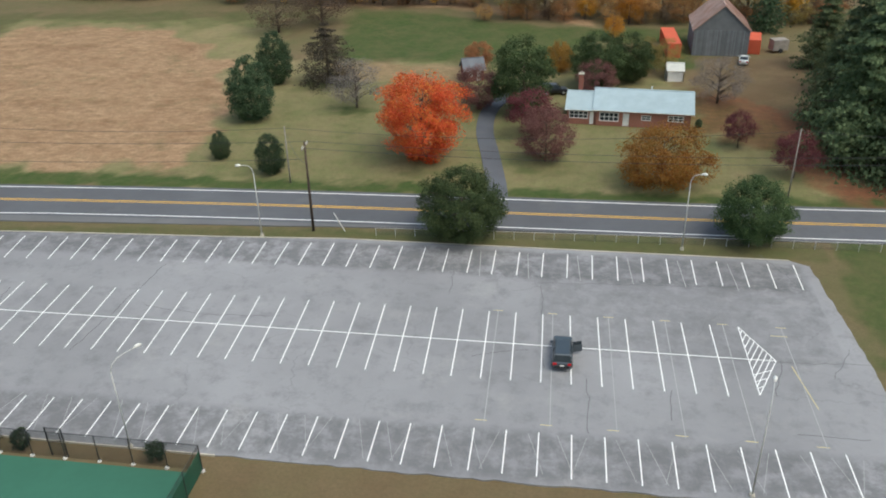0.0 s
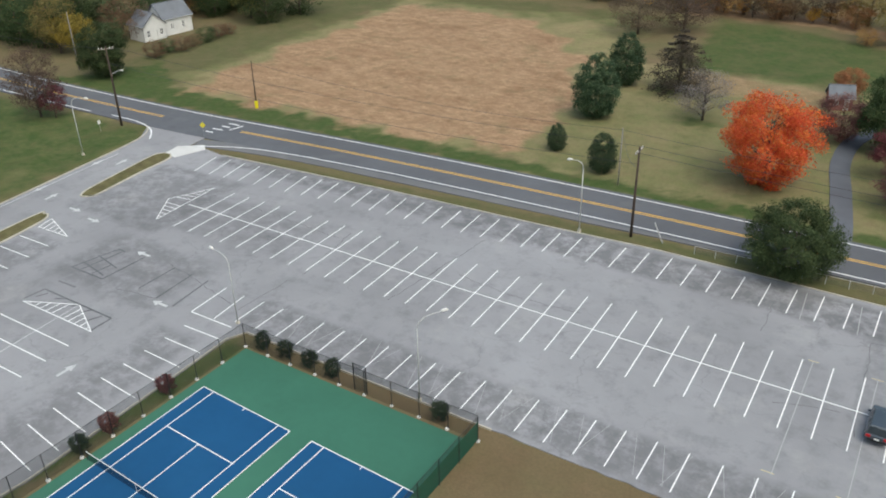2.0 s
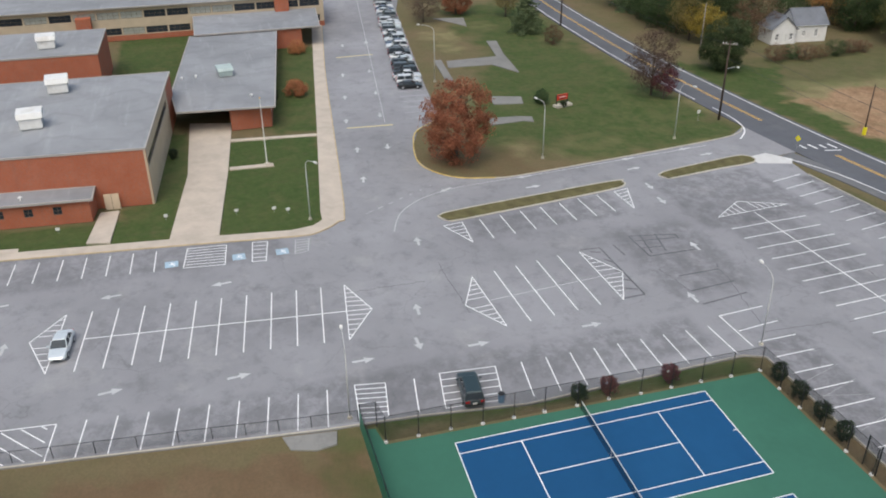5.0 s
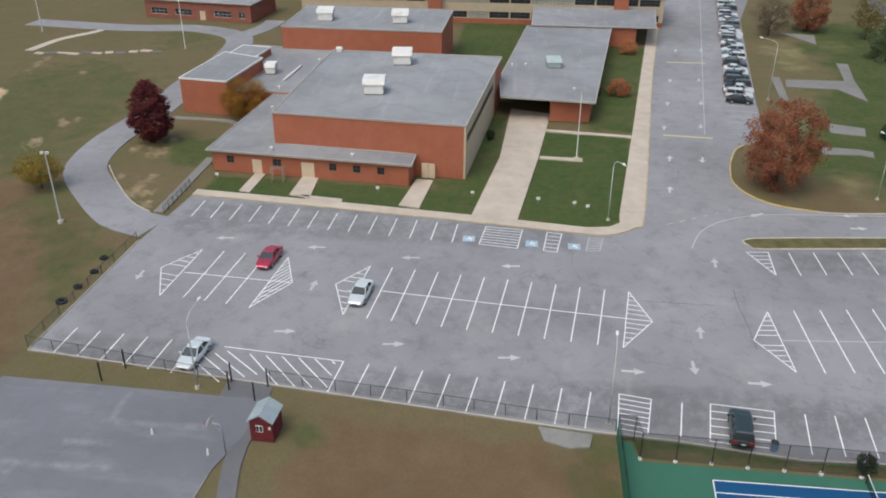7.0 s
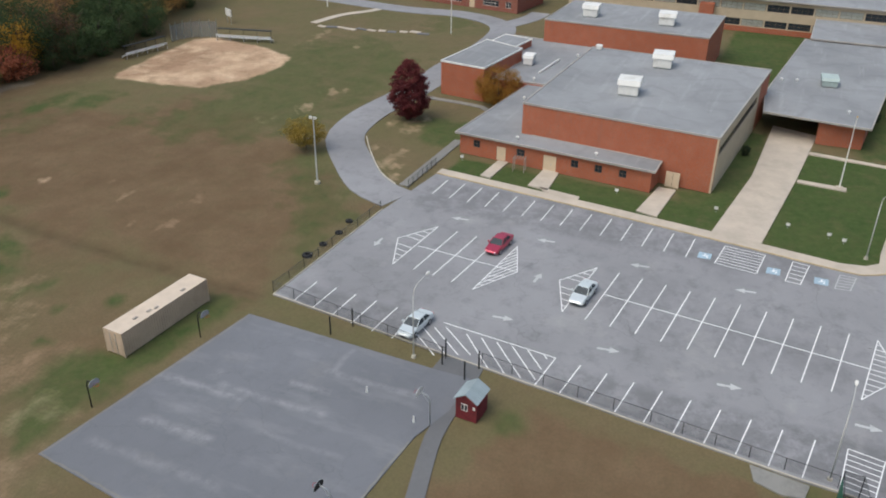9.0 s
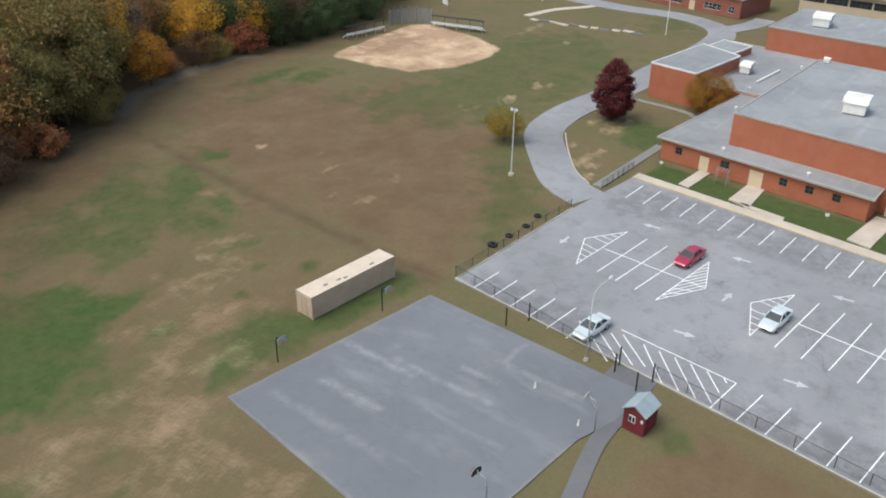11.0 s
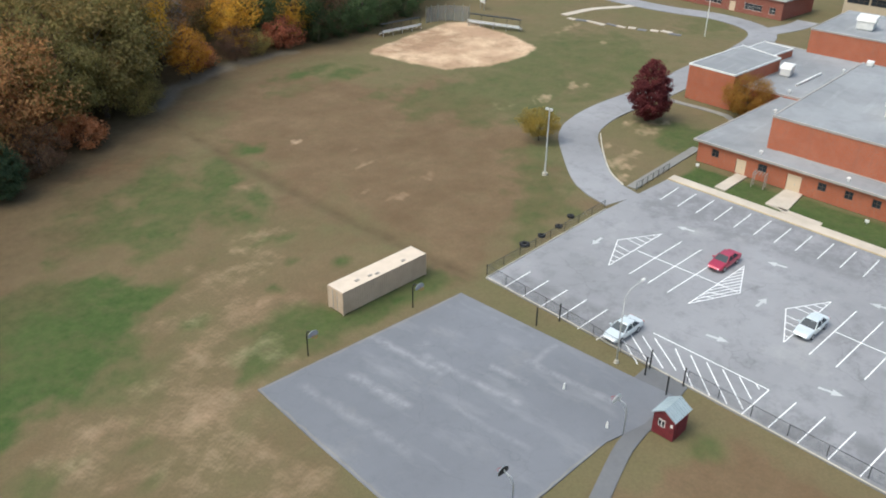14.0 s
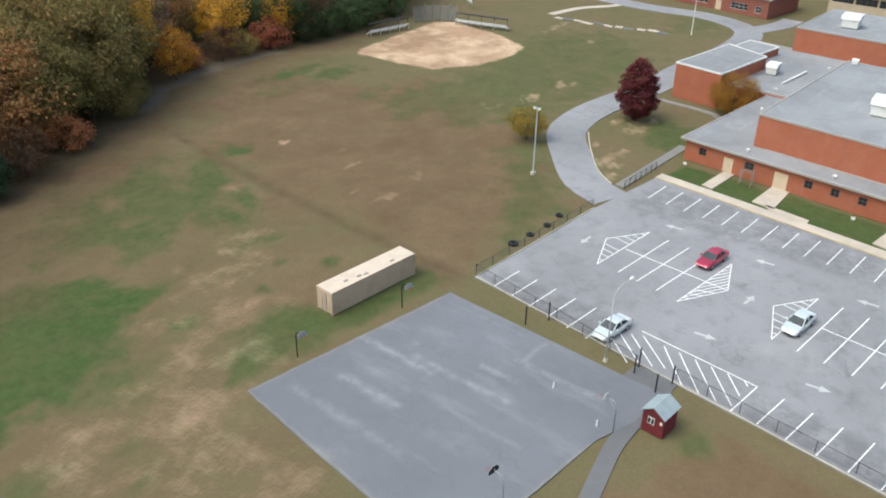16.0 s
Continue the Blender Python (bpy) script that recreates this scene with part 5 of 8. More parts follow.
for i in range(6):
    run(school, W2[(i + 1) % 6], W2[i], 0, 3.4, M_BRICK)
flat_roof(school, W2, 3.6)
# rear block
R1 = [(-162.9, -17.0), (-164.2, -49.2), (-184.0, -48.6), (-182.7, -16.6)]
for i in range(4):
    run(school, R1[(i + 1) % 4], R1[i], 0, H1 - 0.1, M_BRICK)
flat_roof(school, R1, H1)
# entrance wing with its deep canopy
run(school, (-136.4, 4.0), (-136.6, 10.6), 0, 3.7, M_BRICK)
ce, cem = wall(school, (-136.6, 10.6), (-186.8, 16.8), 0, 3.7, M_BRICK, [(2.0 + i * 5.2, 1.0, 3.6, 1.9) for i in range(9)])
for i in range(9):
    window(ce, cem, 2.0 + i * 5.2, 1.0, 3.6, 1.9, 4, 2)
run(school, (-150.5, 4.2), (-136.4, 4.0), 0, 3.7, M_BRICK)
gl, glm = wall(school, (-148.5, -4.4), (-148.5, 4.2), 0, 3.7, M_DARKFR, [(0.5 + i * 2.05, 0.1, 1.9, 2.6) for i in range(4)])
for i in range(4):
    window(gl, glm, 0.5 + i * 2.05, 0.1, 1.9, 2.6, 2, 1, M_GREYM, name="glazed_door")
run(school, (-187.0, -0.6), (-148.5, -4.5), 0, 3.7, M_BRICK)
flat_roof(school, [(-136.4, -4.3), (-134.7, 11.2), (-187.0, 17.6), (-187.2, -0.7), (-147, -5.0)], 4.0)
part("roof_strip", MB().box((-160, 5.5, 4.02), (50, 0.5, 0.06), -0.1), M_ROOF, school)
# two-storey classroom wing along the back
V0, V1 = (-206.0, -56.0), (-205.5, 31.0)
L = math.hypot(V1[0] - V0[0], V1[1] - V0[1])
ops = []
nb = 17
for i in range(nb):
    for z, h in ((1.35, 1.5), (4.9, 1.6)):
        ops.append((0.6 + i * (L - 1.2) / nb, z, (L - 1.2) / nb - 0.35, h))
cw, cm = wall(school, V0, V1, 1.2, 7.2, M_CREAM, ops, label="cream wall with long window bands")
run(school, V0, V1, 0, 1.2, M_BRICK)
M_BLIND = surface("blind_behind_glass", (0.36, 0.37, 0.33), 0.4, 0.15, 0.8)
_r = random.Random(21)
for o in ops:
    window(cw, cm, *o, 4, 2, M_DARKFR, glass=M_BLIND if _r.random() < 0.35 else M_GLASS)
run(school, V1, (-226, 32.5), 0, 7.2, M_BRICK)
run(school, (-226, -57.0), V0, 0, 7.2, M_BRICK)
run(school, (-226, 32.5), (-226, -57), 0, 7.2, M_BRICK)
flat_roof(school, [(-205.3, -56.6), (-204.8, 31.5), (-226.2, 33.0), (-226.2, -57.4)], 7.5)
for y, h in ((-23.0, 5.8), (21.0, 8.0)):
    part("stair_tower", MB().box((-205.0, y, h / 2), (2.4, 3.2, h)), M_BRICK, school)
part("link_block", MB().prism([(-187, 0.5), (-187, 23.0), (-205, 25.0), (-205, 1.0)], 0, 4.2), M_BRICK, school)
flat_roof(school, [(-186.5, 0.3), (-186.5, 27.0), (-205.2, 29.0), (-205.2, 0.6)], 4.4)
# far brick house-like block beyond the service lane
far = thing("classroom_block", "low red brick block with white windows", "building")
F0, F1 = (-199.5, -67.0), (-203.5, -95.0)
fw, fmx = wall(far, F1, F0, 0, 4.2, M_BRICKD, [(1.5, 1.0, 4.5, 1.5), (8.0, 1.0, 4.5, 1.5), (14.6, 0.05, 1.6, 2.3), (18.6, 1.0, 4.5, 1.5), (25, 1, 1.6, 1.5)])
for x, w in ((1.5, 4.5), (8.0, 4.5), (18.6, 4.5), (25, 1.6)):
    window(fw, fmx, x, 1.0, w, 1.5, max(2, int(w)), 2)
part("door", MB().box(None, (1.5, 0.06, 2.2), m=fmx @ Matrix.Translation((15.4, 0.12, 1.15))), M_TANDOOR, far)
run(far, F0, (-214, -65), 0, 4.2, M_BRICKD)
run(far, (-218, -93), F1, 0, 4.2, M_BRICKD)
run(far, (-214, -65), (-218, -93), 0, 4.2, M_BRICKD)
flat_roof(far, [(-199.0, -66.5), (-203.2, -95.5), (-218.5, -93.4), (-214.4, -64.6)], 4.5)


def roof_unit(x, y, z, s=(2.6, 1.9, 1.3), rz=0.0, col=None, dome=True):
    """A louvred rooftop ventilator with a rounded hood."""
    u = thing("roof_ventilator", "white metal ventilator on the flat roof", "ventilator", pose(x, y, z, 0, 0, rz), "roof ventilators")
    part("curb", MB().box((0, 0, 0.12), (s[0] * 0.9, s[1] * 0.9, 0.24)), M_GREYM, u)
    part("housing", MB().box((0, 0, 0.24 + s[2] * 0.3), (s[0], s[1], s[2] * 0.6)), col or M_WHITEM, u)
    for sy in (-1, 1):
        for k in range(4):
            part("louvre", MB().box((0, sy * (s[1] / 2 + 0.03), 0.36 + k * s[2] * 0.14), (s[0] * 0.92, 0.05, 0.05)), M_GREYM, u)
    hood = MB()
    prof = [(-s[0] * 0.56, 0), (-s[0] * 0.46, s[2] * 0.3), (s[0] * 0.46, s[2] * 0.3), (s[0] * 0.56, 0)]
    z0 = 0.24 + s[2] * 0.6
    vs = [(a, -s[1] * 0.58, z0 + b) for a, b in prof] + [(a, s[1] * 0.58, z0 + b) for a, b in prof]
    hood.add(vs, [(0, 1, 2, 3), (7, 6, 5, 4), (0, 4, 5, 1), (1, 5, 6, 2), (2, 6, 7, 3), (3, 7, 4, 0)])
    part("hood", hood, col or M_WHITEM, u)
    return u


# ---- trees ----
L_RED = leaf_mat("leaves_scarlet", [(0.44, 0.05, 0.03), (0.58, 0.07, 0.038), (0.62, 0.12, 0.042), (0.6, 0.22, 0.05)])
L_ORANGE = leaf_mat("leaves_ochre", [(0.2, 0.1, 0.022), (0.35, 0.17, 0.033), (0.43, 0.25, 0.05), (0.26, 0.2, 0.05)])
L_YELLOW = leaf_mat("leaves_golden", [(0.4, 0.19, 0.03), (0.6, 0.31, 0.045), (0.66, 0.4, 0.07)])
L_PURPLE = leaf_mat("leaves_purple", [(0.14, 0.07, 0.066), (0.21, 0.098, 0.088), (0.28, 0.15, 0.125)])
L_DKRED = leaf_mat("leaves_dark_red", [(0.115, 0.032, 0.032), (0.19, 0.052, 0.046), (0.25, 0.085, 0.066)])
L_RUST = leaf_mat("leaves_rust", [(0.215, 0.085, 0.05), (0.335, 0.128, 0.072), (0.41, 0.18, 0.1)])
L_GREEN = leaf_mat("leaves_dark_green", [(0.042, 0.07, 0.03), (0.075, 0.108, 0.045), (0.115, 0.15, 0.062)])
L_EVER = leaf_mat("leaves_evergreen", [(0.045, 0.078, 0.044), (0.074, 0.115, 0.06), (0.11, 0.152, 0.078)])
L_OLIVE = leaf_mat("leaves_olive", [(0.15, 0.135, 0.045), (0.24, 0.195, 0.065), (0.34, 0.25, 0.09), (0.42, 0.25, 0.08)])
L_OAK = leaf_mat("leaves_oak_brown", [(0.24, 0.13, 0.055), (0.4, 0.2, 0.075), (0.48, 0.27, 0.11), (0.3, 0.22, 0.085)])
L_BROWN = leaf_mat("leaves_muted_brown", [(0.1, 0.062, 0.042), (0.16, 0.095, 0.06), (0.2, 0.125, 0.075), (0.19, 0.14, 0.065)])
L_PINE = leaf_mat("needles_pine", [(0.085, 0.12, 0.06), (0.14, 0.18, 0.088), (0.2, 0.235, 0.115)])
L_DARKBR = leaf_mat("leaves_dark_brown", [(0.055, 0.045, 0.035), (0.085, 0.07, 0.052), (0.11, 0.088, 0.066)])
L_YOLIVE = leaf_mat("leaves_yellow_olive", [(0.16, 0.13, 0.03), (0.28, 0.2, 0.045), (0.38, 0.25, 0.05)])
L_DULL = leaf_mat("leaves_faded", [(0.1, 0.075, 0.055), (0.16, 0.115, 0.085), (0.2, 0.15, 0.11)])
L_LOWRUST = leaf_mat("leaves_rusty_orange", [(0.32, 0.13, 0.06), (0.45, 0.18, 0.085), (0.52, 0.24, 0.12)])
L_SHRUB = leaf_mat("leaves_shrub", [(0.026, 0.04, 0.022), (0.044, 0.06, 0.032), (0.066, 0.085, 0.045)])
L_MAROON = leaf_mat("leaves_maroon", [(0.13, 0.045, 0.05), (0.2, 0.07, 0.07), (0.27, 0.11, 0.1)])
L_WOODG = leaf_mat("leaves_wood_green", [(0.14, 0.13, 0.044), (0.23, 0.2, 0.07), (0.34, 0.27, 0.11)])
L_TWIG = leaf_mat("bare_twigs", [(0.15, 0.13, 0.125), (0.21, 0.19, 0.185), (0.26, 0.235, 0.23)])

PROTO = {}


def leaf_mesh(name, pts, size, rng, mat, outward=None, long=1.0):
    """Many small leaf sprays, each a tilted three-cornered blade of its own."""
    n = len(pts)
    c = rng.normal(size=(n, 3))
    if outward is not None:
        c = c * 0.75 + outward / (np.linalg.norm(outward, axis=1, keepdims=True) + 1e-6) + np.array([0, 0, 0.35])
    c /= np.linalg.norm(c, axis=1, keepdims=True)
    a = np.cross(c, rng.normal(size=(n, 3)))
    a /= np.linalg.norm(a, axis=1, keepdims=True)
    b = np.cross(c, a)
    s = size * (0.55 + 0.9 * rng.rand(n, 1))
    a, b, c = a * s * long, b * s * 0.85, c * s * 0.22
    v = np.stack([pts - a, pts + 0.6 * a - b + c, pts + 0.6 * a + b + c], 1).reshape(-1, 3)
    me = bpy.data.meshes.new(name)
    me.vertices.add(len(v))
    me.vertices.foreach_set("co", v.ravel())
    me.loops.add(3 * n)
    me.loops.foreach_set("vertex_index", np.arange(3 * n))
    me.polygons.add(n)
    me.polygons.foreach_set("loop_start", np.arange(0, 3 * n, 3))
    me.update(calc_edges=True)
    me.materials.append(mat)
    return me


def make_tree(name, label, mat, shape, seed, leaves, clumps, size, at, group=""):
    """A unit-high broadleaf or conifer; shape: (crown radius, crown foot, widest height, roundness, limbs)."""
    rad, foot, wide, blunt, limbs = shape
    rng = np.random.RandomState(seed)
    tree = thing(name, label, "tree", at, group)
    wood = MB()
    lean = rng.normal(size=2) * 0.015
    top = max(foot + 0.15, 0.8)
    spine = [(lean[0] * k * k * 2, lean[1] * k * k * 2, k) for k in np.linspace(-0.01, top, 6)]
    wood.tube(spine, [0.024, 0.019, 0.015, 0.011, 0.007, 0.003], 7)

    def radius(z):
        u = (z - foot) / (1 - foot)
        w = (wide - foot) / (1 - foot)
        return rad * (max(0.0, 1 - ((w - u) / max(w, 1e-3)) ** 2 * 0.75) if u < w else max(0.0, 1 - ((u - w) / (1 - w)) ** blunt) ** (1 / 1.7))
    cs = []
    while len(cs) < clumps:
        z = foot + (1 - foot) * rng.rand()
        R = radius(z)
        if rng.rand() > (R / rad) ** 1.2 + 0.05:
            continue
        q = (0.35 + 0.65 * rng.rand() ** 0.5) * R * (0.86 + 0.28 * rng.rand())
        t = rng.rand() * 6.283
        cs.append((q * math.cos(t), q * math.sin(t), z))
    cs = np.array(cs)
    for k in range(limbs):
        e = cs[rng.randint(len(cs))]
        z0 = min(max(foot * 0.8, e[2] - 0.5 * math.hypot(e[0], e[1]) - 0.05), top - 0.05)
        m = (e[0] * 0.45, e[1] * 0.45, z0 + (e[2] - z0) * 0.62)
        wood.tube([(0, 0, z0), m, tuple(e)], [0.008, 0.005, 0.0018], 5, cap=False)
    part("trunk", wood, M_BARK, tree, smooth=True)
    per = leaves // clumps
    sig = (1.35 + min(0.75, clumps / 640)) * rad * clumps ** -0.5 * (0.7 + 0.6 * rng.rand(clumps, 1, 1))
    off = rng.normal(size=(clumps, per, 3))
    off *= rng.rand(clumps, per, 1) ** 0.42 / np.linalg.norm(off, axis=2, keepdims=True) * 1.75
    off = off * sig * np.array([1, 1, 0.72])
    pts = (cs[:, None, :] + off).reshape(-1, 3)
    pts[:, 2] = np.maximum(pts[:, 2], 0.02)
    mid = np.array([0, 0, foot + (1 - foot) * 0.4])
    part("crown", leaf_mesh("crown", pts, size, rng, mat, off.reshape(-1, 3) / rad + 0.5 * (pts - mid) / rad), mat, tree)
    return tree


def make_conifer(name, label, mat, shape, seed, leaves, size, at, group=""):
    """Tiers of drooping boughs round a straight trunk."""
    rad, foot, tiers, open_ = shape
    rng = np.random.RandomState(seed)
    tree = thing(name, label, "tree", at, group)
    wood = MB().tube([(0, 0, -0.01), (0, 0, 0.5), (0, 0, 0.98)], [0.02, 0.012, 0.002], 7)
    pts = []
    for k in range(tiers):
        u = k / (tiers - 1)
        z = foot + (0.97 - foot) * u
        R = rad * ((1 - u) ** 0.75 if open_ else (1 - u ** 1.8) ** 0.8) * (0.85 + 0.3 * rng.rand()) + 0.015
        if foot < 0.1 and u < 0.15:
            R *= 0.8 + u
        nb = 5 + int(7 * (1 - u))
        for j in range(nb):
            t = 6.283 * (j + rng.rand() * 0.8) / nb
            r1 = R * (0.7 + 0.5 * rng.rand())
            e = (r1 * math.cos(t), r1 * math.sin(t), z - r1 * 0.18)
            if k % 2 == 0 and j % 2 == 0:
                wood.tube([(0, 0, z), e], [0.005, 0.0015], 4, cap=False)
            m = max(3, int(leaves / (tiers * nb)))
            q = rng.rand(m) ** (0.5 if open_ else 0.75)
            w = 0.035 * rad + (0.1 if open_ else 0.16) * r1 * np.sin(q * 2.6)
            pts.append(np.stack([e[0] * q + rng.normal(size=m) * w, e[1] * q + rng.normal(size=m) * w, z + (e[2] - z) * q + rng.normal(size=m) * (0.28 if open_ else 0.4) * w], -1))
    part("trunk", wood, M_BARK, tree, smooth=True)
    pts = np.concatenate(pts)
    part("crown", leaf_mesh("crown", pts, size, rng, mat, pts * np.array([1, 1, 0.2])), mat, tree)
    return tree


SPREAD = (0.56, 0.06, 0.55, 2.6, 18)
KINDS = {
    "maple": ("maple_tree", "scarlet and orange maple on the lawn", L_RED, (0.5, 0.03, 0.62, 3.4, 18), 30000, 200, 0.0095),
    "ochre": ("ornamental_tree", "broad golden-brown autumn tree on the lawn", L_ORANGE, (0.72, 0.04, 0.4, 2.4, 16), 22000, 180, 0.0125),
    "purple": ("ornamental_tree", "dull purple-leaved tree beside the house", L_PURPLE, (0.54, 0.06, 0.5, 2.2, 22), 20000, 160, 0.0105),
    "maroon": ("ornamental_tree", "small thin-crowned maroon tree on the lawn", L_MAROON, (0.5, 0.2, 0.55, 2.2, 22), 9000, 110, 0.0125),
    "dull": ("shrub_tree", "greyish half-bare tree on the grass", L_DULL, (0.5, 0.12, 0.55, 2.0, 34), 9000, 90, 0.01),
    "bare": ("bare_tree", "bare grey-brown tree with fine twigs", L_TWIG, (0.5, 0.1, 0.55, 2.2, 46), 9000, 90, 0.0075),
    "green": ("broadleaf_tree", "dense dark green tree with a rounded crown", L_GREEN, (0.5, 0.05, 0.45, 2.6, 14), 26000, 260, 0.0115),
    "bushy": ("roadside_tree", "dense rounded dark green tree by the road", L_GREEN, (0.6, 0.02, 0.45, 2.6, 12), 38000, 420, 0.0115),
    "olive": ("woodland_tree", "olive green and brown woodland tree", L_OLIVE, SPREAD, 8000, 85, 0.0115),
    "oak": ("woodland_tree", "brown oak with rust and green leaves", L_OAK, SPREAD, 8000, 85, 0.0115),
    "rust": ("woodland_tree", "rust-red autumn tree at the wood's edge", L_RUST, (0.5, 0.04, 0.48, 2.8, 14), 16000, 170, 0.0125),
    "gold": ("woodland_tree", "golden-orange autumn tree at the wood's edge", L_YELLOW, (0.42, 0.12, 0.55, 2.2, 16), 6500, 60, 0.0135),
    "darkred": ("plum_tree", "dark red oval tree on the lawn", L_DKRED, (0.34, 0.05, 0.36, 1.7, 14), 36000, 380, 0.0105),
    "cedar": ("evergreen_tree", "dense dark green evergreen on the grass", L_EVER, (0.42, 0.0, 0.36, 1.9, 8), 24000, 480, 0.0115),
    "brown": ("woodland_tree", "muted brown autumn tree round the farm", L_BROWN, (0.52, 0.05, 0.5, 2.4, 14), 8000, 90, 0.0115),
    "goldish": ("ornamental_tree", "small yellow-olive tree beside the lane", L_YOLIVE, (0.6, 0.25, 0.62, 2.4, 16), 9000, 80, 0.0165),
    "wood": ("woodland_tree", "dark green tree within the woods", L_WOODG, (0.46, 0.12, 0.58, 2.3, 16), 8000, 85, 0.0115),
    "lowrust": ("shrub", "low rusty orange shrub on the lawn", L_LOWRUST, (0.6, 0.03, 0.4, 2.4, 10), 3500, 60, 0.03),
    "darkwood": ("woodland_tree", "dark green tree deep in the woods", L_GREEN, (0.5, 0.04, 0.55, 2.3, 12), 8000, 90, 0.0125),
}


def tree(kind, x, y, h, wide=1.0, group="", seed=0, label=""):
    """Plants a tree: height in metres, wide stretches its crown."""
    rng = random.Random(int(x * 7 + y * 13 + seed))
    m = pose(x, y, -0.08, 0, 0, rng.random() * 360) @ Matrix.Diagonal((h * wide, h * wide, h, 1))
    key = (kind, seed)
    if key in PROTO:
        ob = copy_thing(PROTO[key], m)
        ob.matrix_basis = m
    else:
        if kind in CONI:
            nm, lb, mt, shp, lv, sz = CONI[kind]
            ob = make_conifer(nm, lb, mt, shp, 50 + seed, lv, sz, None, group)
        else:
            nm, lb, mt, shp, lv, cl, sz = KINDS[kind]
            ob = make_tree(nm, lb, mt, shp, 90 + seed + len(kind), lv, cl, sz, None, group)
        ob.matrix_basis = m
        PROTO[key] = ob
    tagged(ob, label, group=group)
    return ob


CONI = {
    "spruce": ("evergreen_tree", "dark green conifer with drooping boughs", L_EVER, (0.3, 0.04, 16, False), 3600, 0.02),
    "pine": ("pine_tree", "tall dark green pine with open boughs", L_PINE, (0.4, 0.06, 13, True), 17000, 0.012),
    "layered": ("spreading_tree", "spreading dark brown tree with layered boughs", L_DARKBR, (0.5, 0.08, 10, True), 12000, 0.0105),
}


def plant():
    t = tree
    # across the road
    t("maple", -20.2, 111.0, 12.2, 1.06)
    t("ochre", 12.8, 105.5, 8.4)
    t("purple", -2.7, 112.0, 8.0, 0.9)
    t("maroon", -5.2, 121.5, 7.4, 1.05, label="red-brown tree beside the driveway")
    t("green", -7.2, 131.5, 12.6, 0.78)
    t("bushy", -11.7, 88.2, 8.5)
    t("bushy", 22.0, 91.0, 7.7, 0.92)
    t("cedar", -50.7, 125.0, 10.6, 0.85)
    t("cedar", -52.9, 143.8, 9.6, 0.8)
    t("cedar", -49.8, 108.6, 4.3, 0.8)
    t("cedar", -40.7, 104.2, 6.0, 0.8)
    t("layered", -43.4, 145.0, 11.0, 1.35)
    t("bare", -35.0, 132.0, 8.2, 1.15)
    t("dull", -64.0, 179.0, 10.0, 1.3, seed=1)
    t("dull", -56.0, 186.0, 10.5, 1.2, seed=1)
    t("rust", -17.1, 155.0, 5.2, 1.0)
    t("purple", -14.5, 133.0, 7.2, 1.0, seed=1)
    t("green", 5.0, 146.0, 9.6, 1.0)
    t("green", 10.5, 150.0, 8.6, 1.0)
    t("purple", 4.6, 141.0, 6.2, 1.0, seed=1)
    t("olive", 13.4, 154.5, 6.6, 0.9)
    t("olive", 17.5, 156.0, 6.0, 0.9)
    t("ochre", -1.8, 155.0, 5.6, 0.7)
    t("gold", 8.6, 177.0, 5.0, 1.1)
    t("maroon", 24.9, 119.9, 5.6, 0.85)
    t("maroon", 30.6, 109.6, 6.4, 0.95, label="dull maroon tree beside the gravel drive")
    t("bare", 24.6, 139.5, 7.8, 1.2)
    t("cedar", 20.2, 127.4, 1.6, 0.8)
    for x, y, h, w in ((42.0, 132.2, 19, 0.85), (45.9, 160.8, 15, 0.9), (40.5, 116.5, 24, 0.95), (47, 110, 23, 1.0), (44, 130, 24, 1.0), (52, 122, 25, 1.0), (49, 145, 22, 1.0), (58, 104, 22, 1.0), (57, 136, 24, 1)):
        t("pine", x, y, h, w)
    t("spruce", 40.8, 187.0, 13.0, 1.0, label="dark conifer behind the barn")
    # along the road to the west
    t("dull", -132.2, 78.6, 11.5, 0.8, label="grey-brown half-bare tree by the roadside")
    t("maroon", -129.5, 79.6, 6.0, 0.8, label="reddish half-bare tree by the roadside")
    t("green", -141.7, 99.4, 10.2, 0.9)
    t("wood", -164.8, 106.0, 12.0, 0.9)
    t("goldish", -162.0, 107.5, 8.0, 0.9, label="yellow-olive tree by the road")
    for k, (x, y, h) in enumerate(((-144.1, 113.6, 3.6), (-144.6, 117.5, 3.0), (-142.9, 119.8, 3.4), (-143.4, 123.8, 2.8), (-143.9, 127.8, 3.4), (-144.4, 131.9, 3.0), (-144.3, 135.1, 2.6))):
        t(("brown", "darkwood", "brown")[k % 3], x, y, h, 1.3, "hedge shrubs before the farm house")
    for k, (x, y, h) in enumerate(((-174.1, 138.4, 13), (-178.1, 149.3, 15), (-168.9, 149.6, 12), (-161.8, 149.1, 13), (-164.9, 157.5, 14), (-160.8, 119.5, 10), (-152.9, 109.9, 7))):
        t(("darkwood", "darkwood", "brown")[k % 3], x, y, h, 0.95, "trees round the farm house")
    # the lawn west of the entrance
    t("rust", -111.6, 35.0, 12.6, 0.78, label="rust-red tree on the kerbed lawn corner")
    t("dull", -201.2, 54.6, 8.5, 1.0, seed=1)
    t("rust", -206.6, 64.5, 9.5, 0.9, label="rust-brown tree on the lawn by the lane")
    t("wood", -199.9, 75.5, 10.0, 0.8)
    t("pine", -183.1, 74.2, 12.0, 0.9)
    t("brown", -171.6, 76.2, 4.2, 1.0, label="small brown tree on the lawn")
    t("green", -133.6, 57.6, 2.7, 1.0)
    # school grounds
    t("darkred", -119.8, -58.0, 9.9, 0.94)
    t("goldish", -101.0, -66.3, 4.8, 1.0)
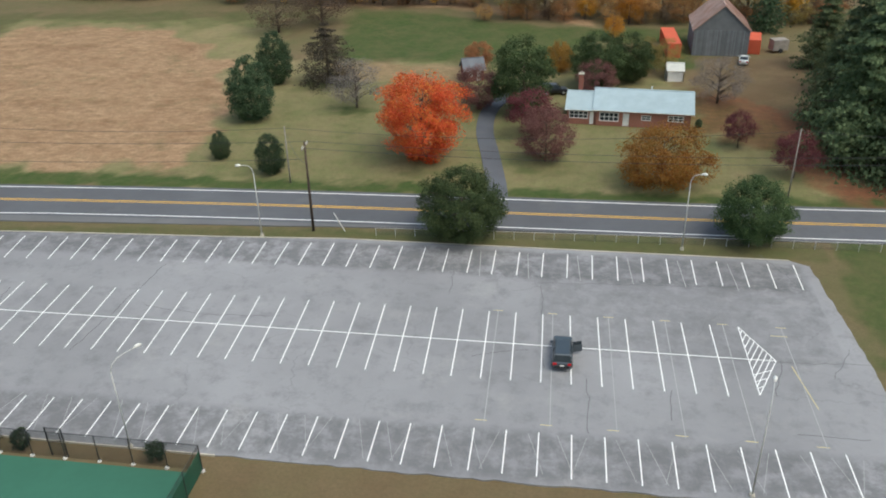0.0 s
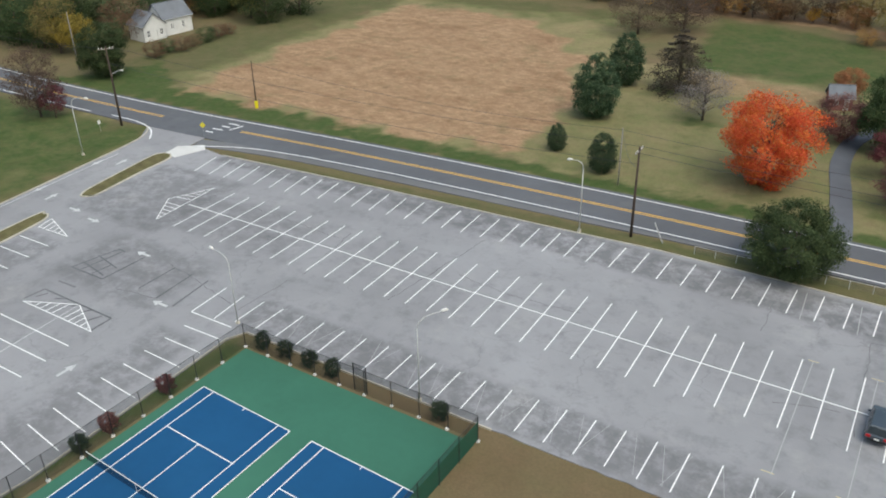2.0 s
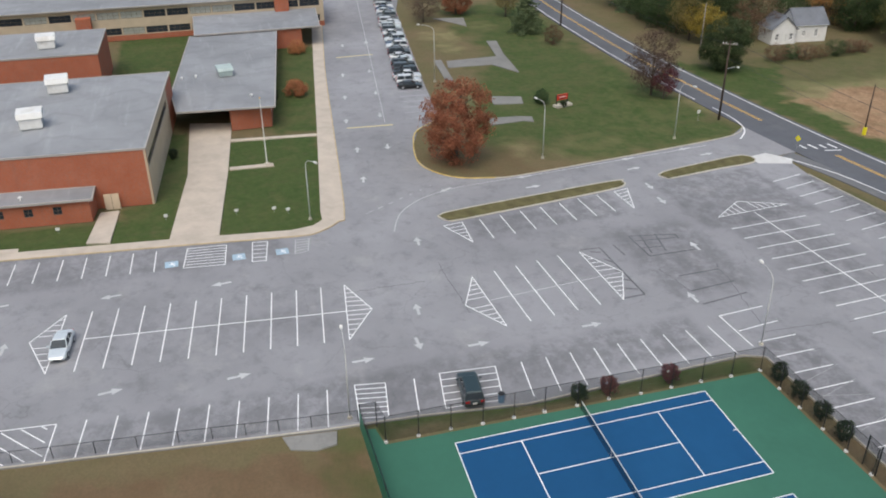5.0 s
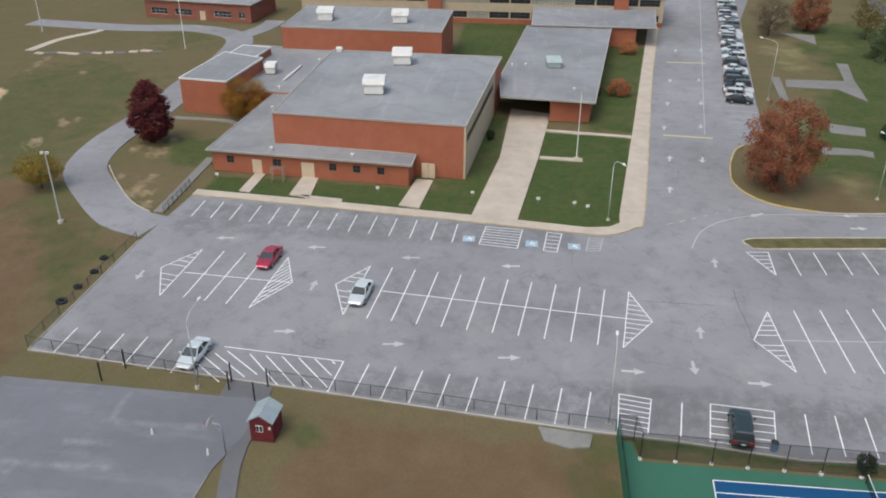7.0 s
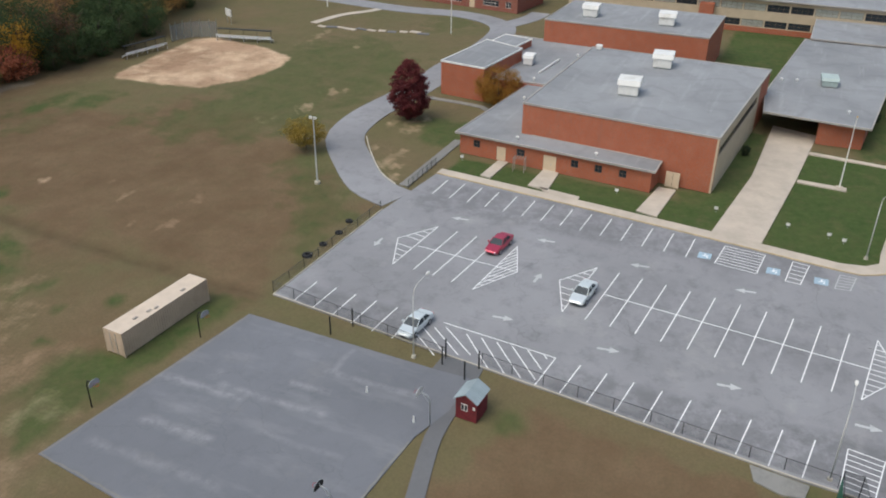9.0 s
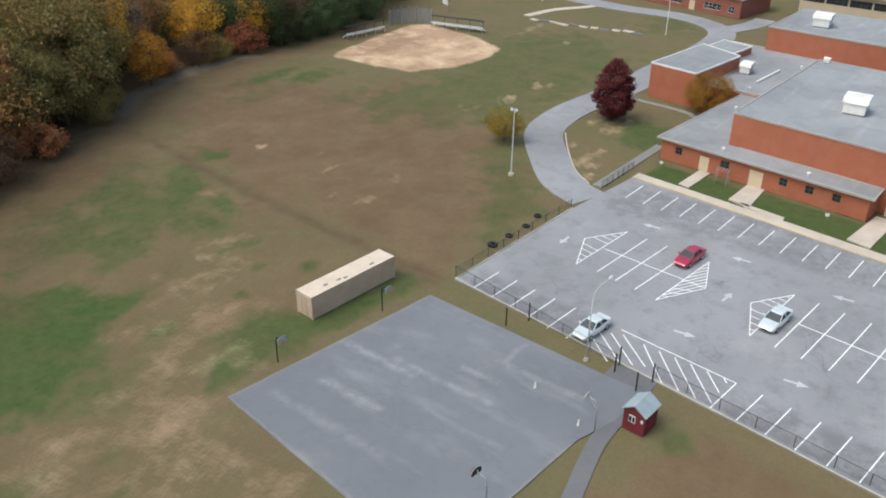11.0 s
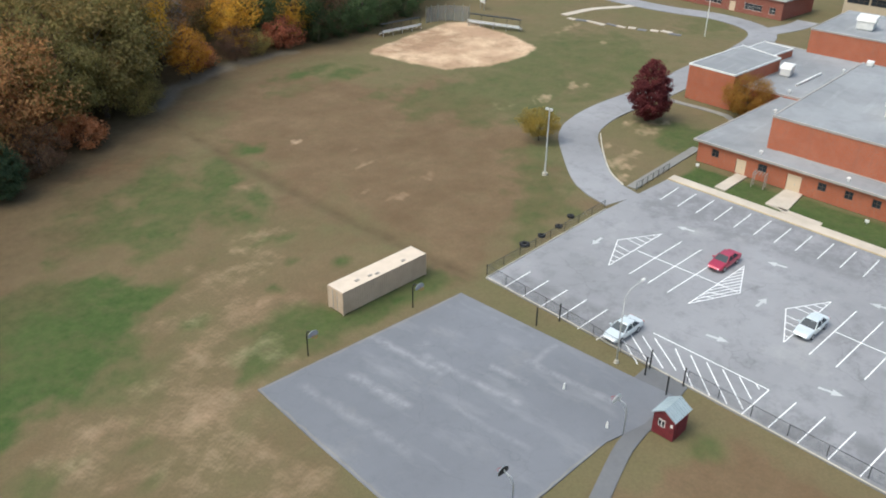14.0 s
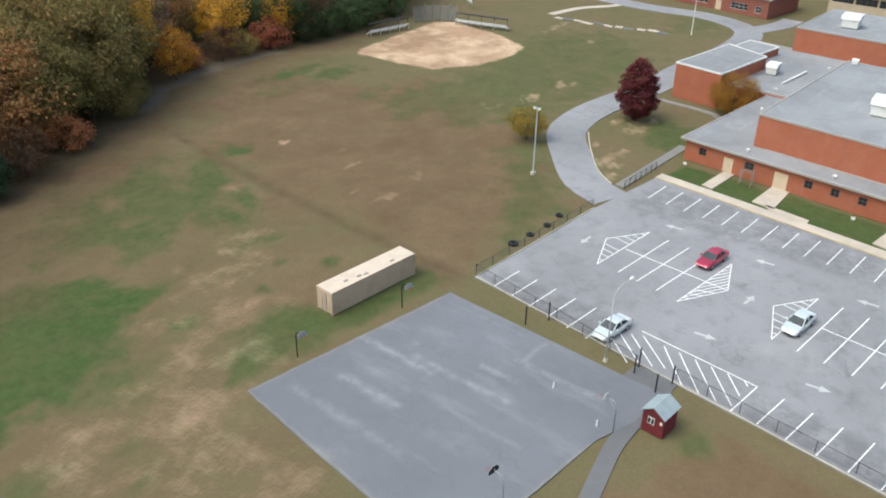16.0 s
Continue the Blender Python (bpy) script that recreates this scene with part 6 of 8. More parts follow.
    t("ochre", -133.0, -47.3, 6.8, 0.8, label="golden-olive tree beside the school wall")
    for x, y, h in ((-181.7, 21.0, 2.8), (-151.9, 16.8, 3.0)):
        t("lowrust", x, y, h, 1.1)
    # the woods south of the playing field
    rng = random.Random(5)
    grp = "woods by the playing field"
    edge = [(-24, -106), (-38, -112), (-50, -117), (-61, -121), (-72, -129), (-86, -135), (-104, -136.5), (-120, -134.5), (-136, -134.5), (-152, -138), (-170, -144), (-190, -150), (-215, -150)]
    for row in range(4):
        for i in range(len(edge) - 1):
            for k in range(2):
                x, y = lerp(edge[i], edge[i + 1], (k + 0.5 * (row % 2) + rng.random() * 0.4) / 2)
                y -= row * 9.0 + rng.random() * 3
                x -= row * 3.0
                if x > 0.26 * y or (row > 2 and x < -110) or (row < 3 and -84 < x < -73) or (row == 0 and -108 < x < -84):
                    continue
                if x > -52:
                    kd = rng.choice(["oak", "oak", "brown", "wood", "olive"])
                elif x > -73:
                    kd = rng.choice(["wood", "wood", "olive", "olive", "oak"])
                elif x > -108:
                    kd = rng.choice(["olive", "wood", "brown", "oak", "wood"])
                else:
                    kd = rng.choice(["darkwood", "darkwood", "brown", "darkwood", "darkwood", "oak"])
                h = (16 + rng.random() * 7 if x > -75 else 13 + rng.random() * 5) - (3.0 if row == 0 else 0)
                t(kd, x, y, h, 0.8 + rng.random() * 0.3, grp, rng.choice([0, 1]))
    # bare trunks in the gap, golden trees and low reds along the margin
    for x, y, h in ((-78, -139, 15), (-82, -146, 16), (-85, -141, 14), (-80, -152, 17)):
        t("bare", x, y, h, 0.8, grp)
    t("gold", -78.3, -133.9, 17, 0.62, grp)
    t("gold", -83.3, -130.2, 9.5, 0.95, grp)
    t("gold", -100.0, -137.8, 12.5, 0.95, grp, 1)
    t("oak", -89.3, -142.7, 15, 0.75, grp)
    for x, y, h, kd in ((-113, -136, 10, "gold"), (-88, -134, 5, "lowrust"), (-51.1, -119.1, 6, "lowrust"), (-54.0, -114.0, 5, "lowrust"), (-45, -109.5, 7, "brown"), (-38, -106.5, 8, "cedar"), (-108, -134, 6, "lowrust"), (-67, -120.5, 6, "olive"), (-71, -123, 5, "wood"), (-96, -133.5, 7, "brown"), (-101, -133.5, 5, "olive"), (-116, -132, 7, "darkwood"), (-122, -131.5, 7, "darkwood"), (-128, -131, 8, "darkwood"), (-134, -131.5, 8, "darkwood"), (-144, -133, 8, "darkwood")):
        t(kd, x, y, h, 1.05, grp)
    # woods behind the farm and beyond the road's bend
    for i in range(17):
        x = -84 + i * 8.6 + rng.random() * 4
        y = (206 if x < -20 else 194) + rng.random() * 6
        t(rng.choice(["oak", "olive", "dull", "oak", "gold", "brown"]), x, y, 12 + rng.random() * 5, 1.0, "woods behind the farm", rng.choice([0, 1]))
    for i in range(34):
        x = -86 + i * 4.4 + rng.random() * 2
        t(rng.choice(["brown", "oak", "olive", "dull", "oak", "gold"]), x, (205 if x < -20 else 191) + rng.random() * 4, 3.5 + rng.random() * 3.5, 1.2, "undergrowth behind the farm")
    for i in range(11):
        for row in range(2):
            x = -146 - i * 8.6 + rng.random() * 4
            y = (146 if i < 4 else 116) + row * 10 + rng.random() * 5 - i * 0.4
            t(rng.choice(["oak", "darkwood", "darkwood", "darkwood", "pine", "wood", "darkwood"]), x, y, 11 + rng.random() * 5 + row * 1.5, 1.0, "woods beyond the road")
    for i in range(5):
        t(rng.choice(["darkwood", "pine", "darkwood"]), -172 - i * 8 + rng.random() * 3, 106 + rng.random() * 3, 11 + rng.random() * 3, 1.0, "woods beyond the road")
    for i in range(7):
        t(rng.choice(["oak", "wood", "rust", "olive"]), -132 + i * 6.8 + rng.random() * 3, 210 + rng.random() * 10, 12, 1.0, "woods behind the field")


plant()


def bush(x, y, h, mat, label, r=0.4, leaves=1500):
    key = ("bush", mat.name)
    m = pose(x, y, -0.05, 0, 0, x * 40) @ Matrix.Diagonal((h, h, h, 1))
    if key in PROTO:
        ob = copy_thing(PROTO[key], m)
        ob.matrix_basis = m
        return ob
    ob = make_tree("shrub", label, mat, (r, 0.02, 0.5, 3.0, 5), 7, 2 * leaves, 70, 0.03, None, "rounded shrubs by the courts")
    ob["category"] = "shrub"
    ob.matrix_basis = m
    PROTO[key] = ob
    return ob


for x in (-51.9, -49.0, -46.0, -43.2, -31.4):
    bush(x, 47.45, 1.85, L_SHRUB, "rounded dark green shrub beside the court fence")
bush(-54.6, 28.5, 1.8, L_SHRUB, "")
for y in (31.5, 37.7):
    bush(-54.7, y, 1.9, L_MAROON, "small red-brown shrub beside the court fence")
bush(-126.5, -5.4, 1.7, L_SHRUB, "")
bush(-151.0, 12.7, 1.8, L_SHRUB, "")
bush(-188.4, 17.8, 1.6, L_SHRUB, "")


# ---- vehicles ----
def car_paint(name, col, metal=0.3):
    m, nt, b = mat_new(name)
    n = N(nt)
    c = n.mix(n.noise(n.world_pos(), 1.5, 3), col, tuple(v * 0.85 for v in col))
    n.link(c, b.inputs["Base Color"])
    b.inputs["Roughness"].default_value = 0.28
    b.inputs["Metallic"].default_value = metal
    b.inputs["Coat Weight"].default_value = 0.6
    return m


M_TAIL = surface("tail_lamp", (0.45, 0.02, 0.025), 0.2, 0.05, 2.0)
M_HEAD = surface("head_lamp", (0.75, 0.77, 0.8), 0.1, 0.05, 2.0)
M_RIM = surface("wheel_rim", (0.5, 0.5, 0.52), 0.35, 0.1, 4.0, metal=0.7)
M_TRIM = surface("black_trim", (0.02, 0.02, 0.022), 0.5, 0.1, 3.0)
PAINT = {k: car_paint("car_" + k, c) for k, c in {"silver": (0.72, 0.76, 0.76), "white": (0.8, 0.8, 0.8), "red": (0.44, 0.03, 0.07), "slate": (0.06, 0.075, 0.09), "black": (0.015, 0.016, 0.018), "grey": (0.2, 0.21, 0.22), "blue": (0.05, 0.08, 0.15), "dark_green": (0.035, 0.055, 0.055)}.items()}
# stations along the car: x, half width, underside, beltline; then the cabin: x base rear/front, x roof rear/front, height
SHAPES = {
    "sedan": dict(L=[(-2.35, 0.72, 0.42, 0.86), (-2.25, 0.84, 0.3, 0.98), (-1.5, 0.9, 0.24, 1.0), (0.0, 0.91, 0.22, 0.95), (0.9, 0.9, 0.22, 0.93), (1.9, 0.86, 0.26, 0.78), (2.25, 0.76, 0.34, 0.66), (2.36, 0.62, 0.42, 0.56)],
                  cab=(-1.75, 1.0, -1.05, 0.25, 1.44), wb=(-1.35, 1.38), r=0.33),
    "suv": dict(L=[(-2.4, 0.8, 0.5, 1.0), (-2.32, 0.9, 0.38, 1.1), (-1.5, 0.95, 0.32, 1.12), (0.0, 0.96, 0.3, 1.1), (0.95, 0.95, 0.3, 1.08), (1.95, 0.92, 0.34, 0.98), (2.3, 0.84, 0.4, 0.84), (2.42, 0.7, 0.48, 0.66)],
                cab=(-2.3, 1.15, -2.05, 0.45, 1.76), wb=(-1.4, 1.45), r=0.38),
    "pickup": dict(L=[(-2.75, 0.9, 0.5, 1.08), (-2.65, 0.96, 0.42, 1.12), (-1.0, 0.98, 0.36, 1.12), (0.0, 0.98, 0.34, 1.12), (1.1, 0.97, 0.34, 1.1), (2.2, 0.95, 0.38, 1.04), (2.6, 0.88, 0.42, 0.95), (2.72, 0.78, 0.5, 0.75)],
                   cab=(-0.75, 1.3, -0.55, 0.7, 1.8), wb=(-1.65, 1.7), r=0.4),
}
CARS = {}


def make_car(kind, colour, label, at, group="", open_door=False):
    """A car with its nose along +x."""
    key = (kind, colour, open_door)
    if key in CARS:
        ob = copy_thing(CARS[key], at)
        return tagged(ob, label, group=group)
    S = SHAPES[kind]
    paint = PAINT[colour]
    c = thing("car" if kind != "pickup" else "pickup_truck", label, "car", at, group)
    CARS[key] = c
    st = S["L"]
    body = MB()
    vs, fs = [], []
    for x, w, zb, zt in st:
        h = zt - zb
        ring = [(-w * 0.86, zb), (w * 0.86, zb), (w, zb + 0.22 * h), (w, zb + 0.62 * h), (w * 0.93, zb + 0.93 * h), (w * 0.8, zt), (-w * 0.8, zt), (-w * 0.93, zb + 0.93 * h), (-w, zb + 0.62 * h), (-w, zb + 0.22 * h)]
        vs += [(x, y, z) for y, z in ring]
    n = 10
    for i in range(len(st) - 1):
        fs += [(i * n + k, (i + 1) * n + k, (i + 1) * n + (k + 1) % n, i * n + (k + 1) % n) for k in range(n)]
    fs += [tuple(range(n)), tuple(range((len(st) - 1) * n, len(st) * n))[::-1]]
    body.add(vs, [f[::-1] for f in fs])
    part("body", body, paint, c, smooth=False)
    x0, x1, r0, r1, zr = S["cab"]
    zb = st[3][3] - 0.04
    wb, wt = st[3][1] * 0.9, st[3][1] * 0.72
    cab = MB()
    zt = zr - 0.05
    cab.add([(x0, -wb, zb), (x1, -wb, zb), (x1, wb, zb), (x0, wb, zb), (r0, -wt, zt), (r1, -wt, zt), (r1, wt, zt), (r0, wt, zt)],
            [(0, 3, 2, 1), (4, 5, 6, 7), (0, 1, 5, 4), (1, 2, 6, 5), (2, 3, 7, 6), (3, 0, 4, 7)])
    part("glazing", cab, M_GLASS, c, "dark car glass")
    roof = MB()
    roof.add([(r0 - 0.03, -wt - 0.02, zt - 0.03), (r1 + 0.03, -wt - 0.02, zt - 0.03), (r1 + 0.03, wt + 0.02, zt - 0.03), (r0 - 0.03, wt + 0.02, zt - 0.03), (r0 + 0.1, -wt * 0.85, zr), (r1 - 0.12, -wt * 0.85, zr), (r1 - 0.12, wt * 0.85, zr), (r0 + 0.1, wt * 0.85, zr)],
             [(0, 3, 2, 1), (4, 5, 6, 7), (0, 1, 5, 4), (1, 2, 6, 5), (2, 3, 7, 6), (3, 0, 4, 7)])
    part("roof", roof, paint, c)
    for sy in (-1, 1):
        for xa, xb in ((x0, r0), (x1, r1), ((x0 + x1) / 2 - 0.1, (r0 + r1) / 2)):
            part("pillar", MB().tube([(xa, sy * wb * 1.005, zb), (xb, sy * wt * 1.01, zt)], 0.045, 5), paint, c)
        part("mirror", MB().box((x1 - 0.35, sy * (wb + 0.2), zb + 0.08), (0.14, 0.22, 0.15)), paint, c)
        part("headlight", MB().box((st[-1][0] - 0.12, sy * st[-1][1] * 0.86, st[-1][3] - 0.02), (0.2, 0.34, 0.14), -sy * 0.45), M_HEAD, c)
        part("tail_light", MB().box((st[0][0] + 0.02, sy * st[0][1] * 0.84, st[0][3] - 0.06), (0.1, 0.36, 0.22)), M_TAIL, c, "red tail light")
        for wx in S["wb"]:
            R = S["r"]
            ty = MB().tube([(wx, sy * (st[3][1] - 0.23), R), (wx, sy * (st[3][1] - 0.2), R), (wx, sy * (st[3][1] + 0.0), R), (wx, sy * (st[3][1] + 0.02), R)], [R * 0.86, R, R, R * 0.86], 16)
            t = part("wheel", ty, M_RUBBER, c)
            part("rim", MB().tube([(wx, sy * (st[3][1] + 0.015), R), (wx, sy * (st[3][1] + 0.035), R)], [R * 0.66, R * 0.55], 12), M_RIM, t)
    part("bumper", MB().box((st[0][0] - 0.02, 0, st[0][2] + 0.12), (0.1, st[0][1] * 1.7, 0.16)), M_TRIM if kind != "sedan" else paint, c)
    part("grille", MB().box((st[-1][0] - 0.02, 0, st[-1][3] - 0.14), (0.1, st[-1][1] * 0.9, 0.12)), M_TRIM, c)
    part("number_plate", MB().box((st[0][0] - 0.06, 0, st[0][3] - 0.2), (0.03, 0.4, 0.14)), M_WHITEM, c)
    if kind == "pickup":
        part("load_bed", MB().box((-1.7, 0, 1.09), (1.75, 1.6, 0.08)), M_TRIM, c)
    if open_door:
        d = part("open_door", MB().box((0.62, -1.35, 0.72), (0.1, 0.95, 0.75), 0.35), paint, c, "front door standing open")
        part("door_window", MB().box((0.62, -1.33, 1.28), (0.05, 0.8, 0.38), 0.35), M_GLASS, d)
    return c


make_car("suv", "slate", "dark slate hatchback with its front door open", pose(0.75, 65.2, Z_LOT, 0, 0, 90), open_door=True)
make_car("sedan", "red", "red sedan parked across a hatched corner", pose(-83.6, -28.9, Z_LOT, 0, 0, -6))
make_car("sedan", "silver", "silver sedan beside a hatched corner", pose(-76.9, -16.8, Z_LOT, 0, 0, -6))
make_car("sedan", "silver", "silver sedan by the lot's fence", pose(-64.0, -30.6, Z_LOT, 0, 0, -6))
make_car("suv", "dark_green", "dark green off-road car in a hatched bay", pose(-58.3, 19.5, Z_LOT, 0, 0, 172))
_rng = random.Random(3)
_kinds = [("sedan", "black"), ("suv", "white"), ("pickup", "white"), ("suv", "black"), ("suv", "slate"), ("suv", "black"), ("sedan", "silver"), ("sedan", "white"), ("suv", "black"), ("sedan", "grey"), ("suv", "white"), ("sedan", "blue"), ("suv", "silver"), ("sedan", "black"), ("sedan", "white"), ("suv", "grey")]
for i in range(33):
    k, col = _kinds[i % len(_kinds)] if i < 16 else _rng.choice(_kinds)
    x, y = lerp((-149.8, 37.8), (-227.8, 50.2), i / 27)
    make_car(k, col, f"{col.replace('_', ' ')} {'pickup' if k == 'pickup' else 'car' if k == 'sedan' else 'sport utility car'} in the row beside the lane", pose(x, y, Z_LOT, 0, 0, 80 + _rng.choice([0, 0, 0, 180])), "cars parked along the lane")
for i in range(32):
    x, y = lerp((-134.6, 35.4), (-227.8, 50.2), i / 31)
    stroke("stall_line", (x + 1.4, y - 2.6), (x + 1.9, y + 2.6), 0.1, UNIT_F)


# ---- poles and lamps ----
def lamp_post(x, y, h, arm, reach=2.4, label="pale metal street lamp with a curved arm"):
    """A street lamp; arm: heading of its arm in degrees."""
    lp = thing("street_lamp", label, "street lamp", pose(x, y, 0, 0, 0, arm), "street lamps")
    part("base", MB().tube([(0, 0, -0.1), (0, 0, 0.25)], [0.26, 0.2], 10), M_KERB, lp)
    pts = [(0, 0, 0.2), (0, 0, h * 0.55), (0, 0, h - 1.0), (reach * 0.08, 0, h - 0.45), (reach * 0.3, 0, h - 0.1), (reach * 0.6, 0, h), (reach, 0, h - 0.02)]
    part("post", MB().tube(pts[:3], [0.075, 0.062, 0.05], 8), M_POLE, lp, smooth=True)
    part("arm", MB().tube(pts[2:], [0.05, 0.045, 0.042, 0.04, 0.036], 8), M_POLE, lp, smooth=True)
    hd = part("lamp_head", MB().tube([(reach - 0.1, 0, h), (reach + 0.12, 0, h + 0.05), (reach + 0.42, 0, h + 0.02), (reach + 0.6, 0, h - 0.05)], [0.06, 0.14, 0.15, 0.06], 8), M_WHITEM, lp, smooth=True)
    part("lens", MB().ball((reach + 0.32, 0, h - 0.07), 0.12, 8, 5, squash=0.7), M_HEAD, hd)
    return lp


for x, y, h, a, r in ((-35.8, 85.9, 9.2, 190, 1.4), (13.9, 87.8, 9.3, 10, 1.2), (-34.3, 48.6, 8.7, 60, 2.4), (-57.2, 49.3, 7.9, 172, 2.4), (15.3, 49.3, 9.0, 75, 2.6), (-109.5, 47.9, 8.8, 200, 1.8), (-110.9, 71.0, 9.0, 20, 2.4), (-99.2, 11.2, 8.3, 35, 1.6), (-152.5, 43.4, 10.6, 230, 3.0), (-59.6, -28.7, 7.8, 176, 2.6), (-58.2, 8.4, 7.8, 175, 2.4)):
    lamp_post(x, y, h, a, r)


def utility_pole(x, y, h, heading, mat=None, arms=1, lamp=False, label="dark wooden utility pole with a crossarm"):
    up = thing("utility_pole", label, "utility pole", pose(x, y, 0, 0, 0, heading), "utility poles")
    k_ = 1.0 if arms else 0.6
    part("pole", MB().tube([(0, 0, -0.2), (0, 0, h * 0.5), (0.02, 0, h)], [0.19 * k_, 0.16 * k_, 0.12 * k_], 8), mat or M_WOODP, up, smooth=True)
    for k in range(arms):
        z = h - 0.5 - k * 1.2
        ca = part("crossarm", MB().box((0, 0, z), (0.12, 2.4, 0.14)), M_WOODG, up)
        for s in (-1.05, -0.6, 0.6, 1.05):
            part("insulator", MB().tube([(0, s, z + 0.07), (0, s, z + 0.3)], [0.05, 0.035], 6), M_WHITEM, ca)
    if lamp:
        part("lamp_arm", MB().tube([(0, 0, h - 4.6), (0, 1.0, h - 4.2), (0, 1.6, h - 4.1)], 0.04, 6), M_POLE, up)
        part("lamp_head", MB().ball((0, 1.8, h - 4.15), 0.2, 8, 5, squash=0.6), M_WHITEM, up)
    return up


utility_pole(-29.9, 87.8, 11.5, 0)
utility_pole(-37.0, 101.2, 8.2, 0, M_WOODG, 0, label="slim grey wooden pole beside the road")
utility_pole(28.6, 103.0, 9.4, 5, M_WOODG, 0, label="slim grey wooden pole beside the road")
yp = utility_pole(-102.9, 100.3, 8.2, 0, M_WOODP, 0, label="dark wooden pole with a yellow guard at its foot")
M_YSIGN = surface("yellow_sign", (0.8, 0.68, 0.02), 0.5, 0.05, 2.0)
part("guard", MB().tube([(0, 0, 0), (0, 0, 1.2)], 0.3, 8), M_YSIGN, yp, "bright yellow plastic guard")
utility_pole(-116.4, 82.6, 13.2, -38, arms=1, lamp=True)
utility_pole(-187.0, 84.8, 11.5, 40)
utility_pole(-150.0, 99.5, 11.5, 20, M_WOODG, 0, label="slim grey wooden pole beside the road")
M_WIRE = surface("cable", (0.05, 0.05, 0.055), 0.6, 0.1, 1.0)
for k, (a, b, za, zb) in enumerate((((-29.9, 88.85), (60, 94.0), 11.2, 11.2), ((-29.9, 86.75), (60, 92.0), 11.2, 11.2), ((-29.9, 87.8), (-116.4, 82.6), 9.4, 10.4), ((-29.9, 88.8), (-116.0, 83.6), 11.2, 12.8), ((-37.0, 101.2), (-102.9, 100.3), 7.9, 7.9), ((-37.0, 101.2), (28.6, 103.0), 7.9, 9.1), ((-29.9, 87.8), (-37, 101.2), 9.0, 7.8), ((28.6, 103), (90, 107), 9.1, 9.1), ((-116.4, 82.6), (-187, 84.8), 12.7, 11.2))):
    pts = []
    for i in range(13):
        t = i / 12
        x, y = lerp(a, b, t)
        pts.append((x, y, za + (zb - za) * t - 1.3 * 4 * t * (1 - t)))
    tagged(part("overhead_cable", MB().tube(pts, 0.022, 5), M_WIRE), "thin dark overhead cable between poles", "cable", "overhead cables")
gw = thing("guy_wire", "pale guy wire guard beside the utility pole", "guy wire")
part("guard", MB().tube([(-26.0, 88.0, 0), (-27.2, 88.0, 2.4)], 0.07, 6), M_POLE, gw)
flag = thing("flagpole", "tall white flagpole in the lawn", "flagpole", pose(-119.8, 7.9, 0))
part("pole", MB().tube([(0, 0, 0), (0, 0, 5), (0, 0, 10.2)], [0.09, 0.075, 0.04], 8), M_WHITEM, flag)
part("ball", MB().ball((0, 0, 10.28), 0.11, 8, 5), M_YELLOW, flag)
part("footing", MB().tube([(0, 0, -0.1), (0, 0, 0.2)], 0.5, 12), M_CONC, flag)
flood = thing("flood_light_pole", "tall pale pole with floodlights at the field's edge", "light pole", pose(-91.0, -58.3, 0))
part("pole", MB().tube([(0, 0, -0.2), (0, 0, 9.6)], [0.12, 0.08], 8), M_POLE, flood)
part("footing", MB().tube([(0, 0, -0.1), (0, 0, 0.3)], 0.4, 10), M_KERB, flood)
for s in (-0.35, 0.35):
    part("floodlight", MB().box((0.1, s, 9.5), (0.3, 0.35, 0.3), 0.3), M_WHITEM, flood)
for x, y, h in ((-175.1, -74.2, 10.0), (-186.2, -112.8, 10.0)):
    fp = thing("field_pole", "slim white pole in the grass", "pole", pose(x, y, 0), "slim white poles")
    part("pole", MB().tube([(0, 0, -0.1), (0, 0, h)], [0.11, 0.06], 8), M_WHITEM, fp)
    part("cap", MB().ball((0, 0, h), 0.18, 8, 5), M_WHITEM, fp)


# ---- fences ----
def net_mat(name, col, cover):
    """Woven wire, mostly open."""
    m, nt, b = mat_new(name)
    n = N(nt)
    b.inputs["Base Color"].default_value = (*col, 1)
    b.inputs["Roughness"].default_value = 0.6
    t = nt.nodes.new("ShaderNodeBsdfTransparent")
    mx = nt.nodes.new("ShaderNodeMixShader")
    f = n.math("ADD", n.math("MULTIPLY", n.noise(n.world_pos(), 3.0, 2), 0.12), cover - 0.06)
    n.link(f, mx.inputs[0])
    n.link(t.outputs[0], mx.inputs[1])
    n.link(b.outputs[0], mx.inputs[2])
    n.link(mx.outputs[0], nt.nodes["Material Output"].inputs[0])
    return m


M_NET = net_mat("black_chain_link", (0.025, 0.026, 0.025), 0.17)
M_NETG = net_mat("grey_chain_link", (0.2, 0.2, 0.19), 0.09)
M_SCREEN = net_mat("green_windscreen", (0.03, 0.17, 0.1), 0.72)
M_TNET = net_mat("tennis_net", (0.015, 0.017, 0.02), 0.3)


FOOT = MB().tube([(0, 0, -0.1), (0.02, 0, 0.1)], [0.21, 0.14], 7).mesh("footing", M_APRON)


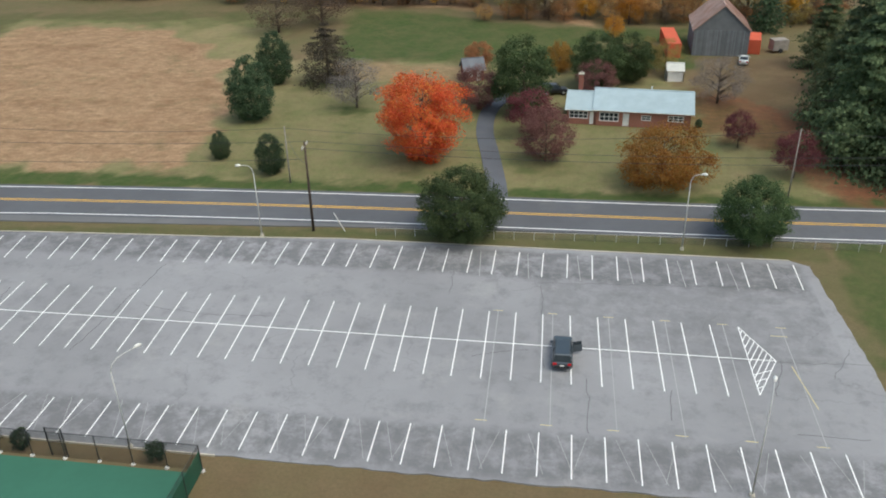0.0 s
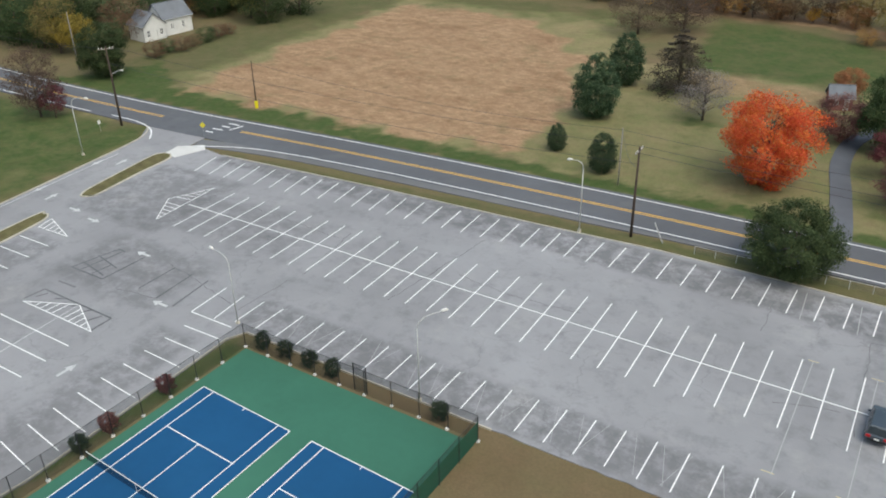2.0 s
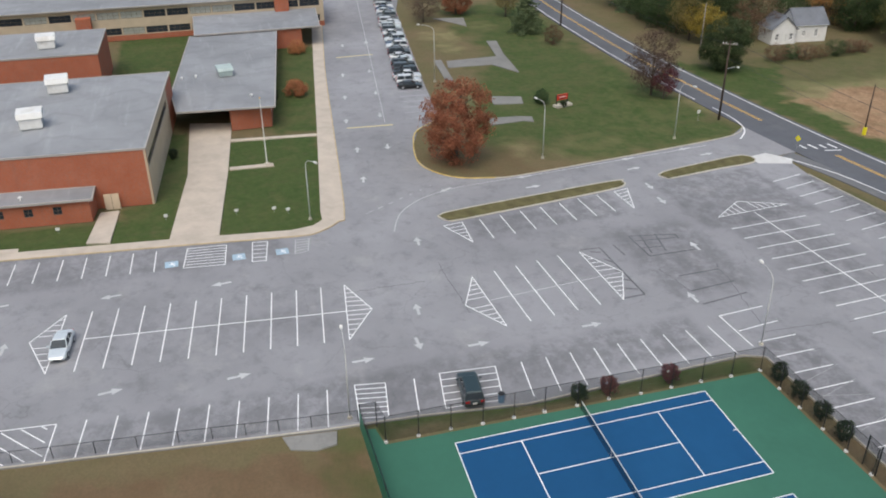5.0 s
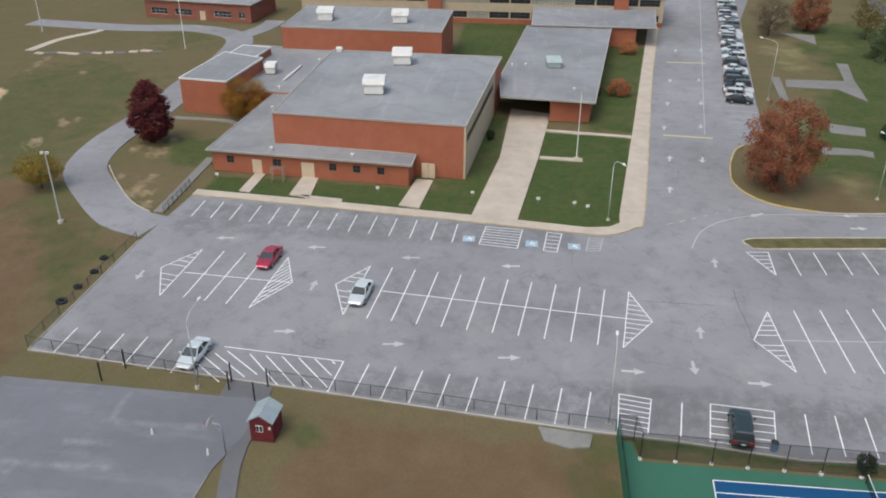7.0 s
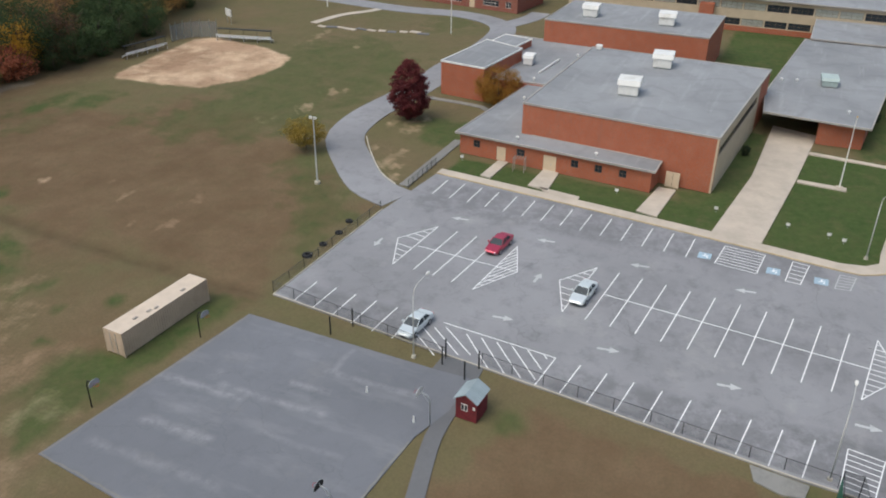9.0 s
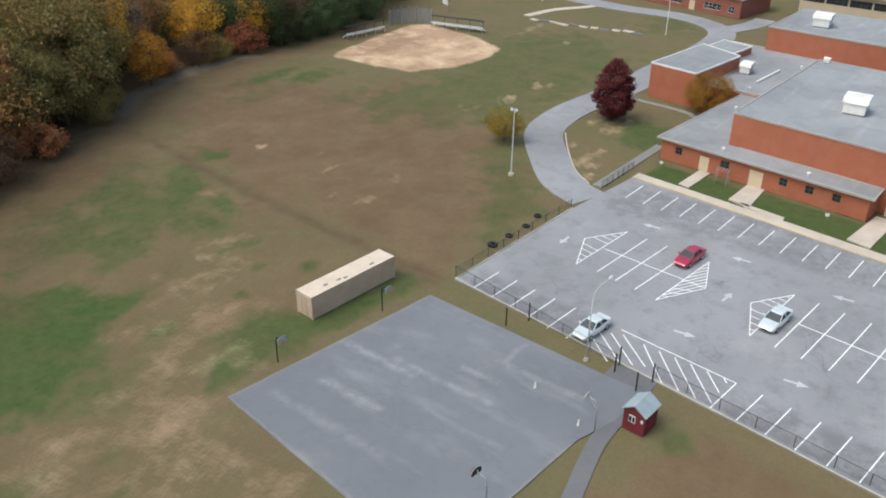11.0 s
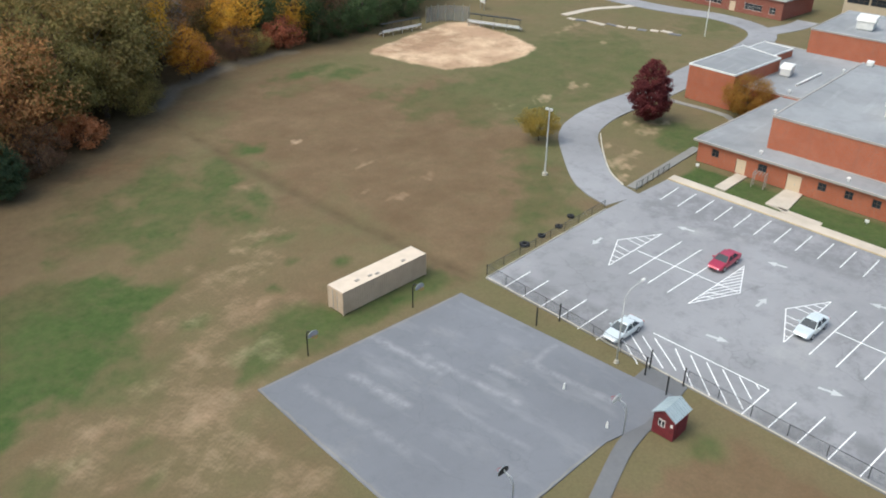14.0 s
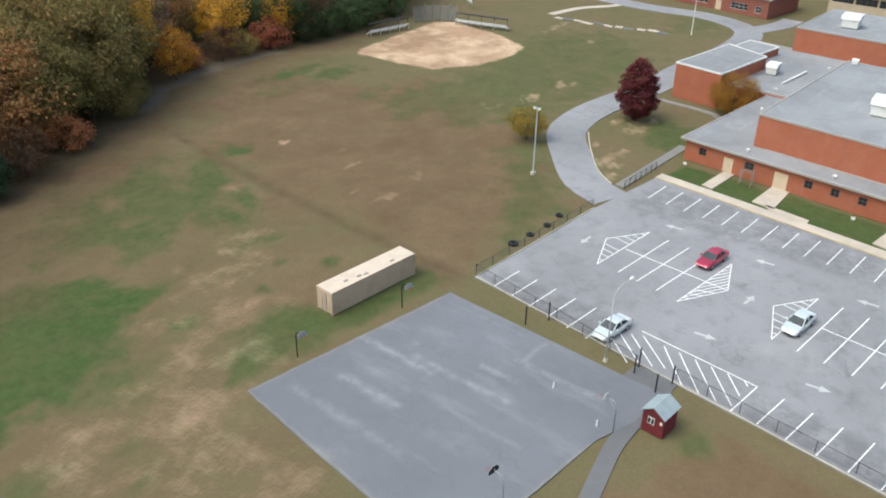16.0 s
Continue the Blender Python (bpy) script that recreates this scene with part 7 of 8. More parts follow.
def fence(pts, h, label, step=3.0, post=None, net=None, r=0.04, group="", screen=None, rail=True, footed=False):
    f = thing("fence", label, "fence", group=group)
    post, net = post or M_BLACKM, net or M_NET
    pm = MB().tube([(0, 0, -0.1), (0, 0, h)], r, 6).mesh("post", post)
    for a, b in zip(pts, pts[1:]):
        d = math.hypot(b[0] - a[0], b[1] - a[1])
        n = max(1, round(d / step))
        for i in range(n + 1):
            x, y = lerp(a, b, i / n)
            part("post", pm, None, f, at=pose(x, y, 0))
            if footed:
                part("footing", FOOT, None, f, "pale concrete footing", at=pose(x - 0.05 * (i % 3), y, 0, 0, 0, 40 * i))
        if rail:
            part("rail", MB().tube([(*a, h - 0.03), (*b, h - 0.03)], 0.025, 5), post, f)
        m, length = frame_of(a, b)
        part("mesh_panel", MB().box(None, (length, 0.012, h - 0.1), m=m @ Matrix.Translation((length / 2, 0, h / 2))), net, f)
        if screen:
            part("windscreen", MB().box(None, (length, 0.02, 1.9), m=m @ Matrix.Translation((length / 2, -0.03, 1.1))), screen, f, "green fabric windscreen")
    return f


fence([(-54.3, 10.7), (-54.0, 25), (-53.6, 46.7)], 2.7, "black chain-link fence beside the tennis courts", 3.1, footed=True)
fence([(-54.3, 10.7), (-56.4, 10.4), (-56.5, 9.0)], 2.7, "black chain-link fence round the court corner", 2.1)
fence([(-53.6, 46.7), (-27.2, 46.7)], 2.7, "black chain-link fence beside the tennis courts", 3.1, footed=True)
fence([(-27.2, 46.7), (-27.2, 20), (-27.2, 9.0)], 2.7, "black chain-link fence with a green windscreen", 3.0, screen=M_SCREEN)
fence([(-56.5, 9.0), (-27.2, 9.0)], 2.7, "black chain-link fence with a green windscreen", 3.1, screen=M_SCREEN)
fence([(-57.5, 9.0), (-57.9, 5), (-59.3, -6), (-60.4, -16), (-61.2, -22.3)], 1.3, "low chain-link fence with slim black posts along the lot", 3.0, net=M_NETG, r=0.035)
fence([(-60.6, -25.8), (-62.4, -36), (-64.3, -47.7)], 1.3, "low chain-link fence with slim black posts along the lot", 3.0, net=M_NETG, r=0.035)
fence([(-64.3, -47.7), (-76, -47.2), (-87.4, -46.6)], 1.1, "low grey chain-link fence along the lot", 3.0, net=M_NETG)
fence([(-94.8, -46.2), (-103.6, -46.0)], 1.2, "short dark railing beside the ramp walk", 1.6, net=M_NETG)
fence([(36, 89.6), (24, 89.2), (4, 88.6), (-22, 87.4)], 1.0, "low wire fence with pale posts along the verge", 2.4, M_POLE, M_NETG, 0.035)
fence([(-40.3, 46.95), (-38.9, 46.95)], 2.9, "tall black gate frame in the court fence", 1.4, r=0.06)
for a in ((-58.3, -22.9), (-60.4, -22.3), (-59.6, -25.7), (-60.9, -25.9), (-59.7, -37.9), (-61.9, -36.6)):
    gp = thing("gate_post", "black steel gate post by the playground", "gate post", pose(*a, 0), "gate posts")
    part("post", MB().tube([(0, 0, -0.1), (0, 0, 2.0)], 0.08, 8), M_BLACKM, gp)
    part("cap", MB().ball((0, 0, 2.0), 0.1, 8, 5), M_BLACKM, gp)
for (a, b) in NET:
    tn = thing("tennis_net", "dark tennis net with a white band across the blue court", "net", group="tennis nets")
    m, length = frame_of(a, b)
    part("netting", MB().box(None, (length, 0.012, 0.85), m=m @ Matrix.Translation((length / 2, 0, 0.54))), M_TNET, tn)
    part("band", MB().box(None, (length, 0.04, 0.07), m=m @ Matrix.Translation((length / 2, 0, 0.98))), M_WHITEM, tn)
    for p in (a, b):
        part("post", MB().tube([(*p, 0), (*p, 1.07)], 0.05, 8), M_BLACKM, tn)
    part("strap", MB().box(None, (0.06, 0.03, 0.9), m=m @ Matrix.Translation((length / 2, 0.01, 0.5))), M_WHITEM, tn)


# ---- the playing field ----
M_ALU = surface("aluminium", (0.72, 0.73, 0.74), 0.45, 0.08, 2.0, metal=0.15)


def bleacher(a, b, label):
    m, length = frame_of(a, b)
    bl = thing("bleacher", label, "bleacher", m, "bleachers by the infield")
    for k in range(2):
        part("bench_plank", MB().box((length / 2, 0.3 + k * 0.8, 0.45 + k * 0.4), (length, 0.34, 0.06)), M_ALU, bl)
    part("back_plank", MB().box((length / 2, 1.6, 1.2), (length, 0.06, 0.3)), M_ALU, bl)
    part("roof", MB().box((length / 2, 0.9, 2.5), (length, 0.9, 0.08)), M_BLACKM, bl)
    n = 5
    for i in range(n):
        x = 0.1 + (length - 0.2) * i / (n - 1)
        part("frame", MB().tube([(x, 0, 0), (x, 1.6, 1.3)], 0.04, 5).tube([(x, 1.6, 0), (x, 1.6, 1.35)], 0.04, 5), M_ALU, bl)
        part("roof_post", MB().tube([(x, 1.3, 0), (x, 1.3, 2.5)], 0.045, 6), M_BLACKM, bl)


bleacher((-137.8, -124.2), (-127.6, -126.0), "silver bleacher with a thin roof beside the infield")
bleacher((-151.6, -105.7), (-148.8, -117.9), "silver bleacher with a thin roof beside the infield")
bs = thing("backstop", "curved chain-link backstop behind home plate", "backstop")
bp = smooth_line([(-142.2, -125.4), (-145.5, -124.8), (-148.3, -122.4), (-149.6, -119.0)], 1.4)
for p in bp:
    part("post", MB().tube([(*p, 0), (*p, 3.4), (p[0] + 0.5, p[1] + 0.5, 4.0)], 0.05, 6), M_GREYM, bs)
for a, b in zip(bp, bp[1:]):
    m, length = frame_of(a, b)
    part("mesh_panel", MB().box(None, (length, 0.012, 3.4), m=m @ Matrix.Translation((length / 2, 0, 1.7))), net_mat("backstop_wire", (0.25, 0.26, 0.26), 0.4), bs)
sb = thing("scoreboard", "pale scoreboard on two posts", "scoreboard", pose(-161.4, -124.5, 0, 0, 0, 60))
part("board", MB().box((0, 0, 2.4), (3.0, 0.2, 1.6)), M_WHITEM, sb)
for s in (-1.1, 1.1):
    part("post", MB().tube([(s, 0, -0.1), (s, 0, 2.0)], 0.07, 6), M_GREYM, sb)
tyre = None
for i, (x, y) in enumerate(((-72.5, -48.5), (-75.7, -48.3), (-79.1, -48.1), (-82.4, -48.5))):
    if tyre is None:
        tyre = thing("tractor_tyre", "large black tyre lying beside the lot", "tyre", pose(x, y, -0.03) @ Matrix.Scale(0.76, 4), "tyres beside the lot")
        ring = [(0.55 + 0.22 * math.cos(a), 0.26 + 0.26 * math.sin(a)) for a in np.linspace(0, 2 * math.pi, 9)[:-1]]
        vs = [(r * math.cos(t), r * math.sin(t), z) for t in np.linspace(0, 2 * math.pi, 25)[:-1] for r, z in ring]
        fs = [(i0 * 8 + k, i0 * 8 + (k + 1) % 8, ((i0 + 1) % 24) * 8 + (k + 1) % 8, ((i0 + 1) % 24) * 8 + k) for i0 in range(24) for k in range(8)]
        part("tread", MB().add(vs, [f[::-1] for f in fs]), M_RUBBER, tyre, smooth=True)
        for k in range(16):
            part("lug", MB().box(None, (0.1, 0.09, 0.4), m=Matrix.Rotation(k * math.pi / 8, 4, "Z") @ Matrix.Translation((0.76, 0, 0.26))), M_RUBBER, tyre)
    else:
        copy_thing(tyre, pose(x, y, -0.03, 0, 0, i * 31) @ Matrix.Scale(0.76, 4))

# storage container
box = thing("storage_container", "long tan steel storage container on the grass", "container", pose(-54.1, -54.35, 0, 0, 0, -4.2))
part("body", MB().box((0, 0, 1.32), (11.6, 2.3, 2.56)), M_TAN, box)
rib = MB().box((0, 0, 0), (0.12, 0.05, 2.3)).mesh("corrugation", M_TAN)
for s in (-1, 1):
    for i in range(38):
        part("corrugation", rib, None, box, at=pose(-5.6 + i * 11.2 / 37, s * 1.165, 1.32))
ribx = MB().box((0, 0, 0), (0.05, 0.12, 2.3)).mesh("corrugation", M_TAN)
for i in range(8):
    part("corrugation", ribx, None, box, at=pose(-5.82, -1.0 + i * 2.0 / 7, 1.32))
part("roof", MB().box((0, 0, 2.63), (11.64, 2.36, 0.06)), surface("pale_tan_roof", (0.64, 0.53, 0.42), 0.6, 0.08, 0.8, dirt=(0.52, 0.42, 0.33)), box)
for sx in (-1, 1):
    for sy in (-1, 1):
        part("corner_post", MB().box((sx * 5.78, sy * 1.13, 1.32), (0.16, 0.16, 2.64)), M_TAN, box)
for sy in (-0.57, 0.57):
    d = part("door", MB().box((5.83, sy, 1.32), (0.06, 1.08, 2.3)), M_TAN, box)
    part("lock_bar", MB().tube([(5.9, sy * 0.6, 0.2), (5.9, sy * 0.6, 2.5)], 0.025, 6), M_GREYM, d)
for x, y in ((-3.0, 0.6), (0.8, 0.7), (1.6, 0.5), (3.2, 0.3)):
    part("roof_lug", MB().box((x, y, 2.7), (0.5, 0.25, 0.08)), M_WOODG, box)

# little shed
shed = thing("shed", "small dark red shed with a pale metal roof", "shed", pose(-54.2, -20.55, 0, 0, 0, -4))
sw = MB().box((0, 0, 1.05), (2.2, 2.0, 2.1))
sw.add([(-1.1, -1.0, 2.1), (-1.1, 1.0, 2.1), (-1.1, 0, 2.75), (1.1, -1.0, 2.1), (1.1, 1.0, 2.1), (1.1, 0, 2.75)], [(0, 1, 2), (3, 5, 4), (0, 2, 5, 3), (1, 4, 5, 2)])
part("wall", sw, M_SHEDRED, shed)
for s in (-1, 1):
    m = Matrix.Translation((0, s * 0.56, 2.46)) @ Matrix.Rotation(-s * math.atan2(0.65, 1.0), 4, "X")
    rp = part("roof", MB().box(None, (2.6, 1.38, 0.06), m=m), M_SHEDROOF, shed)
    for i in range(9):
        part("seam", MB().box(None, (0.04, 1.38, 0.05), m=m @ Matrix.Translation((-1.25 + i * 2.5 / 8, 0, 0.05))), M_SHEDROOF, rp)
for i in range(10):
    part("batten", MB().box((1.115, -0.95 + i * 1.9 / 9, 1.05), (0.03, 0.04, 2.1)), M_SHEDRED, shed)
wd = part("window", MB().box((1.14, -0.15, 1.35), (0.05, 0.6, 0.7)), M_WHITEM, shed, "small white-framed window")
for k in (-0.3, 0.0):
    part("pane", MB().box((1.17, k, 1.35), (0.02, 0.22, 0.54)), M_GLASS, wd)
part("door", MB().box((0.2, 1.03, 0.95), (0.8, 0.05, 1.8)), M_SHEDRED, shed)
part("sign_board", MB().box((1.14, 0.75, 1.5), (0.04, 0.2, 0.3)), M_WHITEM, shed)


def hoop(x, y, h, heading, mat, board, label):
    """A basketball goal; the board faces the heading."""
    hp = thing("basketball_hoop", label, "basketball hoop", pose(x, y, 0, 0, 0, heading), "basketball hoops")
    part("post", MB().tube([(0, 0, -0.1), (0, 0, h - 0.5), (0.25, 0, h), (1.0, 0, h + 0.1)], 0.06, 8), mat, hp, smooth=True)
    fan = [(0.56 * math.cos(a), 0.42 * math.sin(a) - 0.08) for a in np.linspace(-0.5, math.pi + 0.5, 13)]
    bd = part("backboard", MB().add([(1.05 + d, y, h + 0.1 + z) for d in (-0.02, 0.02) for y, z in fan], [tuple(range(13))[::-1], tuple(range(13, 26))] + [(k, (k + 1) % 13, 13 + (k + 1) % 13, 13 + k) for k in range(13)]), board, hp)
    part("stiffener", MB().tube([(1.08, y, h + 0.1 + z) for y, z in fan], 0.025, 5), M_GREYM, bd)
    pts = [(1.35 + 0.23 * math.cos(a), 0.23 * math.sin(a), h - 0.05) for a in np.linspace(0, 2 * math.pi, 13)]
    part("rim", MB().tube(pts, 0.015, 5), M_TAIL, hp)
    part("brace", MB().tube([(0.1, 0, h - 0.7), (1.0, 0, h + 0.3)], 0.03, 6), mat, hp)


hoop(-41.3, -51.2, 2.9, 84, M_BLACKM, M_GREYM, "black basketball hoop at the playground's edge")
hoop(-54.0, -49.4, 2.9, 84, M_BLACKM, M_GREYM, "black basketball hoop at the playground's edge")
hoop(-51.3, -23.2, 3.0, 262, M_GREYM, M_WHITEM, "basketball hoop with a white backboard")
hoop(-38.6, -25.4, 2.8, 264, M_GREYM, M_BLACKM, "basketball hoop with a dark backboard")
for x, y in ((-53.0, -30.2), (-51.0, -24.6)):
    gc = thing("ground_marker", "small white marker standing on the asphalt", "marker", pose(x, y, 0.045))
    part("cone", MB().tube([(0, 0, 0), (0, 0, 0.6)], [0.13, 0.06], 8), M_WHITEM, gc)
for x, y in ((-104.9, -19.8), (-104.8, -6.7), (-103.7, 2.2), (-102.9, 7.0), (-102.0, 8.7), (-107.2, -43.4)):
    mk = thing("lawn_sign", "small white sign on a short stake in the lawn", "sign", pose(x, y, -0.05, 0, 0, 5), "lawn signs")
    part("stake", MB().box((0, 0, 0.25), (0.05, 0.05, 0.5)), M_GREYM, mk)
    part("board", MB().box((0.03, 0, 0.6), (0.03, 0.5, 0.4)), M_WHITEM, mk)
tagged(part("concrete_pad", MB().prism([(-57.4, 2.4), (-56.8, 7.0), (-55.2, 6.7), (-54.9, 5.0), (-55.6, 2.9)], -0.1, 0.07), M_SLAB), "small pale concrete pad beside the lot", "slab", kind="structure")
bin_ = thing("litter_bin", "blue-grey litter bin by the court fence", "bin", pose(-56.4, 21.8, Z_LOT))
part("drum", MB().tube([(0, 0, 0), (0, 0, 0.9)], [0.28, 0.32], 10), surface("bin_blue", (0.12, 0.2, 0.3), 0.5), bin_)
part("lid", MB().tube([(0, 0, 0.9), (0, 0, 1.02)], [0.34, 0.2], 10), M_BLACKM, bin_)

# red school sign in its planter
sg = thing("school_sign", "red and black sign board in a stone planter", "sign", pose(-131.4, 60.6, 0, 0, 0, 15))
M_SRED = surface("sign_red", (0.7, 0.06, 0.03), 0.5, 0.05, 2.0)
part("planter", MB().box((0.3, 0, 0.2), (1.3, 3.4, 0.4)), M_KERB, sg)
bd = part("board", MB().box((0, 0, 1.6), (0.22, 2.3, 0.95)), M_SRED, sg)
for k, (w, z) in enumerate(((2.1, 1.98), (1.4, 1.65), (1.7, 1.35))):
    part("lettering_bar", MB().box((0.135, 0, z), (0.02, w, 0.14)), M_BLACKM if k != 1 else M_WHITEM, bd)
for s in (-1.2, 1.2):
    part("post", MB().box((0, s, 1.05), (0.16, 0.16, 2.1)), M_BLACKM, sg)
bush(-130.6, 60.6, 1.3, L_SHRUB, "")

# road signs
for x, y, a in ((-100.7, 86.0, -70),):
    rs = thing("crossing_sign", "yellow-green warning sign on a short post", "road sign", pose(x, y, 0, 0, 0, a), "warning signs")
    part("post", MB().tube([(0, 0, -0.1), (0, 0, 2.1)], 0.035, 6), M_GREYM, rs)
    part("plate", MB().prism([(-0.5, 0), (0, -0.5), (0.5, 0), (0, 0.5)], -0.015, 0.015), M_YSIGN, rs, at=pose(0, 0, 1.8, 90, 0, 90))
hs = thing("route_sign", "small white sign on a post at the corner", "road sign", pose(-116.9, 78.9, 0))
part("post", MB().tube([(0, 0, -0.1), (0, 0, 1.9)], 0.04, 6), M_WOODG, hs)
part("plate", MB().box((0, 0, 1.6), (0.05, 0.5, 0.6)), M_WHITEM, hs)

# rooftop units
for x, y in ((-124.0, -23.3), (-140.6, -21.4)):
    roof_unit(x, y, H1, (3.4, 2.9, 2.4), 5)
for x, y in ((-171.0, -41.6), (-170.4, -26.2)):
    roof_unit(x, y, H1, (3.4, 2.9, 2.4), 5)
roof_unit(-155.8, 4.6, 4.0, (3.4, 2.4, 1.5), 5, surface("green_grey_metal", (0.42, 0.5, 0.48), 0.5, 0.1))
roof_unit(-146.4, -33.6, H1 - 0.1, (0.9, 0.9, 0.8), 5)
roof_unit(-147.2, -46.6, 3.6, (2.6, 1.7, 1.8), 5)
for x, y, z in ((-110.2, -36.0, H2), (-109.0, -24.0, H2), (-137.9, -42.6, 3.6), (-155.8, -39.7, 3.6), (-155.0, -3.0, 4.0), (-155.5, -0.5, 4.0), (-141.0, 8.0, 4.0), (-128.0, -41.0, H2)):
    vp = thing("roof_vent", "small pale vent cap on the flat roof", "vent", pose(x, y, z), "roof vents")
    part("pipe", MB().tube([(0, 0, 0), (0, 0, 0.4)], 0.13, 8), M_WHITEM, vp)
    part("cap", MB().tube([(0, 0, 0.4), (0, 0, 0.55)], [0.3, 0.14], 8), M_WHITEM, vp)
ar = thing("garden_arbor", "small weathered timber arbor by the annex wall", "arbor", pose(-106.8, -34.4, 0, 0, 0, 5))
for sx in (-0.5, 0.5):
    for sy in (-0.8, 0.8):
        part("post", MB().box((sx, sy, 1.0), (0.1, 0.1, 2.0)), M_WOODG, ar)
for k in range(5):
    part("slat", MB().box((0, -0.8 + k * 0.4, 2.05), (1.4, 0.08, 0.1)), M_WOODG, ar)


# ---- houses across the road ----
M_HROOF = surface("pale_blue_shingle", (0.37, 0.46, 0.5), 0.85, 0.1, 0.5, 5)
M_HBRICK = brick_mat("pink_brick", (0.33, 0.13, 0.09))
M_SHING = surface("grey_shingle", (0.17, 0.18, 0.2), 0.9, 0.15, 0.6, 5)
M_SIDING = surface("white_siding", (0.75, 0.74, 0.72), 0.7, 0.06, 0.8, dirt=(0.6, 0.58, 0.54))
M_BARNW = surface("weathered_boards", (0.21, 0.22, 0.23), 0.95, 0.12, 0.8, 5, random=0.25)
M_RUSTR = surface("rusty_roof", (0.42, 0.3, 0.26), 0.8, 0.25, 0.5, 4, dirt=(0.3, 0.14, 0.09))
M_ORANGE = surface("orange_steel", (0.62, 0.12, 0.06), 0.6, 0.1, 0.7)


def gable(name, label, m, w, d, eave, ridge, wall_mat, roof_mat, over=0.4, category="house", front=(), boards=0, side=()):
    """A gabled building: x along the ridge, front towards -y."""
    h = thing(name, label, category, m)

    def side_wall(a, b, opens, gab):
        mb_wall, mm = wall(h, a, b, 0, eave, wall_mat, opens, 0.2)
        for o in opens:
            if o[1] < 0.2:
                d_ = part("door", MB().box(None, (o[2] - 0.05, 0.06, o[3] - 0.05), m=mm @ Matrix.Translation((o[0] + o[2] / 2, 0.1, o[1] + o[3] / 2))), M_WHITEM, h)
                part("door_handle", MB().ball(tuple(mm @ Vector((o[0] + o[2] * 0.8, 0.05, 1.0))), 0.05, 6, 4), M_GREYM, d_)
            else:
                window(h, mm, *o, max(2, round(o[2] / 0.75)), 2, M_WIN, edge=0.14)
        if gab:
            mb = MB().add([mm @ Vector(p) for p in ((0, 0, eave), (d, 0, eave), (d / 2, 0, ridge), (0, 0.2, eave), (d, 0.2, eave), (d / 2, 0.2, ridge))], [(0, 1, 2), (5, 4, 3), (0, 3, 4, 1), (1, 4, 5, 2), (2, 5, 3, 0)])
            part("gable_wall", mb, wall_mat, h)
        return mb_wall, mm
    side_wall((0, 0), (w, 0), front, False)
    side_wall((w, 0), (w, d), side, True)
    side_wall((w, d), (0, d), (), False)
    side_wall((0, d), (0, 0), (), True)
    sl = math.atan2(ridge - eave, d / 2)
    ln = math.hypot(ridge - eave, d / 2) + over
    for s in (-1, 1):
        cy = d / 2 + s * (d / 4 + over * math.cos(sl) / 2)
        cz = (ridge + eave) / 2 - over * math.sin(sl) / 2 + 0.08
        mm = Matrix.Translation((w / 2, cy, cz)) @ Matrix.Rotation(-s * sl, 4, "X")
        r = part("roof", MB().box(None, (w + over * 2, ln, 0.14), m=mm), roof_mat, h)
        part("gutter", MB().box(None, (w + over * 2, 0.1, 0.12), m=mm @ Matrix.Translation((0, s * ln / 2, -0.02))), M_WHITEM, r)
        n = int((w + 2 * over) / 0.6) if boards else 0
        for i in range(n):
            part("seam", MB().box(None, (0.04, ln, 0.05), m=mm @ Matrix.Translation((-(w + 2 * over) / 2 + 0.3 + i * 0.6, 0, 0.09))), roof_mat, r)
    part("ridge_cap", MB().box((w / 2, d / 2, ridge + 0.14), (w + over * 2, 0.3, 0.1)), roof_mat, h)
    return h


ranch = gable("ranch_house", "low red brick ranch house with a pale blue roof", pose(4.4, 127.3, -0.05, 0, 0, -3.5), 14.4, 8.6, 2.7, 4.55, M_HBRICK, M_HROOF, 0.5, boards=0,
              front=((0.6, 0.7, 3.0, 1.5), (4.2, 0.05, 1.0, 2.1), (7.0, 1.1, 1.5, 0.9), (11.0, 1.1, 2.4, 1.0)))
gable("house_wing", "brick porch wing of the ranch house with large white windows", pose(0.0, 127.7, -0.05, 0, 0, -3.5), 4.35, 7.4, 2.45, 4.1, M_HBRICK, M_HROOF, 0.35, front=((0.3, 0.9, 3.0, 1.3), (3.5, 0.05, 0.75, 2.1)))
ch = thing("chimney", "tall brick chimney behind the porch wing", "chimney", pose(2.0, 133.6, 0))
part("stack", MB().box((0, 0, 3.1), (0.75, 0.75, 6.2)), M_BRICKD, ch)
part("cap", MB().box((0, 0, 6.25), (0.9, 0.9, 0.15)), M_KERB, ch)
part("flue", MB().tube([(0, 0, 6.3), (0, 0, 6.6)], 0.15, 8), M_KERB, ch)
vent = thing("roof_pipe", "small white pipe on the ranch roof", "vent", pose(13.0, 131.4, 4.4))
part("pipe", MB().tube([(0, 0, 0), (0, 0, 0.7)], 0.1, 8), M_WHITEM, vent)
barn = gable("barn", "tall weathered grey barn with a rusty metal roof", pose(23.8, 178.9, -0.1, 0, 0, -92), 11.4, 10.4, 5.0, 9.6, M_BARNW, M_RUSTR, 0.3, "barn", boards=1)
bd_m = MB().box((0, 0, 0), (0.06, 0.16, 5.0)).mesh("board", M_BARNW)
for i in range(46):
    part("board", bd_m, None, barn, at=pose(11.43, 0.15 + i * 10.1 / 45, 2.5))
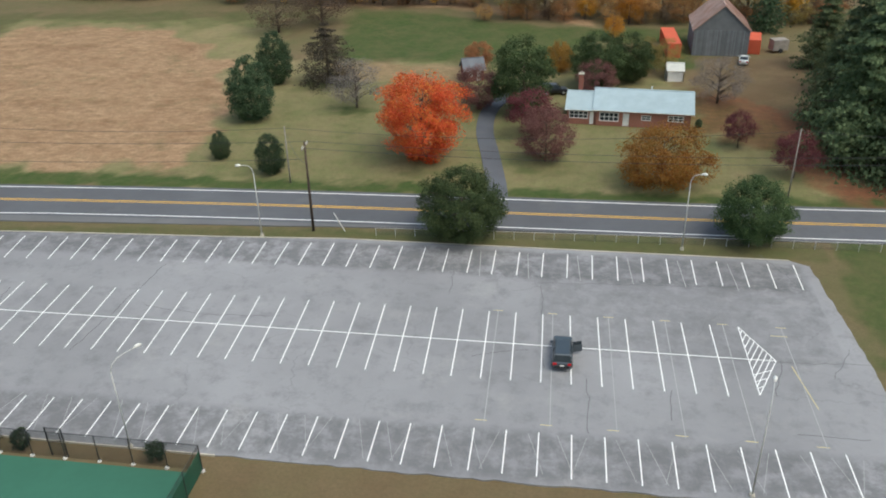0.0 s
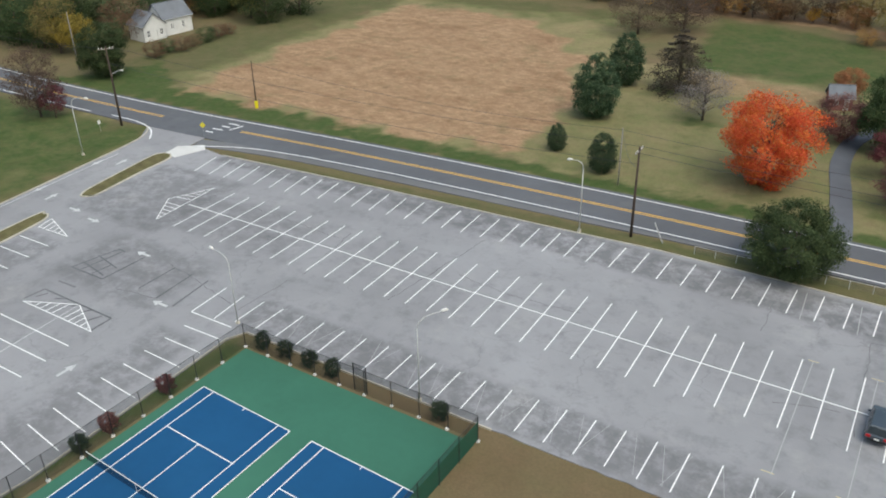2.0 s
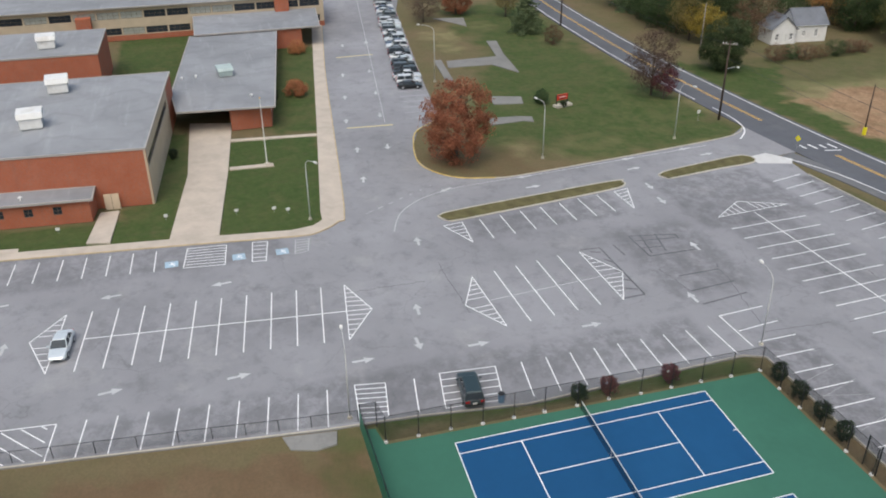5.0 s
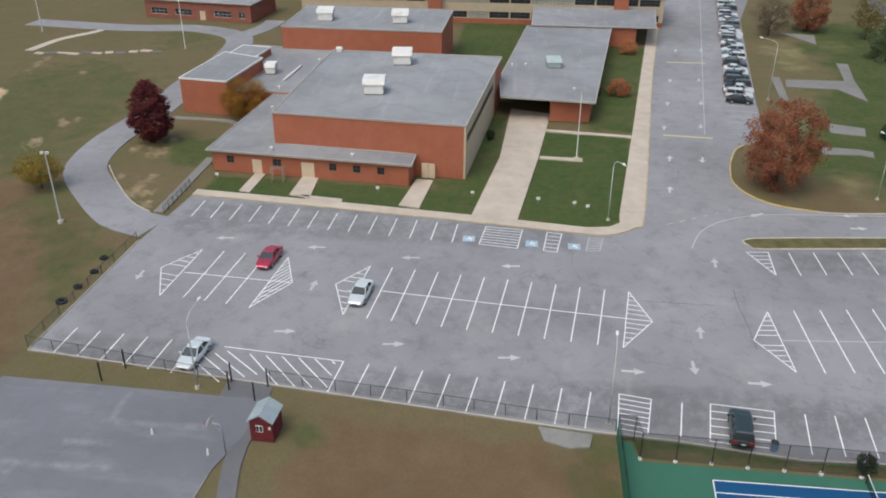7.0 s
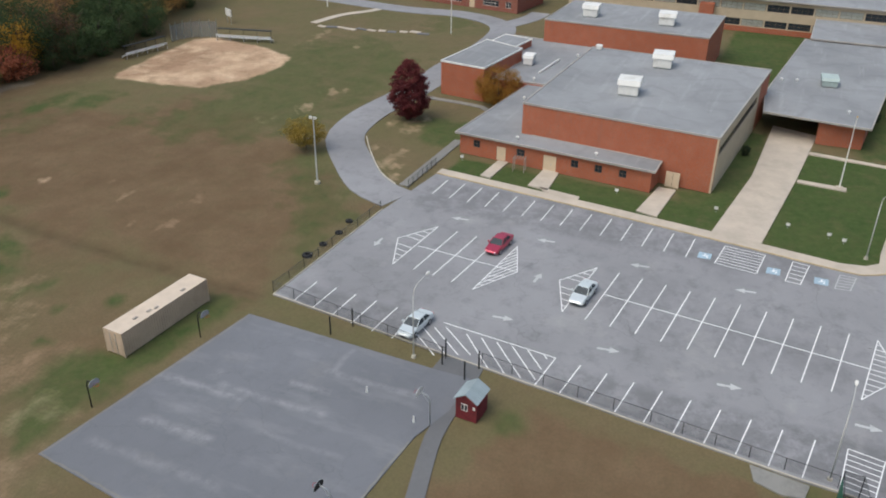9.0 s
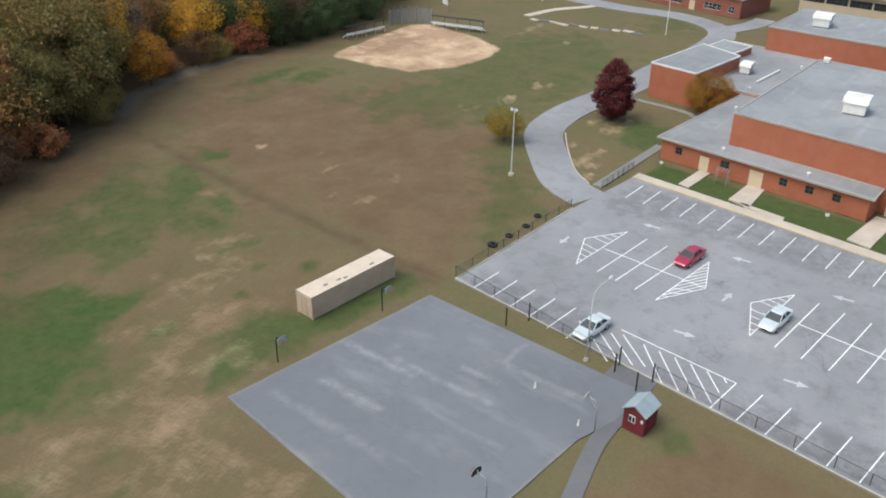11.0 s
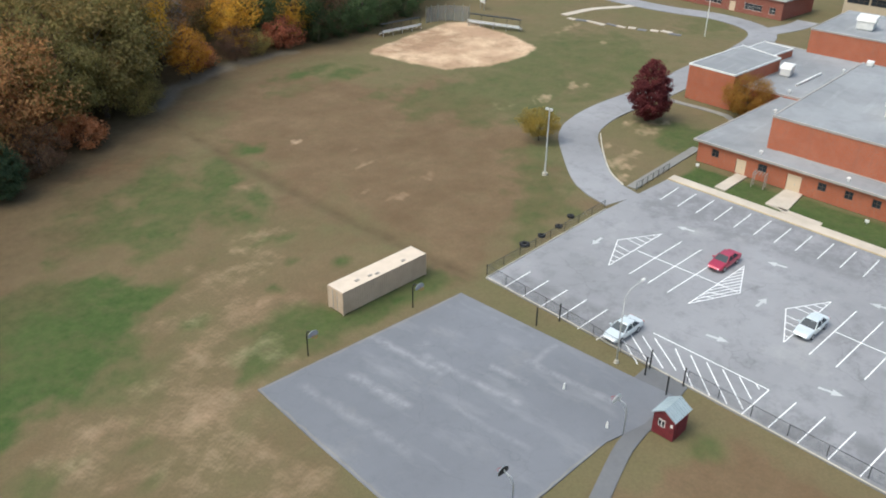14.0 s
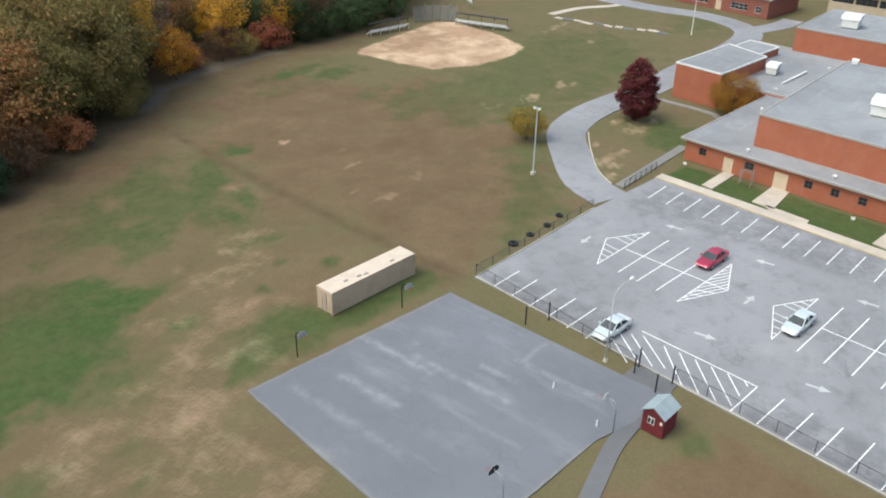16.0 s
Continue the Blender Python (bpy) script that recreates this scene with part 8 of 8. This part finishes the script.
for (x, y, a, l) in ((19.6, 171.6, 92, 12.2), (35.6, 172.0, 80, 6.0)):
    oc = thing("orange_container", "bright orange steel container beside the barn", "container", pose(x, y, 0, 0, 0, a), "orange containers")
    part("body", MB().box((0, 0, 1.3), (l, 2.6, 2.72)), M_ORANGE, oc)
    part("roof", MB().box((0, 0, 2.68), (l + 0.05, 2.65, 0.06)), M_ORANGE, oc)
    for i in range(16):
        part("corrugation", MB().box((-l / 2 + 0.2 + i * (l - 0.4) / 15, -1.32, 1.35), (0.12, 0.06, 2.4)), M_ORANGE, oc)
        part("corrugation", MB().box((-l / 2 + 0.2 + i * (l - 0.4) / 15, 1.32, 1.35), (0.12, 0.06, 2.4)), M_ORANGE, oc)
    for s in (-0.65, 0.65):
        part("door", MB().box((-l / 2 - 0.03, s, 1.3), (0.05, 1.2, 2.3)), M_ORANGE, oc)
gable("garden_shed", "small pale metal garden shed behind the house", pose(17.2, 150.4, -0.05, 0, 0, 0), 3.0, 3.0, 1.9, 2.9, M_WHITEM, surface("pale_shed_roof", (0.6, 0.6, 0.56), 0.7, 0.1), 0.1, "shed", front=((0.9, 0.05, 1.2, 1.7),))
gable("tool_shed", "small brown shed with a dark shingle roof", pose(-18.6, 147.0, -0.05, 0, 0, 20), 3.6, 3.2, 2.2, 3.8, M_BRICKD, M_SHING, 0.3, "shed", front=((0.6, 0.9, 0.9, 0.9), (2.2, 0.05, 0.9, 1.9)))
gable("farm_house", "white farm house with a grey shingle roof", pose(-155.7, 126.7, -0.05, 0, 0, 83.0), 7.4, 6.6, 3.7, 6.6, M_SIDING, M_SHING, 0.35,
      front=((1.6, 1.3, 0.8, 1.2), (4.6, 1.1, 0.8, 1.6)), side=((1.5, 1.3, 0.8, 1.3), (4.4, 1.3, 0.8, 1.3)))
gable("house_wing", "gabled front wing of the white farm house", pose(-160.9, 121.1, -0.05, 0, 0, -7.0), 5.6, 5.8, 3.4, 5.9, M_SIDING, M_SHING, 0.35,
      side=((0.9, 0.9, 0.9, 1.5), (2.6, 0.05, 0.9, 2.0), (4.2, 0.9, 0.9, 1.5)))
make_car("sedan", "silver", "silver car beside the barn", pose(32.5, 163.1, 0, 0, 0, 80))
make_car("suv", "black", "black car on the driveway behind the porch", pose(-2.4, 142.0, 0, 0, 0, 10))
tr = thing("farm_trailer", "weathered grey farm trailer beside the barn", "trailer", pose(40.2, 171.0, 0, 0, 0, 15))
part("body", MB().box((0, 0, 1.5), (3.0, 2.2, 2.0)), M_WOODG, tr)
for s in (-1, 1):
    part("wheel", MB().tube([(0, s * 1.0, 0.45), (0, s * 1.2, 0.45)], 0.45, 12), M_RUBBER, tr)

# painted arrows of the lot
for x, y, a in ((-88.9, -36.1, -84), (-79.0, -42.6, 0), (-87.7, -24.3, -84), (-78.8, -22.5, 175), (-86.3, -12.7, -84), (-69.5, -23.2, 96), (-68.4, -11.9, 96), (-85.5, -0.9, -84), (-67.3, -0.4, 96), (-88.8, 22.8, 175), (-73.7, 18.7, 175), (-66.3, 11.3, 90), (-67.5, 17.1, 0), (-65.6, 22.8, 90), (-65.4, 35.0, 90), (-77.5, 54.3, 180), (-67.1, 47.7, 180),
                (-109.7, 20.4, 170), (-121.4, 21.9, 170), (-121.3, 26.7, -10), (-135.1, 22.8, 170), (-136.4, 28.9, -10), (-162.3, 27.3, 170), (-163.4, 32.9, -10), (-99.9, 42.5, 95), (-103.6, 42.5, -85), (-102.6, 30.5, -60), (-101.5, 58.9, 95), (-105.2, 59.7, -85), (-90.3, 57.1, 0), (-95.1, 57.9, 0), (-103.2, 72, 95), (-106.2, 70, -85), (-185, 31.5, 170), (-186, 37, -10), (-148, 25, 170), (-149, 31, -10)):
    arrow(x, y, a)
